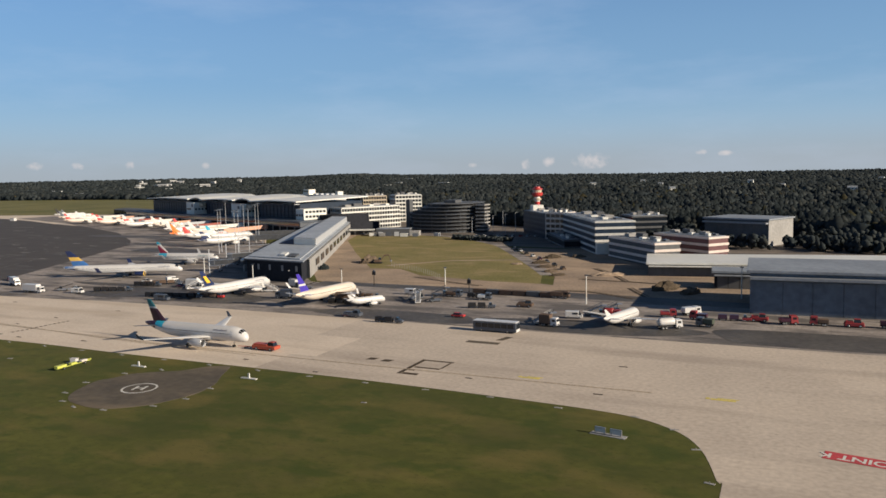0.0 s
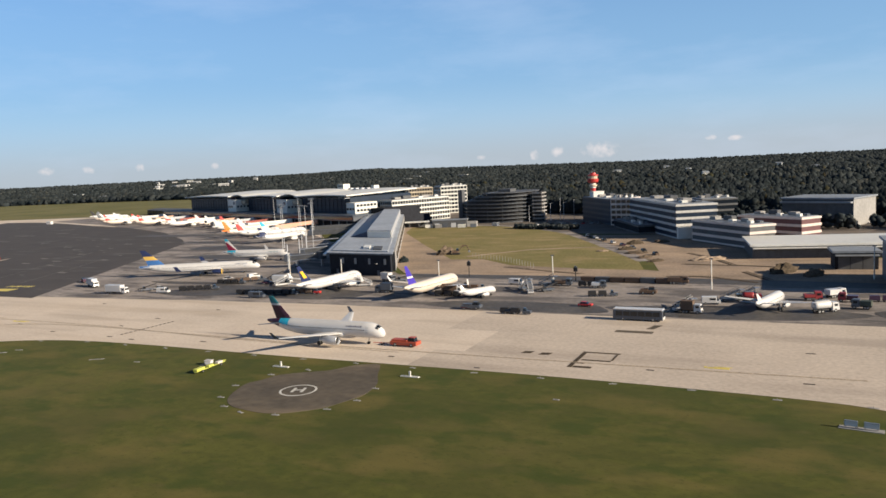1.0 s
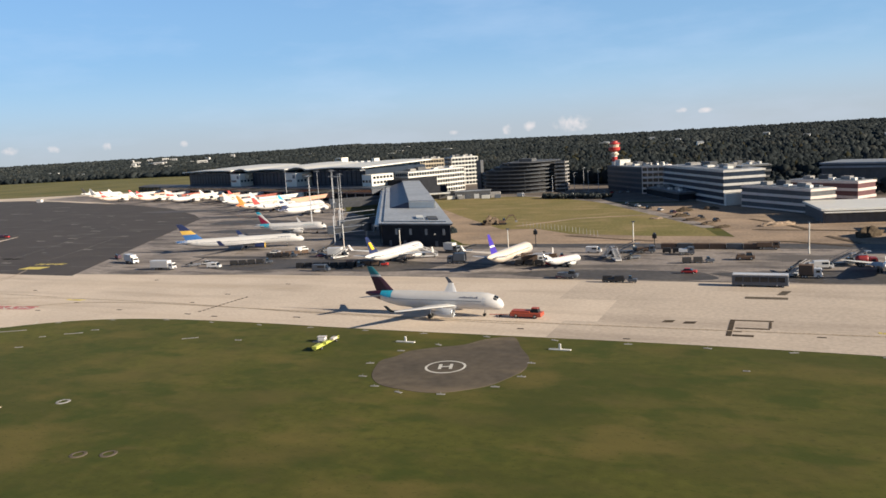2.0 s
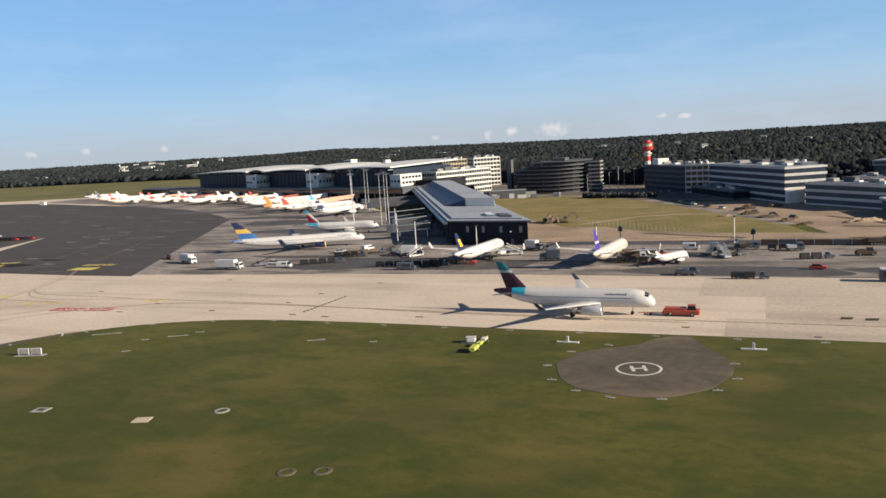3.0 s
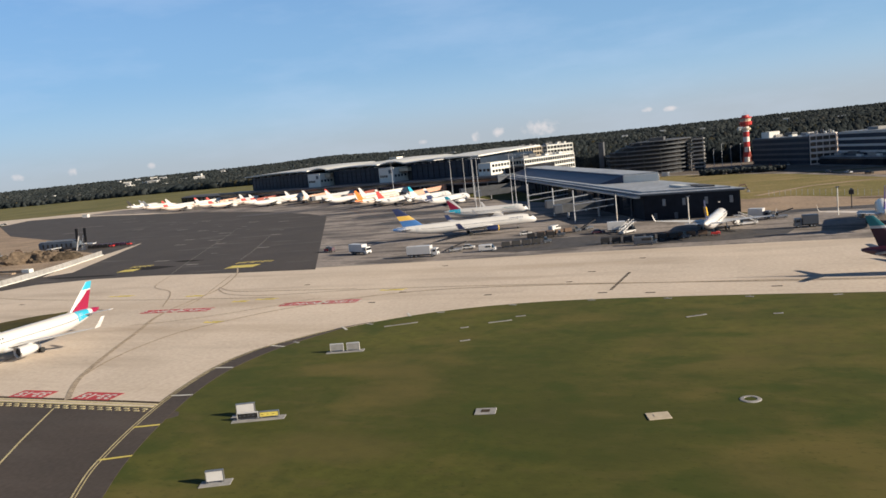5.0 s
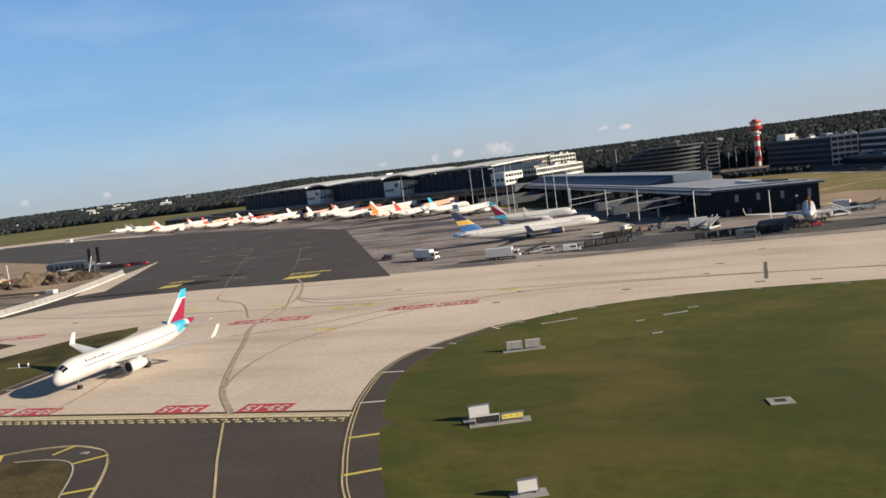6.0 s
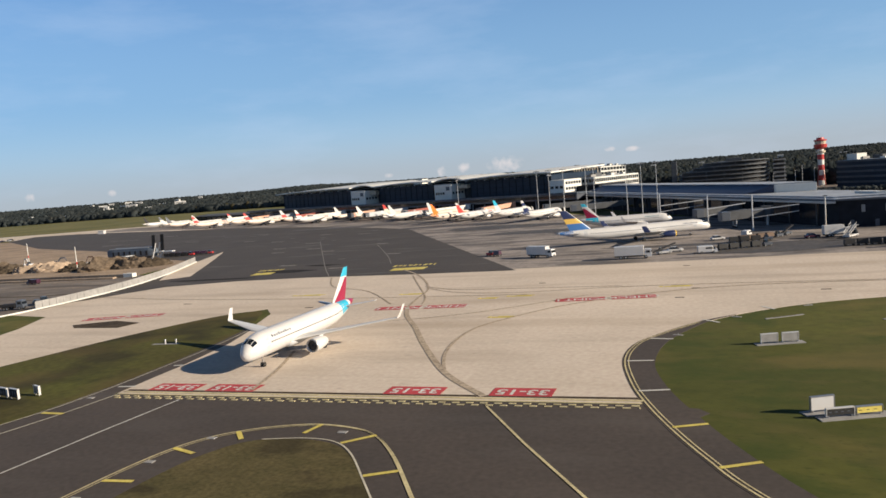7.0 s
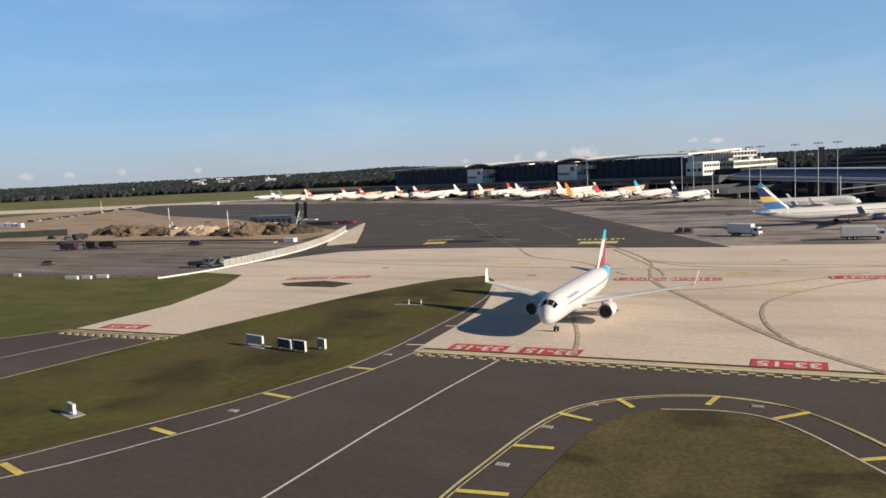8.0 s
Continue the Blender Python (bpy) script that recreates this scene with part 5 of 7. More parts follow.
for f in (0.2, 0.66, 0.88):
    p = a.lerp(b, f)
    d = (b - a).normalized() * 0.6
    nrm = Vector((-d.y, d.x)).normalized() * 0.1
    part("front_door", prism(bmesh.new(), [(p + d + nrm)[:], (p - d + nrm)[:], (p - d - nrm)[:], (p + d - nrm)[:]], 0.1, 2.4), SLATE, pier)
for x in range(10, 260, 16):
    p = Vector(across(x, 1.0))
    part("west_column", rod(bmesh.new(), (p.x, p.y + 0.6, 0), (p.x, p.y + 0.6, 8.4), 0.22), WALL_DG, pier)
    part("west_glazing", skew(band(x + 1, x + 11, 0.98, 0.995), 2.5, 7.6), GLASS, pier)


def slab_block(name, at, turn, w, d, floors, step, label, wall=WALL_W, glass=GLASS, base=0.0, roof=ROOF_G, fins=0):
    """A building of stacked floors: pale spandrel bands with dark window bands set back."""
    ob = building(name, at, turn, label)
    part("core", boxes((-w / 2 + 0.35, w / 2 - 0.35, -d / 2 + 0.35, d / 2 - 0.35, 0, base + floors * step)), glass, ob)
    for i in range(floors + 1):
        z = base + i * step
        part("floor_band", boxes((-w / 2, w / 2, -d / 2, d / 2, z - (0.0 if i == 0 else 0.55), z + (0.75 if i < floors else 0.45)), bevel=0.05), wall, ob)
    part("roof", boxes((-w / 2 + 1, w / 2 - 1, -d / 2 + 1, d / 2 - 1, base + floors * step + 0.45, base + floors * step + 0.7)), roof, ob)
    top = base + floors * step + 0.7
    for x0, y0, a, b, h, m in ((-0.34, -0.10, 0.10, 0.26, 1.6, WALL_G), (-0.16, 0.05, 0.14, 0.20, 2.3, WALL_DG), (0.04, -0.22, 0.07, 0.18, 1.1, ROOF_W), (0.16, -0.02, 0.12, 0.22, 1.8, WALL_G), (0.33, -0.20, 0.06, 0.14, 1.3, WALL_W), (0.32, 0.12, 0.08, 0.16, 0.9, SLATE)):
        part("roof_plant", boxes((w * x0, w * (x0 + a), d * y0, d * (y0 + b), top, top + h), bevel=0.08), m, ob)
    if fins:
        bm = bmesh.new()
        for i in range(fins + 1):
            x = -w / 2 + w * i / fins
            box(bm, x - 0.2, x + 0.2, -d / 2 - 0.08, -d / 2 + 0.3, base, base + floors * step)
            box(bm, x - 0.2, x + 0.2, d / 2 - 0.3, d / 2 + 0.08, base, base + floors * step)
        m = max(2, int(fins * d / w))
        for i in range(m + 1):
            y = -d / 2 + d * i / m
            box(bm, w / 2 - 0.3, w / 2 + 0.08, y - 0.2, y + 0.2, base, base + floors * step)
            box(bm, -w / 2 - 0.08, -w / 2 + 0.3, y - 0.2, y + 0.2, base, base + floors * step)
        part("mullion", bm, wall, ob)
    return ob


# round car park: curved open decks
garage = building("car_park", (-252, 560, 0.0), 0, "dark round multi-storey car park with open louvred decks")
def oval(rx, ry, n=48):
    return [(rx * math.cos(6.28318 * k / n), ry * math.sin(6.28318 * k / n)) for k in range(n)]


for i in range(9):
    z = 2.75 * i
    back = max(0, i - 5) * 3.6
    ring = [(x + back, y) for x, y in oval(29.5 - back, 28.5)]
    part("deck", prism(bmesh.new(), ring, z, z + 0.35), WALL_DG, garage)
    if i < 8:
        inner = [(x + back, y) for x, y in oval(27.2 - back, 26.2)]
        for lo, hi, m in ((0.35, 0.70, ROOF_G), (0.85, 1.20, SLATE)):
            part("louvre", loft(bmesh.new(), [[(back + (x - back) * g, y * g, zz) for x, y in ring] for zz, g in ((z + lo, 1.006), (z + hi, 1.016))], caps=False), m, garage)
        part("core", prism(bmesh.new(), inner, z + 0.35, z + 2.75), BLACK, garage)
        for k in range(0, 48, 3):
            x, y = ring[k]
            part("post", rod(bmesh.new(), (back + (x - back) * 0.985, y * 0.985, z + 0.35), (back + (x - back) * 0.985, y * 0.985, z + 2.75), 0.16, None, 5), WALL_DG, garage)
part("stair_tower", boxes((31.5, 37.5, -13, -5, 0, 22)), BLACK, garage)
for i in range(8):
    part("landing", boxes((30.6, 38.4, -14.5, -3.6, 2.7 * i + 1.6, 2.7 * i + 2.5), bevel=0.05), WALL_G, garage)
part("stair_tower", boxes((-34, -30.5, -6, 0, 0, 25)), WALL_DG, garage)
part("roof_plant", boxes((2, 12, -10, 2, 22.3, 24.6), bevel=0.1), WALL_DG, garage)

# hotel and offices
slab_block("hotel", (-334.5, 569, 0.0), 65.6, 60, 22, 5, 3.7, "white hotel block with a regular grid of windows", WALL_W, fins=22)
slab_block("hotel_annex", (-345, 664, 0.0), 45, 26, 20, 7, 3.6, "white rounded office block with balconies", WALL_W, fins=8)
slab_block("office_block", (-361, 630, 0.0), 40, 22, 16, 7, 3.65, "beige office block behind the terminal", WALL_BEIGE, fins=9)
OFF = -62.0
long_office = slab_block("office_block", (-107.2, 462.2, 0.0), OFF, 88, 22.6, 5, 3.5, "long office block with white floor bands and dark glazing", OFFICE_W, BLUE_GLASS)
part("entrance", boxes((44.0, 46.5, -11, -2, 0, 6.2), bevel=0.1), WALL_W, long_office)
dark_office = slab_block("office_block", (-160, 532, 0.0), -54.4, 54, 20, 5, 3.3, "dark glazed office block with thin floor lines", WALL_DG, BLUE_GLASS)
part("roof_house", boxes((-22, -14, -6, 2, 17.2, 21.0), bevel=0.1), WALL_W, dark_office)
slab_block("office_block", (-143.6, 511, 0.0), -8, 14, 18, 5, 3.45, "pale concrete grid wing of an office block", PINK_W, GLASS, fins=4)
slab_block("office_block", (-92, 532, 0.0), 30, 24, 24, 4, 3.6, "grey office block with a flat pale roof", WALL_DG, GLASS)
slab_block("office_block", (-67.0, 398, 0.0), -50, 48, 14, 3, 3.4, "low office block with pinkish white and dark bands", PINK_W, WALL_DG)
slab_block("office_block", (-47.5, 425, 0.0), -38, 40, 14, 3, 3.55, "office wing with pinkish white and dark red bands", PINK_W, BRICK_D)
slab_block("low_annex", (-130.6, 472, 0.0), OFF, 56, 10, 1, 4.5, "low dark service building before the offices", WALL_DG, GLASS)

# tower with a red-and-white head
tower = building("control_tower", (-187.2, 592, 0.0), 0, "slim red and white control tower with antennas", "tower")
for i in range(7):
    part("shaft", loft(bmesh.new(), [[(2.1 * math.cos(6.28318 * k / 14), 2.1 * math.sin(6.28318 * k / 14), z) for k in range(14)] for z in (3.6 * i, 3.6 * i + 3.6)]), RED if i % 2 else WALL_W, tower)
part("head", loft(bmesh.new(), [[(r * math.cos(6.28318 * k / 16), r * math.sin(6.28318 * k / 16), z) for k in range(16)] for z, r in ((25.2, 2.1), (26.4, 4.2), (28.6, 4.4), (28.8, 3.9))]), RED, tower)
part("balcony", loft(bmesh.new(), [[(r * math.cos(6.28318 * k / 14), r * math.sin(6.28318 * k / 14), z) for k in range(14)] for z, r in ((22.6, 2.2), (22.9, 3.2), (24.2, 3.2), (24.3, 2.2))]), WALL_BEIGE, tower)
for k in range(4):
    part("leg", rod(bmesh.new(), (3.6 * math.cos(1.57 * k + 0.6), 3.6 * math.sin(1.57 * k + 0.6), 0), (2.0 * math.cos(1.57 * k + 0.6), 2.0 * math.sin(1.57 * k + 0.6), 11), 0.35), BRICK_R, tower)
part("cab", loft(bmesh.new(), [[(r * math.cos(6.28318 * k / 12), r * math.sin(6.28318 * k / 12), z) for k in range(12)] for z, r in ((28.8, 3.4), (31.0, 3.8))]), WALL_BEIGE, tower)
part("cap", loft(bmesh.new(), [[(r * math.cos(6.28318 * k / 16), r * math.sin(6.28318 * k / 16), z) for k in range(16)] for z, r in ((31.0, 4.2), (31.9, 4.2), (32.1, 2.6), (33.4, 2.4))]), RED, tower)
for dx, dy, h in ((0, 0, 37), (1.2, 0.5, 35.5), (-1.0, 0.8, 35)):
    part("antenna", rod(bmesh.new(), (dx, dy, 33.2), (dx, dy, h), 0.08), STEEL, tower)

# hangars
def hangar(at, turn, w, d, h, label, wall=WALL_G, roof=ROOF_G):
    ob = building("hangar", at, turn, label, "hangar")
    part("wall", boxes((-w / 2, w / 2, -d / 2, d / 2, 0, h)), wall, ob)
    part("roof", boxes((-w / 2 - 1, w / 2 + 1, -d / 2 - 1, d / 2 + 1, h, h + 0.9), bevel=0.1), roof, ob)
    n = max(3, int(w / 8))
    for i in range(n):
        x0, x1 = -w / 2 + 1 + (w - 2) * i / n, -w / 2 + 1 + (w - 2) * (i + 1) / n
        part("door", boxes((x0 + 0.1, x1 - 0.1, -d / 2 - 0.2, -d / 2, 0.05, h * 0.8)), BLUE_GREY if wall is BLUE_GREY else WALL_DG, ob)
    part("canopy", boxes((-w / 2, w / 2, -d / 2 - 3, -d / 2, h * 0.86, h * 0.92)), roof, ob)
    return ob


hangar((30.5, 281, 0.0), 3, 78, 34, 13.0, "large blue-grey aircraft hangar with a flat roof", BLUE_GREY, ROOF_G)
hangar((-17, 318, 0.0), 6, 14, 12, 6.0, "small dark annex beside the hangar", DARK_CLAD, ROOF_G)
hangar((-1, 366, 0.0), 10, 112, 34, 5.0, "long low workshop hall with a pale flat roof", WALL_DG, ROOF_W)
store = hangar((-24, 502, 0.0), -24, 40, 30, 15.0, "dark storage hall with a pale end wall", WALL_DG, ROOF_G)
part("end_wall", boxes((20.0, 20.3, -15, 15, 0, 15)), WALL_G, store)
hangar((80, 420, 0.0), 12, 60, 40, 12.0, "grey hall behind the hangars", WALL_G, ROOF_W)


# ---- masts ----
def mast(x, y, h, label="tall steel floodlight mast on the apron", heads=4):
    ob = thing("floodlight_mast", (x, y, 0.0), 20, label, "mast", "floodlight masts")
    part("pole", rod(bmesh.new(), (0, 0, 0), (0, 0, h), 0.2, 0.1, 10), GREY_PAINT, ob)
    part("crossbar", boxes((-1.6, 1.6, -0.12, 0.12, h - 0.5, h - 0.3)), STEEL, ob)
    for i in range(heads):
        x0 = -1.5 + i * 3.0 / max(1, heads - 1)
        part("lamp_head", boxes((x0 - 0.28, x0 + 0.28, -0.55, -0.1, h - 0.9, h - 0.45), bevel=0.05), SLATE, ob)


for x, y in ((-357, 440), (-340, 432), (-313, 364), (-318, 372), (-299, 375), (-283, 347), (-290, 352), (-426, 500), (-352, 450)):
    mast(x, y, 27)
for x, y, h in ((-159.5, 262, 8.6), (-114.6, 264, 10.5), (-204, 262, 9.0), (-227, 258, 12), (-60, 262, 10), (-12, 290, 11)):
    ob = thing("light_pole", (x, y, 0.0), 0, "pale lamp post with red bands by the stands", "lamp post", "stand lamp posts")
    for i in range(4):
        part("section", rod(bmesh.new(), (0, 0, h * i / 4), (0, 0, h * (i + 1) / 4), 0.22 - 0.02 * i), (WALL_W, CREAM)[i % 2] if i < 3 else WALL_W, ob)
    part("lamp", boxes((-0.6, 0.6, -0.2, 0.2, h, h + 0.3)), SLATE, ob)
for x, y, h in ((-214, 552, 15), (-208, 548, 13), (-203, 556, 16), (-197, 545, 14), (-191, 551, 15), (-222, 540, 12)):
    ob = thing("street_lamp", (x, y, 0.0), 30, "thin pale street lamp near the car park", "street lamp", "street lamps")
    part("pole", rod(bmesh.new(), (0, 0, 0), (0, 0, h), 0.18, 0.1), GREY_PAINT, ob)
    part("arm", rod(bmesh.new(), (0, 0, h - 0.1), (1.6, 0, h), 0.07), GREY_PAINT, ob)
    part("lamp_head", boxes((1.3, 2.2, -0.2, 0.2, h - 0.12, h + 0.08), bevel=0.04), SLATE, ob)
# ---- woods, distance ----
def lumps(points, name, mat, label, category, detail=1):
    """Many uneven clumps in one mesh: (x, y, z, radius, height)."""
    bm = bmesh.new()
    bmesh.ops.create_icosphere(bm, subdivisions=detail, radius=1.0)
    bm.verts.ensure_lookup_table()
    base = np.array([v.co[:] for v in bm.verts])
    faces = np.array([[v.index for v in f.verts] for f in bm.faces])
    bm.free()
    rng = np.random.default_rng(5)
    n, nv = len(points), len(base)
    P = np.array(points)
    jit = 1.0 + 0.75 * (rng.random((n, nv)) - 0.5)
    ang = rng.random(n) * 6.28
    c, s = np.cos(ang), np.sin(ang)
    bx = base[None, :, 0] * c[:, None] - base[None, :, 1] * s[:, None]
    by = base[None, :, 0] * s[:, None] + base[None, :, 1] * c[:, None]
    X = P[:, 0:1] + bx * jit * P[:, 3:4]
    Y = P[:, 1:2] + by * jit * P[:, 3:4]
    ZZ = P[:, 2:3] + base[None, :, 2] * jit * P[:, 4:5]
    verts = np.stack([X, Y, ZZ], -1).reshape(-1, 3)
    F = (faces[None] + (np.arange(n) * nv)[:, None, None]).reshape(-1, 3)
    me = bpy.data.meshes.new(name)
    me.from_pydata(verts.tolist(), [], F.tolist())
    me.materials.append(mat)
    me.polygons.foreach_set("use_smooth", [True] * len(F))
    me.update()
    return tagged(new(name, me), label, category, kind="stuff")


def wood_edge(a):
    """Where the woods begin, metres from the field's middle, by direction in degrees."""
    knots = [(-40, 500), (20, 400), (40, 410), (60, 400), (70, 385), (80, 385), (88, 405), (94, 425), (100, 450), (105, 520), (112, 760), (125, 1150), (140, 1650), (152, 2050), (165, 2250), (185, 2300), (200, 2300), (320, 500)]
    for (a0, r0), (a1, r1) in zip(knots, knots[1:]):
        if a0 <= a <= a1:
            return r0 + (r1 - r0) * (a - a0) / (a1 - a0)
    return 900


rng = random.Random(11)
near, far, autumn = [], [], []
for k in range(56000):
    a = rng.uniform(35, 178)
    r0 = wood_edge(a)
    r = r0 + (4700 - r0) * rng.random() ** 1.8
    x, y = -200 + r * math.cos(radians(a)), 200 + r * math.sin(radians(a))
    h = rng.uniform(6.0, 9.5) if r < 1400 else rng.uniform(7.0, 9.5)
    base = rise(x, y)
    w = (2.7 * (1 + r / 1500.0) if r < 1400 else 7.6) * math.exp(rng.gauss(0.0, 0.38))
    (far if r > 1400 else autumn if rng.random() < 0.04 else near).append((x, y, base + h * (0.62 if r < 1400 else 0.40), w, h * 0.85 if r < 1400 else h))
for k in range(5200):
    a = rng.uniform(35, 178)
    r0 = wood_edge(a)
    r = r0 + rng.random() ** 2 * 260
    x, y = -200 + r * math.cos(radians(a)), 200 + r * math.sin(radians(a))
    h = rng.uniform(4.0, 9.0)
    base = rise(x, y)
    for j in range(3):
        w = rng.uniform(1.6, 3.6)
        (autumn if rng.random() < 0.05 else near).append((x + rng.uniform(-3, 3), y + rng.uniform(-3, 3), base + h * (0.5 + 0.32 * j), w, w * rng.uniform(0.8, 1.25)))
lumps(near, "woodland", LEAF, "dense dark green woodland behind the airport", "woods", 1)
lumps(far, "far_woodland", LEAF_HAZED, "far dark woodland reaching the horizon, with haze in its leaf colour", "woods", 1)
lumps(autumn, "autumn_woodland", LEAF_Y, "yellowing trees scattered through the woods", "woods", 1)

rng = random.Random(31)
shrubs = []
for k in range(900):
    x, y = rng.uniform(-80, 140), rng.uniform(440, 585)
    if math.hypot(x + 24, y - 502) < 31 or math.hypot(x + 92, y - 532) < 24 or math.hypot(x - 80, y - 420) < 44 or math.hypot(x + 46, y - 424) < 34 or y < 455 - 0.15 * x:
        continue
    h = rng.uniform(3.0, 8.0)
    for j in range(3):
        w = rng.uniform(1.3, 2.6)
        shrubs.append((x + rng.uniform(-2, 2), y + rng.uniform(-2, 2), h * (0.4 + 0.3 * j), w, w * rng.uniform(0.8, 1.2)))
lumps(shrubs, "wood_margin", LEAF, "dark shrubs and low trees behind the halls", "shrubs", 1)
rng = random.Random(21)
hedge = []
for k in range(160):
    f = rng.random()
    hedge.append((-212 + 44 * f + rng.uniform(-3, 3), 487 - 12 * f + rng.uniform(-3, 3), rng.uniform(0.8, 2.4), rng.uniform(0.9, 1.8), rng.uniform(0.9, 1.6)))
lumps(hedge, "hedge", LEAF, "dark hedge between the field and the car park", "hedge", 1)
# white houses showing through the woods
rng = random.Random(8)
for a, r in ((62, 900), (67, 1250), (71, 1500), (76, 1100), (79, 1900), (83, 1350), (87, 1700), (90, 1150), (93, 1500), (96, 2000), (99, 1650)):
    x, y = -200 + r * math.cos(radians(a)), 200 + r * math.sin(radians(a))
    w, h = rng.uniform(9, 17), rng.uniform(12.5, 14.5)
    ob = thing("far_house", (x, y, rise(x, y) - 1), rng.uniform(-25, 25), "far white house among dark trees", "house", "far houses")
    part("wall", boxes((-w / 2, w / 2, -4, 4, 0, h)), WALL_W, ob)
    part("roof", loft(bmesh.new(), [[(i, -4.6, h), (i, 0, h + 2.4), (i, 4.6, h)] for i in (-w / 2 - 0.5, w / 2 + 0.5)]), ROOF_G, ob)
    for i in range(3):
        part("window", boxes((-w / 3 + i * w / 3 - 0.7, -w / 3 + i * w / 3 + 0.7, -4.12, -3.98, h - 2.4, h - 0.8)), GLASS, ob)
# far pale buildings among the trees
rng = random.Random(3)
for k in range(26):
    a = rng.uniform(129.5, 138) if k < 12 else rng.uniform(98, 160)
    r = rng.uniform(2500, 3600) if k < 12 else max(wood_edge(a) + 150, rng.uniform(1700, 3600))
    x, y = -200 + r * math.cos(radians(a)), 200 + r * math.sin(radians(a))
    w, d, h = rng.uniform(10, 38), rng.uniform(7, 12), rng.uniform(14.5, 18.5) if k < 12 else rng.uniform(9.5, 12.8)
    ob = thing("far_building", (x, y, rise(x, y) - 1), rng.uniform(0, 40), "far pale building rising among the trees", "building", "far buildings")
    part("wall", boxes((-w / 2, w / 2, -d / 2, d / 2, 0, h)), WHITE if k < 12 else WALL_W if k % 3 else WALL_G, ob)
    part("roof", boxes((-w / 2 - 0.4, w / 2 + 0.4, -d / 2 - 0.4, d / 2 + 0.4, h, h + 1.0)), ROOF_G if k % 2 else ROOF_W, ob)
    for z in (h - 4.5, h - 9):
        part("window_band", boxes((-w / 2 + 1, w / 2 - 1, -d / 2 - 0.15, -d / 2, z, z + 1.8)), GLASS, ob)


# ---- ground vehicles ----
def wheels(ob, spots, r=0.5, w=0.32):
    for x, y in spots:
        wh = part("wheel", wheel(bmesh.new(), x, y, r, w), RUBBER, ob)
        part("rim", wheel(bmesh.new(), x, y, r * 0.55, w + 0.03, r), STEEL, wh)


def taper(x0, x1, w0, w1, z0, z1, inset):
    """A cabin block whose top is set in."""
    return loft(bmesh.new(), [[(x0, -w0 / 2, z0), (x1, -w0 / 2, z0), (x1, w0 / 2, z0), (x0, w0 / 2, z0)], [(x0 + inset[0], -w1 / 2, z1), (x1 - inset[1], -w1 / 2, z1), (x1 - inset[1], w1 / 2, z1), (x0 + inset[0], w1 / 2, z1)]])


def van(x, y, turn, label, paint=WHITE, L=5.4, h=2.3, name="van", group="apron vans"):
    ob = thing(name, (x, y, 0.06), turn, label, "van", group)
    part("body", boxes((-L / 2, L / 2 - 1.2, -0.95, 0.95, 0.4, h), bevel=0.14), paint, ob)
    part("bonnet", taper(L / 2 - 1.2, L / 2, 1.9, 1.7, 0.4, 1.25, (0, 0.1)), paint, ob)
    part("windscreen", taper(L / 2 - 1.25, L / 2 - 0.45, 1.74, 1.5, 1.2, h - 0.12, (0, 0.62)), GLASS, ob)
    part("side_window", boxes((-L / 2 + 2.2, L / 2 - 1.4, -0.97, 0.97, 1.35, h - 0.4)), GLASS, ob)
    wheels(ob, [(sx * L * 0.31, sy * 0.85) for sx in (-1, 1) for sy in (-1, 1)], 0.36, 0.24)
    return ob


def car(x, y, turn, label, paint, group="apron cars"):
    ob = thing("car", (x, y, 0.06), turn, label, "car", group)
    part("body", boxes((-2.2, 2.2, -0.9, 0.9, 0.32, 0.95), bevel=0.16), paint, ob)
    part("cabin", taper(-1.7, 1.1, 1.68, 1.3, 0.93, 1.5, (0.45, 0.75)), GLASS, ob)
    part("roof", boxes((-1.2, 0.3, -0.64, 0.64, 1.49, 1.55), bevel=0.02), paint, ob)
    wheels(ob, [(sx * 1.35, sy * 0.82) for sx in (-1, 1) for sy in (-1, 1)], 0.32, 0.22)
    return ob


def truck(x, y, turn, label, box_paint=WHITE, cab=WHITE, L=9.0, h=3.6, tank=False, group="apron trucks"):
    ob = thing("truck", (x, y, 0.06), turn, label, "truck", group)
    part("chassis", boxes((-L / 2, L / 2, -0.5, 0.5, 0.6, 0.95)), BLACK, ob)
    if tank:
        rings = [[(xx, 1.2 * r * math.cos(6.28318 * k / 16), 2.15 + 1.1 * r * math.sin(6.28318 * k / 16)) for k in range(16)] for xx, r in ((-L / 2, 0.55), (-L / 2 + 0.35, 0.95), (-L / 2 + 0.9, 1.0), (L / 2 - 2.9, 1.0), (L / 2 - 2.5, 0.95), (L / 2 - 2.3, 0.55))]
        part("tank", loft(bmesh.new(), rings), box_paint, ob, smooth=True)
        part("walkway", boxes((-L / 2 + 0.8, L / 2 - 2.8, -0.4, 0.4, 3.25, 3.4)), STEEL, ob)
    else:
        part("box_body", boxes((-L / 2, L / 2 - 2.3, -1.22, 1.22, 1.0, h), bevel=0.06), box_paint, ob)
    part("cab", taper(L / 2 - 2.1, L / 2, 2.3, 2.1, 0.6, 2.7, (0.0, 0.35)), cab, ob)
    part("windscreen", boxes((L / 2 - 0.25, L / 2 - 0.08, -0.95, 0.95, 1.6, 2.35)), GLASS, ob)
    part("side_window", boxes((L / 2 - 1.6, L / 2 - 0.6, -1.14, 1.14, 1.65, 2.3)), GLASS, ob)
    wheels(ob, [(sx, sy * 1.0) for sx in (-L * 0.33, -L * 0.20, L * 0.33) for sy in (-1, 1)], 0.5, 0.34)
    return ob


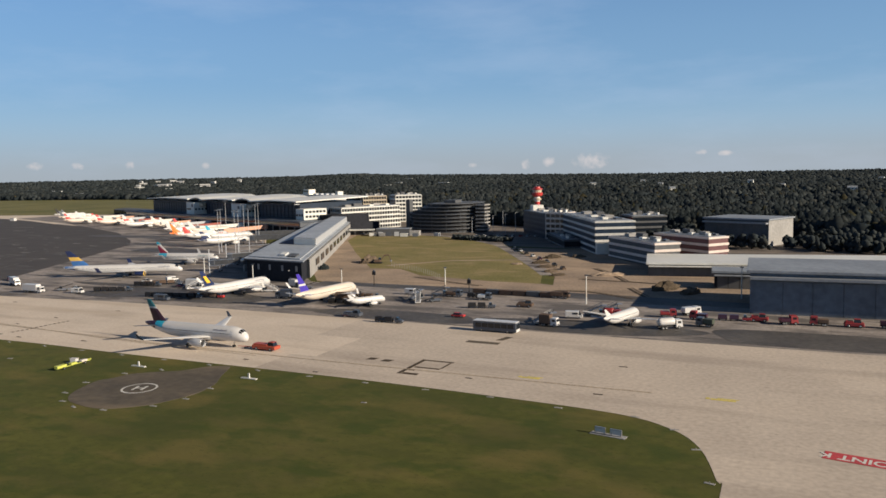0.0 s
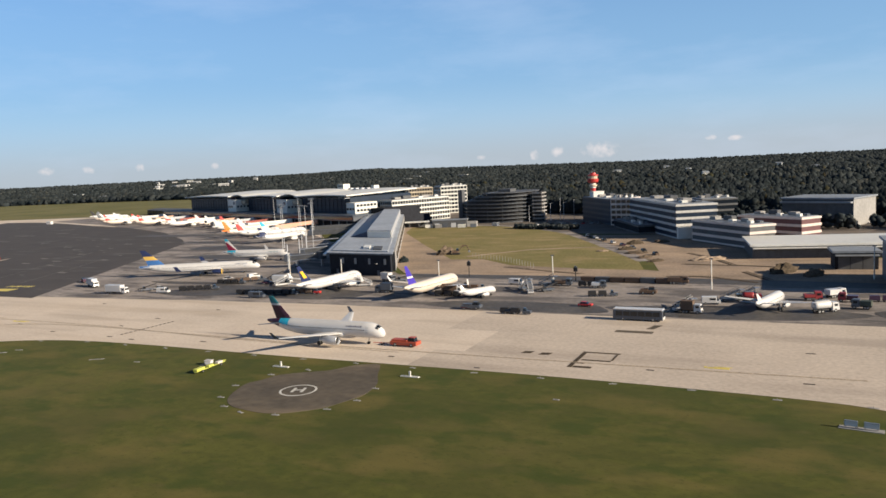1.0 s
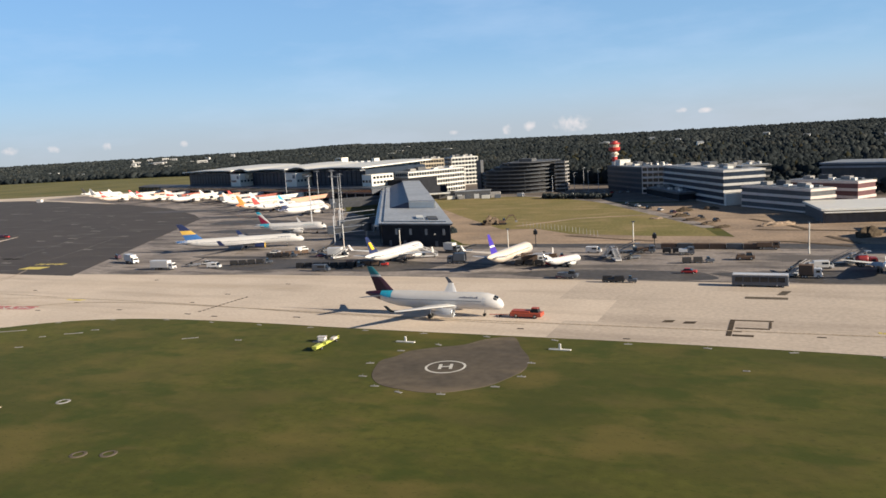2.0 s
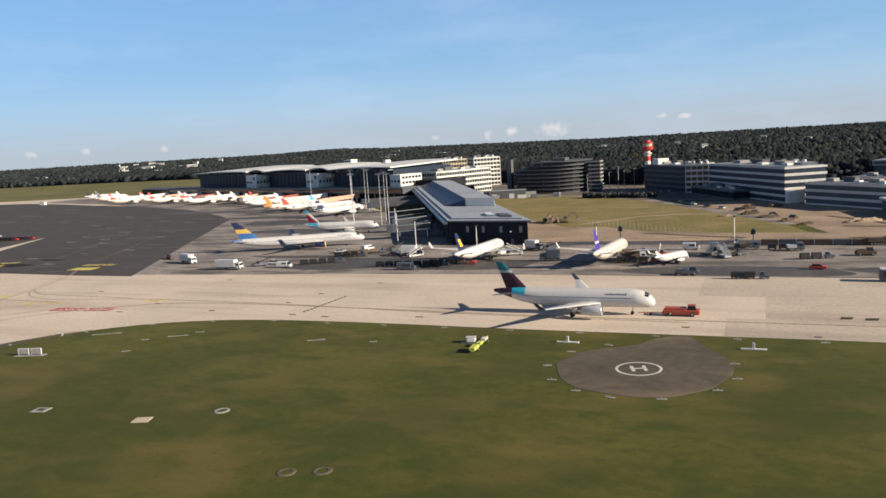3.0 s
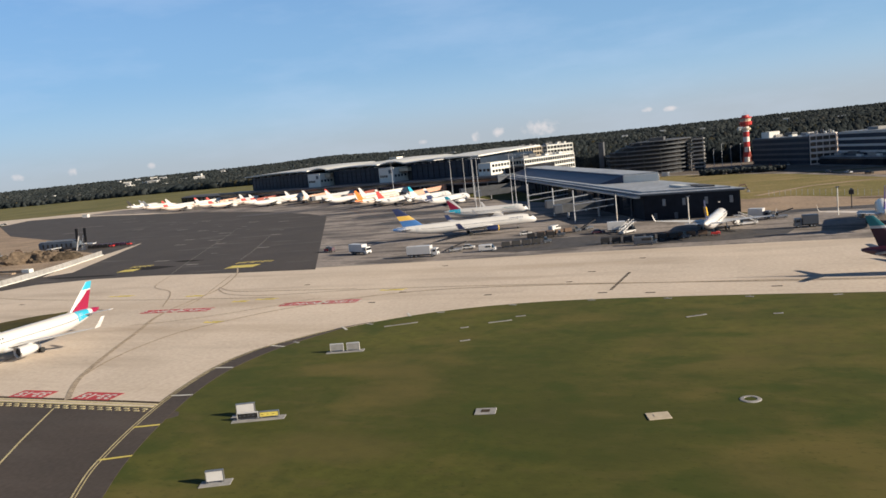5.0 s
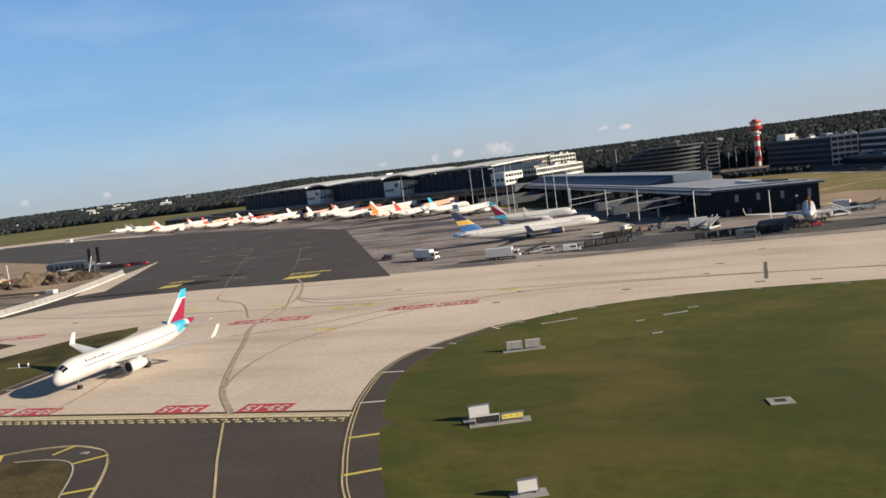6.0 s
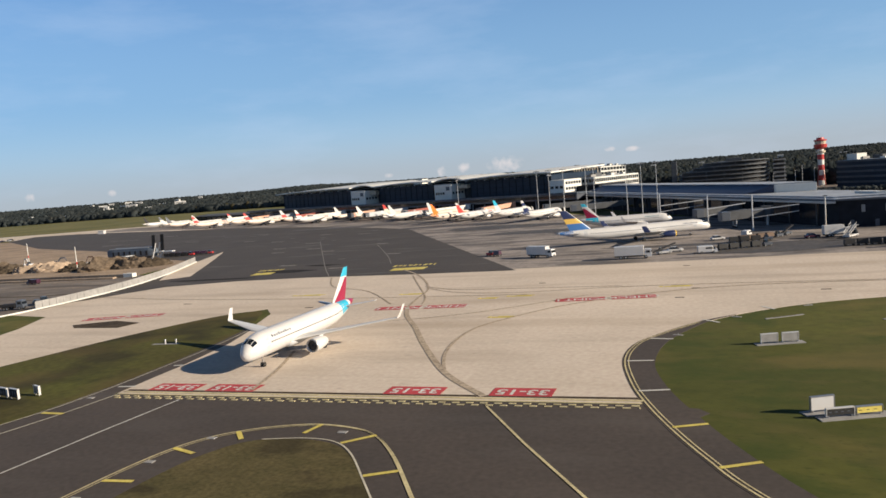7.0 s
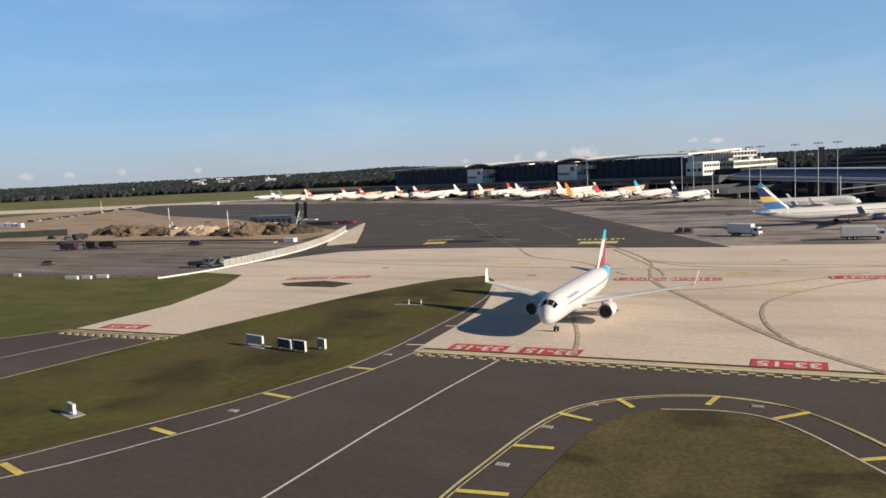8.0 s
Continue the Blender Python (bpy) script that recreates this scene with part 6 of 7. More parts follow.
def bus(x, y, turn, label, paint=WHITE, skirt=SLATE, L=13.5):
    ob = thing("apron_bus", (x, y, 0.06), turn, label, "bus")
    part("body", boxes((-L / 2, L / 2, -1.5, 1.5, 0.35, 3.0), bevel=0.16), skirt, ob)
    part("roof", boxes((-L / 2 + 0.1, L / 2 - 0.1, -1.45, 1.45, 2.98, 3.25), bevel=0.08), paint, ob)
    for i in range(6):
        x0 = -L / 2 + 0.7 + i * (L - 1.4) / 6
        part("side_window", boxes((x0 + 0.1, x0 + (L - 1.4) / 6 - 0.1, -1.53, 1.53, 1.35, 2.6)), GLASS, ob)
    part("windscreen", boxes((L / 2 - 0.02, L / 2 + 0.04, -1.3, 1.3, 1.2, 2.75)), GLASS, ob)
    part("front_panel", boxes((L / 2 - 0.02, L / 2 + 0.05, -1.4, 1.4, 0.4, 1.15)), paint, ob)
    wheels(ob, [(sx * L * 0.3, sy * 1.32) for sx in (-1, 1) for sy in (-1, 1)], 0.48, 0.34)
    return ob


def tractor(x, y, turn, label, paint=RED, L=7.6, name="pushback_tractor"):
    ob = thing(name, (x, y, 0.06), turn, label, "tractor", "apron tractors")
    part("body", boxes((-L / 2, L / 2, -1.35, 1.35, 0.4, 1.35), bevel=0.12), paint, ob)
    part("engine_cover", boxes((-L / 2 + 0.3, L / 2 - 2.8, -1.05, 1.05, 1.34, 1.75), bevel=0.08), paint, ob)
    part("cab", taper(L / 2 - 2.6, L / 2 - 0.7, 1.7, 1.5, 1.34, 2.3, (0.15, 0.25)), GLASS, ob)
    part("cab_roof", boxes((L / 2 - 2.5, L / 2 - 0.9, -0.8, 0.8, 2.29, 2.38)), paint, ob)
    part("bumper", boxes((-L / 2 - 0.15, -L / 2, -1.2, 1.2, 0.5, 0.9)), BLACK, ob)
    wheels(ob, [(sx * L * 0.3, sy * 1.15) for sx in (-1, 1) for sy in (-1, 1)], 0.55, 0.4)
    return ob


def cart_train(x, y, turn, n, label, cover=STEEL, tug=RED):
    ob = thing("baggage_train", (x, y, 0.06), turn, label, "baggage carts", "baggage trains")
    part("tug", boxes((0.3, 2.9, -0.7, 0.7, 0.35, 1.1), bevel=0.08), tug, ob)
    part("tug_cab", taper(0.6, 1.7, 1.3, 1.1, 1.1, 1.9, (0.1, 0.3)), GLASS, ob)
    wheels(ob, [(0.8, -0.6), (0.8, 0.6), (2.4, -0.6), (2.4, 0.6)], 0.3, 0.2)
    for i in range(n):
        x0 = -3.3 * (i + 1)
        cart = part("cart", boxes((x0, x0 + 2.7, -0.75, 0.75, 0.45, 0.62)), BLACK, ob)
        part("cover", taper(x0, x0 + 2.7, 1.45, 1.1, 0.62, 1.85, (0.1, 0.1)), cover, cart)
        part("drawbar", boxes((x0 + 2.7, x0 + 3.3, -0.05, 0.05, 0.45, 0.53)), BLACK, cart)
        for wx in (x0 + 0.4, x0 + 2.3):
            for wy in (-0.6, 0.6):
                part("wheel", wheel(bmesh.new(), wx, wy, 0.22, 0.16), RUBBER, cart)
    return ob


def stairs_truck(x, y, turn, label, paint=WHITE):
    ob = thing("boarding_stairs", (x, y, 0.06), turn, label, "boarding stairs", "boarding stairs")
    part("chassis", boxes((-3.2, 3.2, -1.0, 1.0, 0.4, 0.9), bevel=0.06), paint, ob)
    part("cab", taper(1.4, 3.1, 1.9, 1.6, 0.9, 2.1, (0, 0.4)), GLASS, ob)
    for i in range(12):
        part("tread", boxes((-3.2 + 0.45 * i, -2.7 + 0.45 * i, -0.75, 0.75, 0.85 + 0.2 * i, 0.98 + 0.2 * i)), STEEL, ob)
    for sy in (-0.8, 0.8):
        bm = bmesh.new()
        rod(bm, (-3.2, sy, 1.8), (2.4, sy, 4.3), 0.06), rod(bm, (-3.2, sy, 0.9), (2.4, sy, 3.4), 0.09)
        for i in range(5):
            rod(bm, (-3.0 + 1.25 * i, sy, 0.95 + 0.55 * i), (-3.0 + 1.25 * i, sy, 1.9 + 0.55 * i), 0.04)
        part("railing", bm, paint, ob)
    part("platform", boxes((2.2, 3.8, -0.85, 0.85, 3.25, 3.4)), STEEL, ob)
    part("support", boxes((2.3, 2.5, -0.7, 0.7, 0.9, 3.3)), STEEL, ob)
    wheels(ob, [(sx * 2.1, sy * 0.9) for sx in (-1, 1) for sy in (-1, 1)], 0.38, 0.26)
    return ob


def loader(x, y, turn, label, paint=STEEL):
    ob = thing("belt_loader", (x, y, 0.06), turn, label, "belt loader", "belt loaders")
    part("chassis", boxes((-2.2, 2.2, -0.8, 0.8, 0.35, 0.95), bevel=0.06), paint, ob)
    part("belt", loft(bmesh.new(), [[(-3.6, y0, 0.7), (-3.6, y0, 0.95), (3.8, y0, 3.0), (3.8, y0, 2.75)] for y0 in (-0.45, 0.45)]), BLACK, ob)
    part("cab", taper(-1.6, -0.6, 0.7, 0.6, 0.95, 1.9, (0.1, 0.2)), GLASS, ob)
    wheels(ob, [(sx * 1.4, sy * 0.75) for sx in (-1, 1) for sy in (-1, 1)], 0.34, 0.24)
    return ob


# towing tractor and bar
tractor(-121.8, 166.4, 0, "dull red low pushback tractor in front of an airliner", TUG_RED)
bar = thing("tow_bar", (-125.8, 166.1, 0.06), 0, "long red tow bar between tractor and nose gear", "tow bar")
part("bar", rod(bmesh.new(), (-5.2, 0, 0.42), (0.1, 0, 0.62), 0.09), RED, bar)
part("axle", rod(bmesh.new(), (-2.5, -0.5, 0.3), (-2.5, 0.5, 0.3), 0.06), BLACK, bar)
for yy in (-0.5, 0.5):
    part("wheel", wheel(bmesh.new(), -2.5, yy, 0.24, 0.14), RUBBER, bar)

truck(-311.5, 229.8, -22, "white box truck with grey skirt on the apron", WHITE, WHITE, 9.5)
truck(-282, 217, 3, "white box truck parked beside a belt loader", WHITE, WHITE, 10.5)
loader(-274, 225, 35, "grey belt loader with raised belt")
van(-262, 222, 8, "white apron van with grey windows", h=2.2)
van(-213, 219.5, 4, "dark van with a white front", SLATE, L=6.4, h=2.4)
car(-271, 229, 12, "small white apron car", WHITE)
car(-259, 256, 20, "small white apron car", WHITE)
van(-250, 262, 70, "white service van near the pier", WHITE, h=2.2)
bus(-72.6, 209.2, -1, "long apron bus with pale roof and dark flanks")
car(-126, 214.5, 5, "dark red estate car on the apron", DWINE)
tractor(-125, 215.0, 3, "dark low aircraft tractor on the apron", SLATE, 6.2)
car(-110.5, 210.5, 5, "dark car on the apron", BLACK)
cart_train(-107, 210.5, 2, 2, "dark baggage carts behind a small tug", BLACK, SLATE)
car(-92, 225.5, 0, "small bright red car on the apron", RED)
cart_train(-330, 240, 150, 1, "dark baggage cart behind a red tug on the stand", DWINE, RED)
cart_train(-247, 233, 24, 4, "dark baggage carts beside an airliner", BLACK, SLATE)
cart_train(-204, 228, 8, 7, "row of dark baggage carts beside an airliner", BLACK, SLATE)
cart_train(-196, 231, 6, 4, "dark baggage carts beside an airliner", RAIL_BROWN, RED)
cart_train(-242, 256, 35, 4, "brown baggage carts behind a small dark tug", RAIL_BROWN, SLATE)
loader(-238, 262, 60, "dark belt loader near the pier", SLATE)
cart_train(-246, 248, 12, 3, "dark baggage carts by the stand", BLACK, SLATE)
truck(-225, 250, 10, "white catering truck under the pier", WHITE, WHITE, 8)
car(-232, 249, 15, "small dark red car under the pier", DWINE)
stairs_truck(-222, 246, 60, "white boarding stairs under the pier")
truck(-182, 262, -20, "white service truck beside the pier", WHITE, SLATE, 7)
loader(-176, 262, 10, "grey belt loader beside the pier")
stairs_truck(-186, 250, 200, "white boarding stairs at an airliner's door")
truck(-143, 239, 15, "dark brown catering truck beside an airliner", RAIL_BROWN, WHITE, 7.5)
loader(-139.5, 243, 120, "grey belt loader beside an airliner")
cart_train(-138, 236, 3, 3, "dark baggage carts beside an airliner", BLACK, RED)
cart_train(-137, 249, 5, 3, "brown baggage carts behind a red tug", RAIL_BROWN, RED)
truck(-170, 238, 185, "dark service truck on the stand", SLATE, SLATE, 6.5)
stairs_truck(-121, 252, 75, "dark boarding stairs with long railings", SLATE)
stairs_truck(-117, 246, 115, "white boarding stairs with long railings")
loader(-112, 250, 45, "dark belt loader with raised belt", SLATE)
stairs_truck(-116, 262, 10, "dark boarding stairs near a lamp post", SLATE)
truck(-110, 262, 4, "small dark service truck with a pale cab", RAIL_BROWN, SLATE, 6, 2.0)
van(-128, 262, 0, "white van behind the stands", WHITE)
truck(-96.5, 259, 8, "grey lift truck beside dark crates", GREY_PAINT, SLATE, 5.0, 2.0)
cart_train(-98, 262, 0, 2, "dark baggage carts behind a tug", BLACK, SLATE)
cart_train(-89.5, 244, 15, 2, "dark flat carts behind a tug", BLACK, SLATE)
tractor(-78, 250, 4, "dark brown aircraft tractor on the stand", RAIL_BROWN, 5.4)
truck(-72, 271, 2, "brown box truck on the service road", RAIL_BROWN, RAIL_BROWN, 7.0, 2.4)
for i in range(6):
    ob = thing("container", (-104 + 5.4 * i, 272.3 - 0.15 * i, 0.06), -1, "dark freight container in a row behind the stands", "container", "freight containers")
    part("box", boxes((-2.5, 2.5, -1.1, 1.1, 0.1, 1.9), bevel=0.05), WALL_DG if i % 3 == 1 else RAIL_BROWN, ob)
    part("door", boxes((2.5, 2.56, -1.0, 1.0, 0.2, 1.8)), BLACK, ob)
stairs_truck(-63, 224.5, 30, "white boarding stairs beside the bus")
truck(-60.5, 221.5, -5, "brown service truck beside the bus", RAIL_BROWN, WHITE, 5.8)
loader(-64.5, 229, 60, "dark belt loader beside the bus", BLACK)
van(-57, 236, 10, "small pale van with a trailer", WHITE)
stairs_truck(-52, 242, 20, "dark covered boarding stairs", SLATE)
stairs_truck(-48, 246, 25, "dark covered boarding stairs", SLATE)
truck(-46, 240, 6, "dull red tank truck by an airliner", DULL_RED, DULL_RED, 5.6, tank=True)
truck(-27, 229.5, 38, "white tank truck with a rounded tank", WHITE, WHITE, 7.5, tank=True)
truck(-18, 236, 170, "dark green service truck on the stand", HOARD, SLATE, 5.0, 2.4)
truck(-30, 247, 12, "red service truck on the stand", DULL_RED, DULL_RED, 5, 1.9)
truck(-21, 246, 175, "dark red truck with crates on the stand", DWINE, DULL_RED, 5.2, 2.0)
truck(-24, 253, 40, "white lift truck with raised arm", WHITE, WHITE, 6.0, 2.6)
cart_train(-9, 248, 4, 2, "dark carts behind a dull red tractor", DWINE, DULL_RED)
tractor(-4, 249, 0, "dull red low aircraft tractor", DULL_RED, 5)
truck(4, 247, 20, "red and dark service truck by the hangar", DWINE, DULL_RED, 5, 2.0)
truck(12, 248, 182, "dark red truck by the hangar", RAIL_BROWN, DULL_RED, 5, 2.0)
tractor(21, 249, 2, "red aircraft tractor by the hangar", DULL_RED, 5)
truck(30, 250, 0, "dark red truck by the hangar", DWINE, DWINE, 5, 2.0)
for x, y, h in ((-154, 278, 6.5), (-109, 273.5, 5.5)):
    ob = thing("signal_post", (x, y, 0.0), 0, "dark post with a dark signal box behind the stands", "signal post", "signal posts")
    part("pole", rod(bmesh.new(), (0, 0, 0), (0, 0, h - 1.6), 0.16), BLACK, ob)
    part("box", boxes((-0.75, 0.75, -0.3, 0.3, h - 2.0, h - 0.5), bevel=0.06), BLACK, ob)
    part("cap", boxes((-0.4, 0.4, -0.25, 0.25, h - 0.5, h)), SLATE, ob)
# cars on the far side road by the field
for i, p in enumerate((SLATE, GREY_PAINT, BLACK, WHITE, DWINE, SLATE, BLACK, RAIL_BROWN)):
    car(-148 + 8.5 * i * 0.9, 432 - 13.0 * i * 0.9, -57, "parked car beside the field", p, "parked cars by the field")
for i, p in enumerate((GREY_PAINT, WHITE, BLACK, WHITE, SLATE, WHITE, RED, GREY_PAINT, WHITE)):
    car(-205 + 5.2 * i, 508 + 1.1 * i, 90, "parked car near the car park", p, "parked cars at the car park")


# low service buildings before the hotel
shed = building("shelter_roof", (-300, 505, 0.0), 25, "open shelter with a long white flat roof")
part("roof", boxes((-11, 11, -4, 4, 3.6, 4.3), bevel=0.1), ROOF_W, shed)
part("back_wall", boxes((-10.5, 10.5, 3.2, 3.5, 0, 3.6)), WALL_DG, shed)
for sx in (-10, -3.4, 3.4, 10):
    part("post", rod(bmesh.new(), (sx, -3.4, 0), (sx, -3.4, 3.6), 0.14), STEEL, shed)
kiosk = building("service_building", (-268, 506, 0.0), 18, "low grey service building with dark doors")
part("wall", boxes((-15, 10, -4.5, 4.5, 0, 5.2)), WALL_DG, kiosk)
part("annex", boxes((10, 17, -4.0, 4.0, 0, 3.6)), WALL_G, kiosk)
part("roof", boxes((-15.4, 10.4, -4.9, 4.9, 5.2, 5.6)), ROOF_G, kiosk)
for i in range(4):
    part("door", boxes((-13.5 + 6 * i, -10 + 6 * i, -4.62, -4.5, 0.05, 3.2)), SLATE if i % 2 else GREY_PAINT, kiosk)
for x, y, tn, w, p in ((-284, 498, 20, 3.0, WALL_W), (-276, 497, 15, 2.2, WALL_G), (-258, 498, 10, 2.8, WALL_W), (-250, 500, 30, 2.0, SLATE), (-236, 508, -20, 2.4, GREY_PAINT)):
    ob = thing("container", (x, y, 0.06), tn, "small pale storage container by the service building", "container", "storage containers")
    part("box", boxes((-w, w, -1.1, 1.1, 0.1, 2.5), bevel=0.05), p, ob)
    part("door", boxes((w, w + 0.06, -0.9, 0.9, 0.2, 2.3)), SLATE, ob)


# ---- jet bridges at the terminal and the pier ----
def jet_bridge(x, y, turn, L, label, cladding=GREY_PAINT):
    ob = thing("jet_bridge", (x, y, 0.06), turn, label, "jet bridge", "jet bridges")
    part("rotunda", loft(bmesh.new(), [[(2.2 * math.cos(6.28318 * k / 12), 2.2 * math.sin(6.28318 * k / 12), z) for k in range(12)] for z in (3.6, 7.2)]), cladding, ob)
    part("column", rod(bmesh.new(), (0, 0, 0), (0, 0, 3.6), 0.6), STEEL, ob)
    part("tunnel", loft(bmesh.new(), [[(xx, -1.5, z - 1.4), (xx, 1.5, z - 1.4), (xx, 1.5, z + 1.4), (xx, -1.5, z + 1.4)] for xx, z in ((2, 5.4), (L * 0.55, 5.0))]), cladding, ob)
    part("tunnel", loft(bmesh.new(), [[(xx, -1.75, z - 1.6), (xx, 1.75, z - 1.6), (xx, 1.75, z + 1.6), (xx, -1.75, z + 1.6)] for xx, z in ((L * 0.5, 5.0), (L, 4.6))]), cladding, ob)
    part("cab", boxes((L - 0.5, L + 2.8, -2.1, 2.1, 2.9, 6.3), bevel=0.15), SLATE, ob)
    bm = bmesh.new()
    rod(bm, (L * 0.82, -1.4, 0.9), (L * 0.82, -1.4, 3.6), 0.25), rod(bm, (L * 0.82, 1.4, 0.9), (L * 0.82, 1.4, 3.6), 0.25)
    box(bm, L * 0.82 - 0.3, L * 0.82 + 0.3, -1.6, 1.6, 0.7, 1.0)
    leg = part("drive_leg", bm, STEEL, ob)
    for sy in (-1.2, 1.2):
        part("wheel", wheel(bmesh.new(), L * 0.82, sy, 0.5, 0.35), RUBBER, leg)


for i, (sx, ln) in enumerate(((-30, 22), (8, 24), (40, 24), (75, 26), (110, 30), (150, 30), (182, 34), (212, 34), (245, 36), (285, 40))):
    p = Vector((-643.5, 633.4)) + U * sx + V * 22
    jet_bridge(p.x, p.y, -112.5 + (6 if i % 2 else -12), ln, "pale jet bridge reaching from the terminal gallery", (ROOF_W, SALMON, GREY_PAINT, BRICK_R)[i % 4])
for (x, y), tn, ln in (((-251, 326), 205, 15), ((-241, 301), 200, 15), ((-300, 432), 200, 34), ((-318, 470), 205, 40)):
    jet_bridge(x, y, tn, ln, "dark jet bridge at the pier's west side", WALL_DG)
# steel gantries on the pier's west side
for (x0, y0), (x1, y1), h in (((-232, 283), (-247, 283), 9.5), ((-248, 316), (-262, 312), 9.0), ((-264, 350), (-282, 345), 9.5)):
    ob = thing("gantry", (x0, y0, 0.0), 0, "thin pale steel gantry beside the pier", "gantry", "pier gantries")
    part("post", rod(bmesh.new(), (x1 - x0, y1 - y0, 0), (x1 - x0, y1 - y0, h + 3), 0.22), GREY_PAINT, ob)
    part("beam", rod(bmesh.new(), (0, 0, h - 1.2), (x1 - x0, y1 - y0, h - 2.4), 0.2), GREY_PAINT, ob)
    part("brace", rod(bmesh.new(), (0, 0, h - 3.4), (x1 - x0, y1 - y0, h - 5.0), 0.14), GREY_PAINT, ob)


# ---- things in the grass ----
def sign_board(x, y, turn, boards, label, back=WHITE, base=True):
    ob = thing("taxiway_sign", (x, y, 0.0), turn, label, "sign", "taxiway signs")
    if base:
        part("slab", boxes((boards[0][0] - 0.8, boards[-1][1] + 0.8, -0.8, 0.8, 0.0, 0.10)), WALL_G, ob)
    for x0, x1, z1, m in boards:
        b = part("board", boxes((x0, x1, -0.14, 0.14, 0.35, z1), bevel=0.03), m, ob)
        part("frame", boxes((x0 - 0.06, x1 + 0.06, -0.17, 0.17, z1 - 0.02, z1 + 0.08), (x0 - 0.06, x0, -0.17, 0.17, 0.2, z1), (x1, x1 + 0.06, -0.17, 0.17, 0.2, z1)), WHITE if m in (BLACK, WALL_G) else STEEL, b)
        n = 0 if m in (WHITE, WALL_G) else max(2, int((x1 - x0) / 0.7))
        for i in range(n):
            xx = x0 + 0.2 + (x1 - x0 - 0.3) * i / n
            part("bar", boxes((xx, xx + 0.28, -0.165, 0.165, 0.65, z1 - 0.3)), SLATE if m is BLACK else BLACK, b)
        for xx in (x0 + 0.2, x1 - 0.2):
            part("foot", boxes((xx - 0.06, xx + 0.06, -0.08, 0.08, 0.0, 0.36)), STEEL, b)
    return ob


sign_board(-251.8, 110.9, 16, [(-2.6, -0.3, 1.5, WALL_G), (0.4, 2.6, 1.5, WALL_G)], "two grey sign backs on a pale slab in the grass")
sign_board(-249.2, 79.9, 24, [(-2.3, 0.2, 1.75, WHITE)], "white sign back on a pale slab in the grass")
sign_board(-247.6, 78.3, 20, [(-2.6, 0.2, 1.05, BLACK), (0.5, 3.1, 1.0, LINE_Y)], "yellow and black taxiway sign on a slab in the grass")
sign_board(-239.4, 59.8, 24, [(-1.4, 0.5, 1.5, WHITE)], "white sign back on a pale slab in the grass")
sign_board(-368.5, 79.2, -14, [(-2.0, 1.6, 1.6, WALL_G)], "plain grey sign back on a slab in the grass")
sign_board(-362.0, 78.2, -14, [(-2.2, 0.4, 1.5, BLACK), (1.2, 3.6, 1.6, BLACK)], "dark taxiway signs with pale posts in the grass", base=False)
sign_board(-357.2, 79.6, -20, [(-1.0, 0.6, 1.5, WALL_G)], "small grey sign back in the grass", base=False)
ob = thing("light_slab", (-361.0, 113.4, 0.0), 4, "thin grey slab with two small white light posts in the grass", "light")
part("slab", boxes((-3.0, 2.8, -0.5, 0.5, 0.0, 0.08)), WALL_G, ob)
for xx in (-0.2, 2.2):
    part("post", rod(bmesh.new(), (xx, 0, 0.08), (xx, 0, 0.8), 0.14, 0.1), WHITE, ob)
    part("lamp_cap", rod(bmesh.new(), (xx, 0, 0.8), (xx, 0, 0.95), 0.2, 0.14), STEEL, ob)
sign_board(-368, 47.5, -20, [(-0.8, 0.8, 1.2, WALL_G)], "small grey sign on a slab in the grass")
sign_board(-22.5, 134.5, -8, [(-2.2, -0.4, 1.2, WHITE), (0.6, 2.6, 1.2, WHITE)], "two white signs on a slab in the grass")
for x, y, w, tn in ((-249.6, 129.9, 3.4, 28), (-235, 127, 0.8, 28), (-231.6, 117.9, 0.9, 28), (-229.3, 131.3, 2.3, 27), (-226.4, 135.4, 1.0, 20), (-193.7, 133.6, 1.9, 30), (-180.4, 134.5, 0.8, 10), (-72.5, 135.2, 0.6, 0)):
    ob = thing("drain_slab", (x, y, 0.0), tn, "narrow pale concrete drain slab in the grass", "slab", "drain slabs")
    part("slab", boxes((-w, w, -0.26, 0.26, 0.0, 0.1), bevel=0.02), WALL_G, ob)
    part("grate", boxes((-w * 0.6, w * 0.6, -0.1, 0.1, 0.1, 0.12)), WALL_DG, ob)
# crosses of pale boards
for x, y in ((-140.7, 140.6), (-107.0, 141.4)):
    ob = thing("ground_marker", (x, y, 0.0), 0, "pale T-shaped marker board lying in the grass", "marker", "marker boards")
    part("board", boxes((-2.2, 2.2, -0.35, 0.35, 0.02, 0.22), bevel=0.03), WALL_W, ob)
    part("post", boxes((-0.22, 0.22, -0.15, 0.15, 0.2, 1.3), bevel=0.03), WALL_W, ob)
# lime marker trailers
ob = thing("light_trailer", (-156.9, 134.9, 0.0), 93, "long bright yellow-green wind indicator trailer on the grass", "trailer")
part("deck", boxes((-5.2, 5.2, -0.3, 0.3, 0.35, 0.5), bevel=0.05), HIVIS, ob)
part("front_box", boxes((-5.2, -2.4, -0.6, 0.6, 0.5, 1.15), bevel=0.06), HIVIS, ob)
part("middle_box", boxes((-1.0, 0.8, -0.5, 0.5, 0.5, 1.0), bevel=0.06), HIVIS, ob)
part("rear_box", boxes((2.2, 4.0, -0.5, 0.5, 0.5, 1.0), bevel=0.06), CREAM, ob)
part("tail_rod", rod(bmesh.new(), (4.0, 0, 0.7), (5.6, 0, 0.7), 0.08), HIVIS, ob)
wheels(ob, [(sx, sy) for sx in (-3.4, 3.0) for sy in (-0.7, 0.7)], 0.32, 0.2)
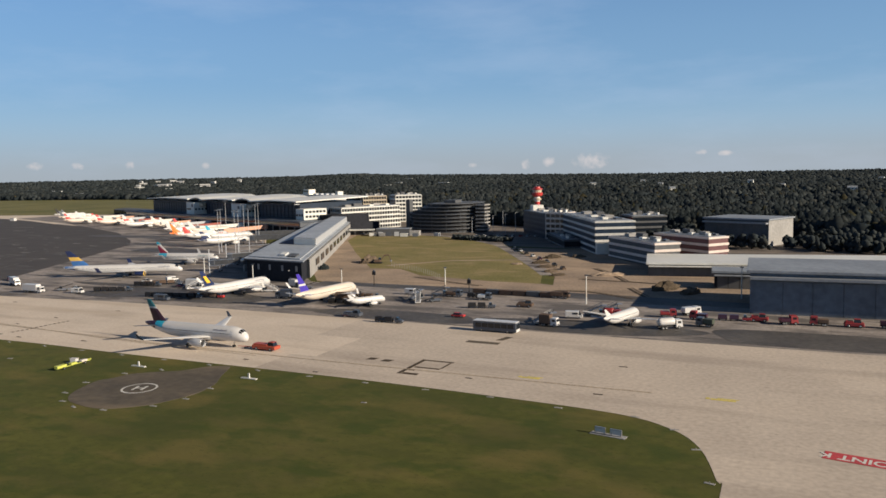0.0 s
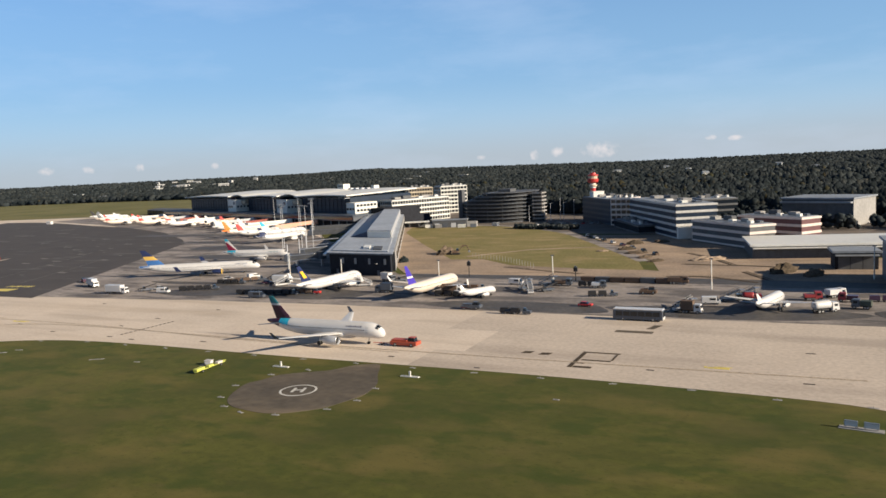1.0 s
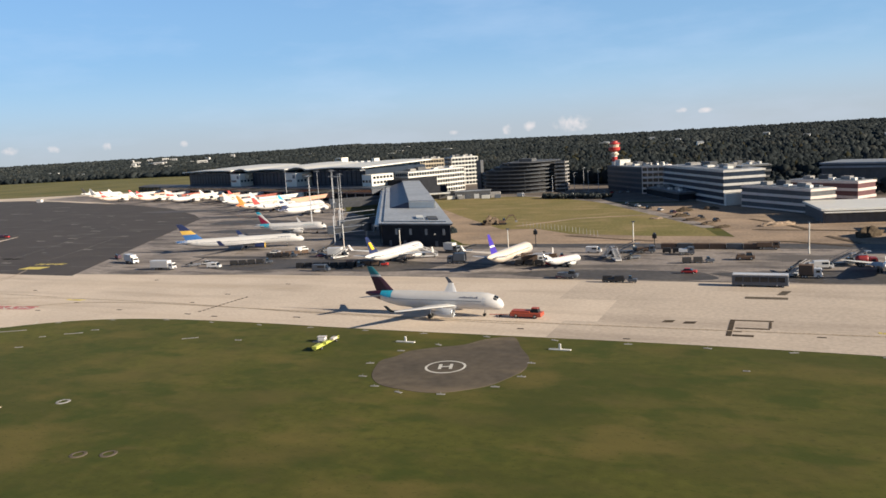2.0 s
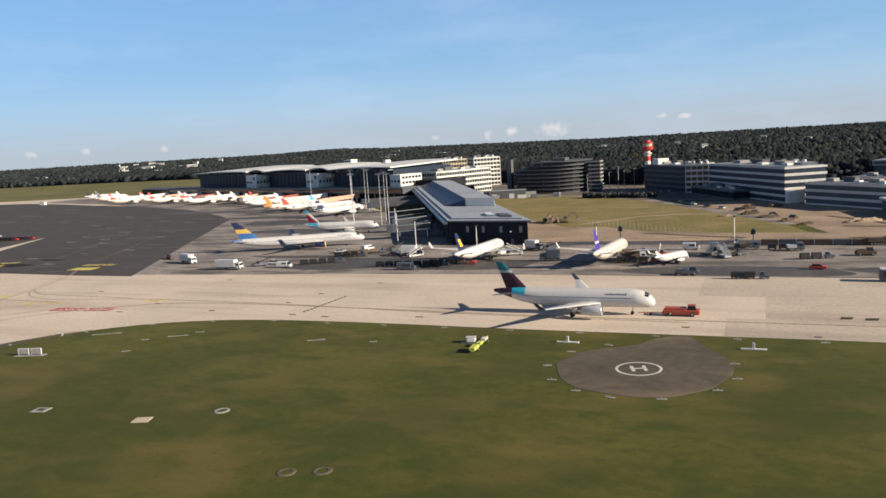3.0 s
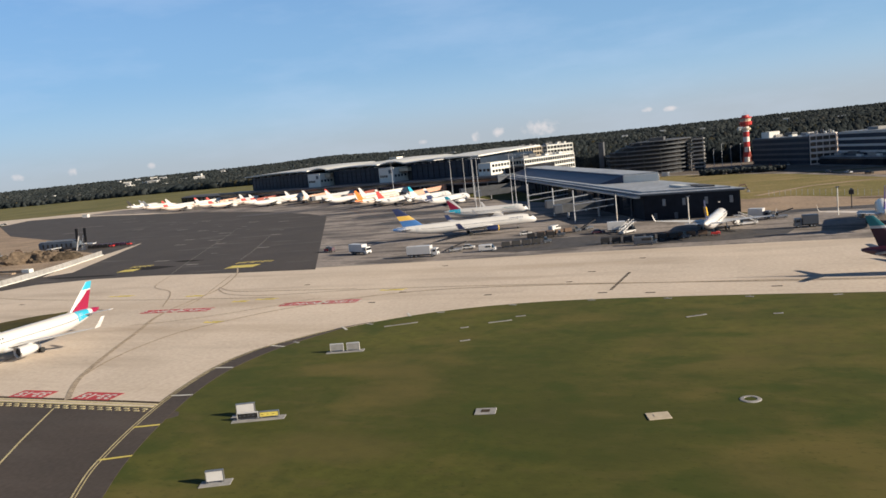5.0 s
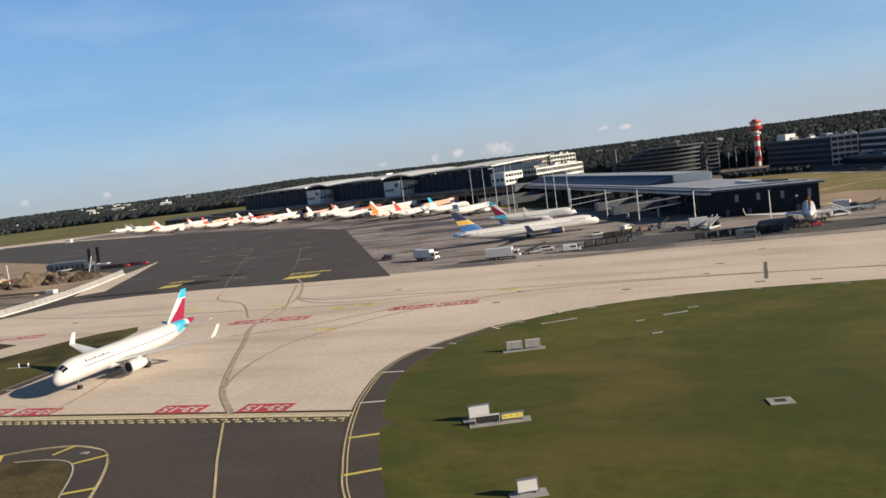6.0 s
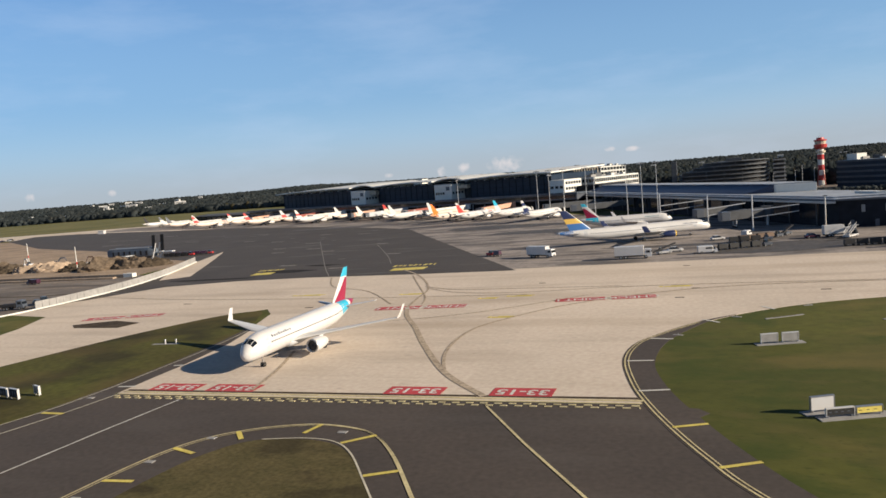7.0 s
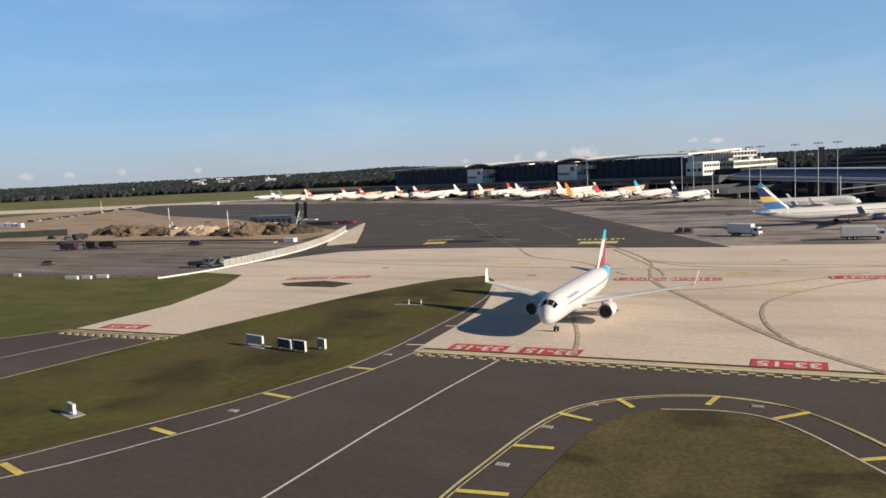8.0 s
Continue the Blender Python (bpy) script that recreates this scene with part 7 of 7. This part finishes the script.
ob = thing("equipment_box", (-159.7, 137.4, 0.0), 12, "rounded white equipment box beside a yellow-green trailer", "equipment box")
part("slab", boxes((-2.0, 1.6, -0.8, 0.8, 0.0, 0.1)), WALL_DG, ob)
part("case", boxes((-0.9, 1.0, -0.6, 0.6, 0.1, 1.15), bevel=0.2), WHITE, ob)
part("lid", boxes((-0.95, 1.05, -0.65, 0.65, 1.13, 1.22), bevel=0.04), CREAM, ob)
# shaft covers: ring-shaped and square slabs
for x, y, worn in ((-184.8, 91.2, WALL_G), (-156.5, 75.4, PAD), (-160.9, 73.9, PAD)):
    ob = thing("shaft_cover", (x, y, 0.0), 0, "low concrete ring round a manhole in the grass" if worn is WALL_G else "sunken weathered concrete ring in the grass", "manhole", "manhole rings")
    part("ring", loft(bmesh.new(), [[(r * math.cos(6.28318 * k / 20), r * math.sin(6.28318 * k / 20), z) for k in range(20)] for r, z in ((1.3, 0.0), (1.2, 0.08), (0.8, 0.1), (0.76, 0.02))], caps=False), worn, ob)
    part("lid", prism(bmesh.new(), [(0.72 * math.cos(6.28318 * k / 16), 0.72 * math.sin(6.28318 * k / 16)) for k in range(16)], 0.0, 0.05), GRASS, ob)
for x, y, tn, m, lid in ((-194.9, 84.5, 20, WALL_BEIGE, WALL_BEIGE), (-216.4, 84.1, 12, WALL_G, DARK_EARTH)):
    ob = thing("concrete_slab", (x, y, 0.0), tn, "pale square concrete slab in the grass" if lid is WALL_BEIGE else "pale square slab with a dark shaft in the grass", "slab", "grass slabs")
    part("slab", boxes((-1.35, 1.35, -1.1, 1.1, 0.0, 0.12), bevel=0.03), m, ob)
    part("lid", boxes((-0.55, 0.55, -0.45, 0.45, 0.12, 0.16)), lid, ob)
# small low edge lights along the apron edge and round the pad
lamp = thing("edge_light", (-20, 146.2, 0.0), 0, "small low apron edge light on a pale pad", "light", "edge lights")
part("pad", boxes((-0.8, 0.8, -0.28, 0.28, 0.0, 0.07), bevel=0.02), WALL_G, lamp)
part("stem", rod(bmesh.new(), (0, 0, 0.08), (0, 0, 0.35), 0.05), STEEL, lamp)
spots = [(-20 - 15.0 * i, 148.2 if i > 1 else 146.4) for i in range(1, 14)] + [(-124.8 + 15.9 * math.cos(radians(a)), 126.4 + 15.9 * math.sin(radians(a))) for a in (120, 150, 185, 215, 240, 262, 290, 325, 350, 20)]
spots += [(-231, 145.4), (-245, 139.8), (-257, 130.6), (-266, 117), (-7.4, 133), (-3.8, 119.5), (-2.4, 111), (-2.2, 104.5), (-12.2, 141.6)]
for x, y in spots:
    copy_thing(lamp, pose(x, y, 0, 0, 0, random.uniform(-20, 20)))

# ---- fence posts and soil heaps by the field ----
fence = thing("post_fence", (-178, 336, 0.0), 0, "row of thin pale posts beside the sandy track", "fence")
for i in range(22):
    f = i / 21
    part("post", rod(bmesh.new(), (42 * f, -33 * f + 4 * math.sin(3 * f), 0), (42 * f, -33 * f + 4 * math.sin(3 * f), 2.4), 0.09), WALL_G, fence)


def mound(x, y, rx, ry, h, seed, label, mat=EARTH):
    r = random.Random(seed)
    bm = bmesh.new()
    bmesh.ops.create_icosphere(bm, subdivisions=4, radius=1.0)
    for v in bm.verts:
        n = noise.noise(v.co * 2.3 + Vector((seed, 0, 0))) * 0.55 + noise.noise(v.co * 6.5 + Vector((0, seed, 0))) * 0.28
        v.co = Vector((v.co.x * rx * (1 + 0.35 * n), v.co.y * ry * (1 + 0.35 * n), max(-0.05, v.co.z) * h * (1 + n)))
    ob = new("earth_mound", mesh_of(bm, mat, "earth_mound"))
    ob.matrix_world = pose(x, y, 0.0, 0, 0, r.uniform(0, 90))
    return tagged(ob, label, "earth mound", "earth mounds")


mound(-199, 350, 7, 3.5, 3.0, 2, "brown mound of dug earth by the field")
for i, (x, y, rx, ry, h, m) in enumerate(((-40, 303, 7, 3, 2.6, DARK_EARTH), (-30, 297, 6, 3, 2.0, EARTH), (-70, 335, 8, 3, 1.4, SAND), (-104, 355, 5, 2, 1.2, EARTH), (-112, 370, 5, 2, 1.3, DARK_EARTH), (-97, 340, 4, 2, 1.1, EARTH), (-90.5, 329, 4, 1.6, 0.9, DARK_EARTH), (-113, 394, 5, 2.4, 1.8, DARK_EARTH), (-101, 401, 4, 2, 1.4, EARTH), (-122, 363, 3, 1.5, 0.7, SAND), (-206, 318, 3, 2, 2.5, LEAF))):
    mound(x, y, rx, ry, h, 5 + i, "low mound of soil on the bare lot", m)


def digger(x, y, turn, label, paint=YELLOW):
    ob = thing("excavator", (x, y, 0.05), turn, label, "excavator", "excavators")
    for sy in (-1.1, 1.1):
        part("track", boxes((-1.9, 1.9, sy - 0.3, sy + 0.3, 0.0, 0.8), bevel=0.2), BLACK, ob)
    part("house", boxes((-1.9, 1.2, -1.25, 1.25, 0.85, 2.0), bevel=0.12), paint, ob)
    part("cab", taper(0.0, 1.5, 1.1, 0.9, 1.9, 3.0, (0.1, 0.3)), GLASS, ob)
    part("boom", loft(bmesh.new(), [[(xx, -0.2, z - t), (xx, 0.2, z - t), (xx, 0.2, z + t), (xx, -0.2, z + t)] for xx, z, t in ((1.2, 1.6, 0.3), (3.2, 4.2, 0.4), (5.4, 4.4, 0.25))]), paint, ob)
    part("arm", rod(bmesh.new(), (5.3, 0, 4.5), (6.6, 0, 1.8), 0.2), paint, ob)
    part("bucket", boxes((6.0, 7.0, -0.5, 0.5, 0.9, 1.8), bevel=0.15), STEEL, ob)


digger(-192, 347, 20, "dark brown excavator on a heap by the field", RAIL_BROWN)

# ---- building site beyond the dark apron ----
wall_pts = [(-446.5, 137.5), (-443, 149), (-441.8, 160), (-441.8, 173), (-443, 188), (-446.5, 205), (-454, 228), (-463.5, 250), (-473, 271)]
line = smooth_line(wall_pts, 5)
for a, b in zip(line, line[1:]):
    d = Vector(b) - Vector(a)
    ob = thing("barrier", (a[0], a[1], 0.03), math.degrees(math.atan2(d.y, d.x)), "pale concrete barrier element round the building site", "barrier", "site barriers")
    part("foot", boxes((0.03, d.length - 0.03, -0.45, 0.45, 0.0, 0.35), bevel=0.04), WALL_W, ob)
    if a[1] > 156:
        part("panel", boxes((0.05, d.length - 0.05, 0.1, 0.25, 0.35, 2.3)), WALL_G, ob)
for x, y, w in ((-474, 134.5, 2.2), (-469.5, 135.5, 1.6), (-466, 137.5, 2.0), (-500, 137.5, 1.2)):
    ob = thing("plastic_barrier", (x, y, 0.0), 4, "low white plastic barrier along the grass", "barrier", "low barriers")
    part("block", boxes((-w, w, -0.35, 0.35, 0.0, 0.95), bevel=0.08), WHITE, ob)
rail = thing("low_rail", (-446.5, 138, 0.0), 0, "long low pale guard rail between grass and yard", "guard rail")
for i in range(12):
    part("beam", boxes((-6.3 * i - 6.2, -6.3 * i, -0.1, 0.1, 0.5, 0.8)), WALL_G, rail)
    part("post", boxes((-6.3 * i - 0.1, -6.3 * i + 0.1, -0.08, 0.08, 0.0, 0.5)), WALL_G, rail)
for i, (x, y, rx, ry, h) in enumerate(((-620, 277, 9, 6, 3.6), (-606, 273, 10, 6, 4.2), (-590, 270, 11, 6, 4.0), (-575, 267, 8, 6, 3.4), (-560, 266, 9, 7, 3.0), (-546, 264, 10, 6, 3.6), (-530, 262, 8, 6, 3.0), (-512, 260, 11, 7, 4.8), (-500, 262, 9, 6, 4.4), (-490, 265, 7, 5, 3.2))):
    mound(x, y, rx, ry, h, 20 + i, "brown mound of dug earth on the building site", SAND if i in (4, 5) else EARTH if i % 3 else DARK_EARTH)
digger(-583, 285, 160, "white excavator between soil heaps", WHITE)
digger(-562, 280, 20, "dark excavator between soil heaps", SLATE)
digger(-534, 280, 200, "brown excavator between soil heaps", RAIL_BROWN)
site = thing("site_kerb", (-558, 232.5, 0.0), -1.0, "long low pale concrete wall of the building site", "wall")
part("wall", boxes((-180, 84, -2.6, 0.0, 0.0, 1.1), bevel=0.1), SAND, site)
part("step", boxes((-180, 84, -8.4, -6.4, 0.0, 0.6), bevel=0.1), SAND, site)
part("trough", boxes((-180, 82, -6.4, -2.6, 0.02, 0.12)), DARK_EARTH, site)
part("end_block", boxes((86, 90.5, -5.2, -2.9, 0.0, 1.5), bevel=0.08), WALL_W, site)
ob = thing("green_site_fence", (-672, 262, 0.0), 18, "long dark green site hoarding on the yard", "hoarding")
for i in range(12):
    part("panel", boxes((-30 + 5 * i, -25.15 + 5 * i, -0.1, 0.1, 0.1, 3.4)), HOARD, ob)
for x, y, tn, lab, p in ((-559, 203, 185, "dark red dump truck on the site yard", DWINE), (-551, 206.5, 180, "white-cabbed tipper truck on the site yard", BLACK), (-543.5, 208.5, 184, "dark tipper truck on the site yard", BLACK), (-604, 246, 92, "dark truck on the site yard", BLACK)):
    truck(x, y, tn, lab, p, WHITE if "white" in lab else p, 7.5, 3.0)
car(-517, 161, 10, "brown car on the site yard", RAIL_BROWN)
truck(-451, 158.5, 15, "dark flatbed truck behind the barrier", BLACK, SLATE, 7.0, 1.8)
tractor(-449.5, 167, 60, "dark machine behind the barrier", SLATE, 4.5, "site_machine")
van(-506, 216, 180, "dark red van on the site yard", DWINE, h=2.0)
rng = random.Random(8)
for i in range(48):
    car(-838 - 1.9 * i - 0.8 * max(0, i - 22) + rng.uniform(-3, 3), 395 + 4.3 * i + rng.uniform(-2, 2), rng.choice((20, 30, 200)), "parked car in the far row", rng.choice((WHITE, BLACK, BLACK, DWINE, GREY_PAINT, SLATE, SLATE)), "far parked cars")
for i in range(3):
    ob = thing("site_cabin", (-775 - 16 * i, 338 + 6 * i, 0.05), rng.uniform(-5, 5), "white site cabin on bare ground", "cabin", "site cabins")
    part("box", boxes((-6, 6, -1.4, 1.4, 0.1, 2.9), bevel=0.06), WHITE, ob)
    part("window", boxes((-2.5, -1, -1.46, -1.4, 1.2, 2.2), (1, 2.5, -1.46, -1.4, 1.2, 2.2)), GLASS, ob)
for x, y in ((-523, 255), (-610, 309), (-880, 500)):
    ob = thing("site_mast", (x, y, 0.0), 0, "slim pale mast with a red band on the site", "mast", "site masts")
    part("pole", rod(bmesh.new(), (0, 0, 0), (0, 0, 11), 0.22, 0.14), WALL_W, ob)
    part("band", rod(bmesh.new(), (0, 0, 3.2), (0, 0, 4.4), 0.24, 0.23), RED, ob)
cart_train(-494, 308, 8, 6, "red and dark baggage carts parked at the site", DWINE, RED)
cart_train(-502, 304, 8, 4, "dark baggage carts parked at the site", BLACK, RED)

# fire-training rig shaped like an aircraft
rig = thing("training_rig", (-529, 299, 0.05), 1, "grey steel aircraft-shaped training rig with dark twin fins", "training rig")
hull = part("hull", loft(bmesh.new(), [[(x, max(-w, min(w, 1.25 * w * math.cos(6.28318 * k / 16))), 3.4 + max(-h, min(h, 1.2 * h * math.sin(6.28318 * k / 16)))) for k in range(16)] for x, w, h in ((-16.6, 1.2, 0.9), (-15.8, 2.0, 1.9), (-13, 2.4, 2.3), (9, 2.4, 2.3), (11.2, 2.0, 1.9), (12.2, 1.0, 0.9))]), BLUE_GREY, rig)
part("roof_rail", boxes((-14, 9.5, -2.3, -2.0, 5.65, 5.95), (-14, 9.5, 2.0, 2.3, 5.65, 5.95)), GREY_PAINT, hull)
for i in range(7):
    part("door_opening", boxes((-12.5 + 3.3 * i, -11.3 + 3.3 * i, -2.44, -2.38, 2.2, 4.3)), BLACK, hull)
for x in (-11, -2, 7):
    part("trestle", boxes((x - 0.3, x + 0.3, -1.4, 1.4, 0, 1.6)), SLATE, rig)
for sy in (-1.4, 1.4):
    part("fin", loft(bmesh.new(), [[(x, sy - 0.15, z), (x, sy + 0.15, z), (x + 1.9, sy + 0.15, z), (x + 1.9, sy - 0.15, z)] for x, z in ((12.2 + sy, 3.6), (12.8 + sy, 11.6))]), BLACK, rig)
part("wing", boxes((-3, 1, -9, 9, 2.2, 2.5)), GREY_PAINT, rig)
part("stairs", loft(bmesh.new(), [[(13, y, 0.1), (13.8, y, 0.1), (16, y, 3.6), (15.2, y, 3.6)] for y in (-0.8, 0.8)]), WHITE, rig)
for y in (-1.6, 1.6):
    part("rear_strut", rod(bmesh.new(), (10.5, y, 0.0), (13.4, y, 7.6), 0.28), WHITE, rig)
    part("front_strut", rod(bmesh.new(), (-15.5, y, 0.0), (-12.0, y, 4.2), 0.28), WHITE, rig)
part("rear_platform", boxes((13.5, 22, -1.2, 1.2, 3.0, 3.4)), WHITE, rig)
ob = thing("white_shelter", (-835, 602, 0.05), 10, "small white shelter at the far edge of the apron", "shelter")
part("box", boxes((-3, 3, -2, 2, 0, 3), bevel=0.1), WHITE, ob)
part("roof", boxes((-3.3, 3.3, -2.3, 2.3, 3, 3.3)), ROOF_W, ob)

# tyre-worn lanes and spilled soil over the yard
rng = random.Random(17)
for k in range(16):
    x, y = rng.uniform(-640, -462), rng.uniform(160, 226)
    pts = [(x + 7 * j, y + 2.5 * math.sin(0.5 * j + k)) for j in range(-3, 4) if x + 7 * j < -456]
    if len(pts) > 2:
        marking("yard_trace", ribbon(bmesh.new(), smooth_line(pts, 3), rng.uniform(0.5, 1.6), 0.058 + 0.0012 * k), DARK_EARTH if k % 3 else SAND, "trace of spilled soil over the yard")
for x, y, tn, p in ((-630, 251, 10, BLACK), (-616, 249, 100, SLATE), (-655, 226, 5, DWINE), (-590, 224, 170, BLACK)):
    car(x, y, tn, "dark car parked on the site yard", p)
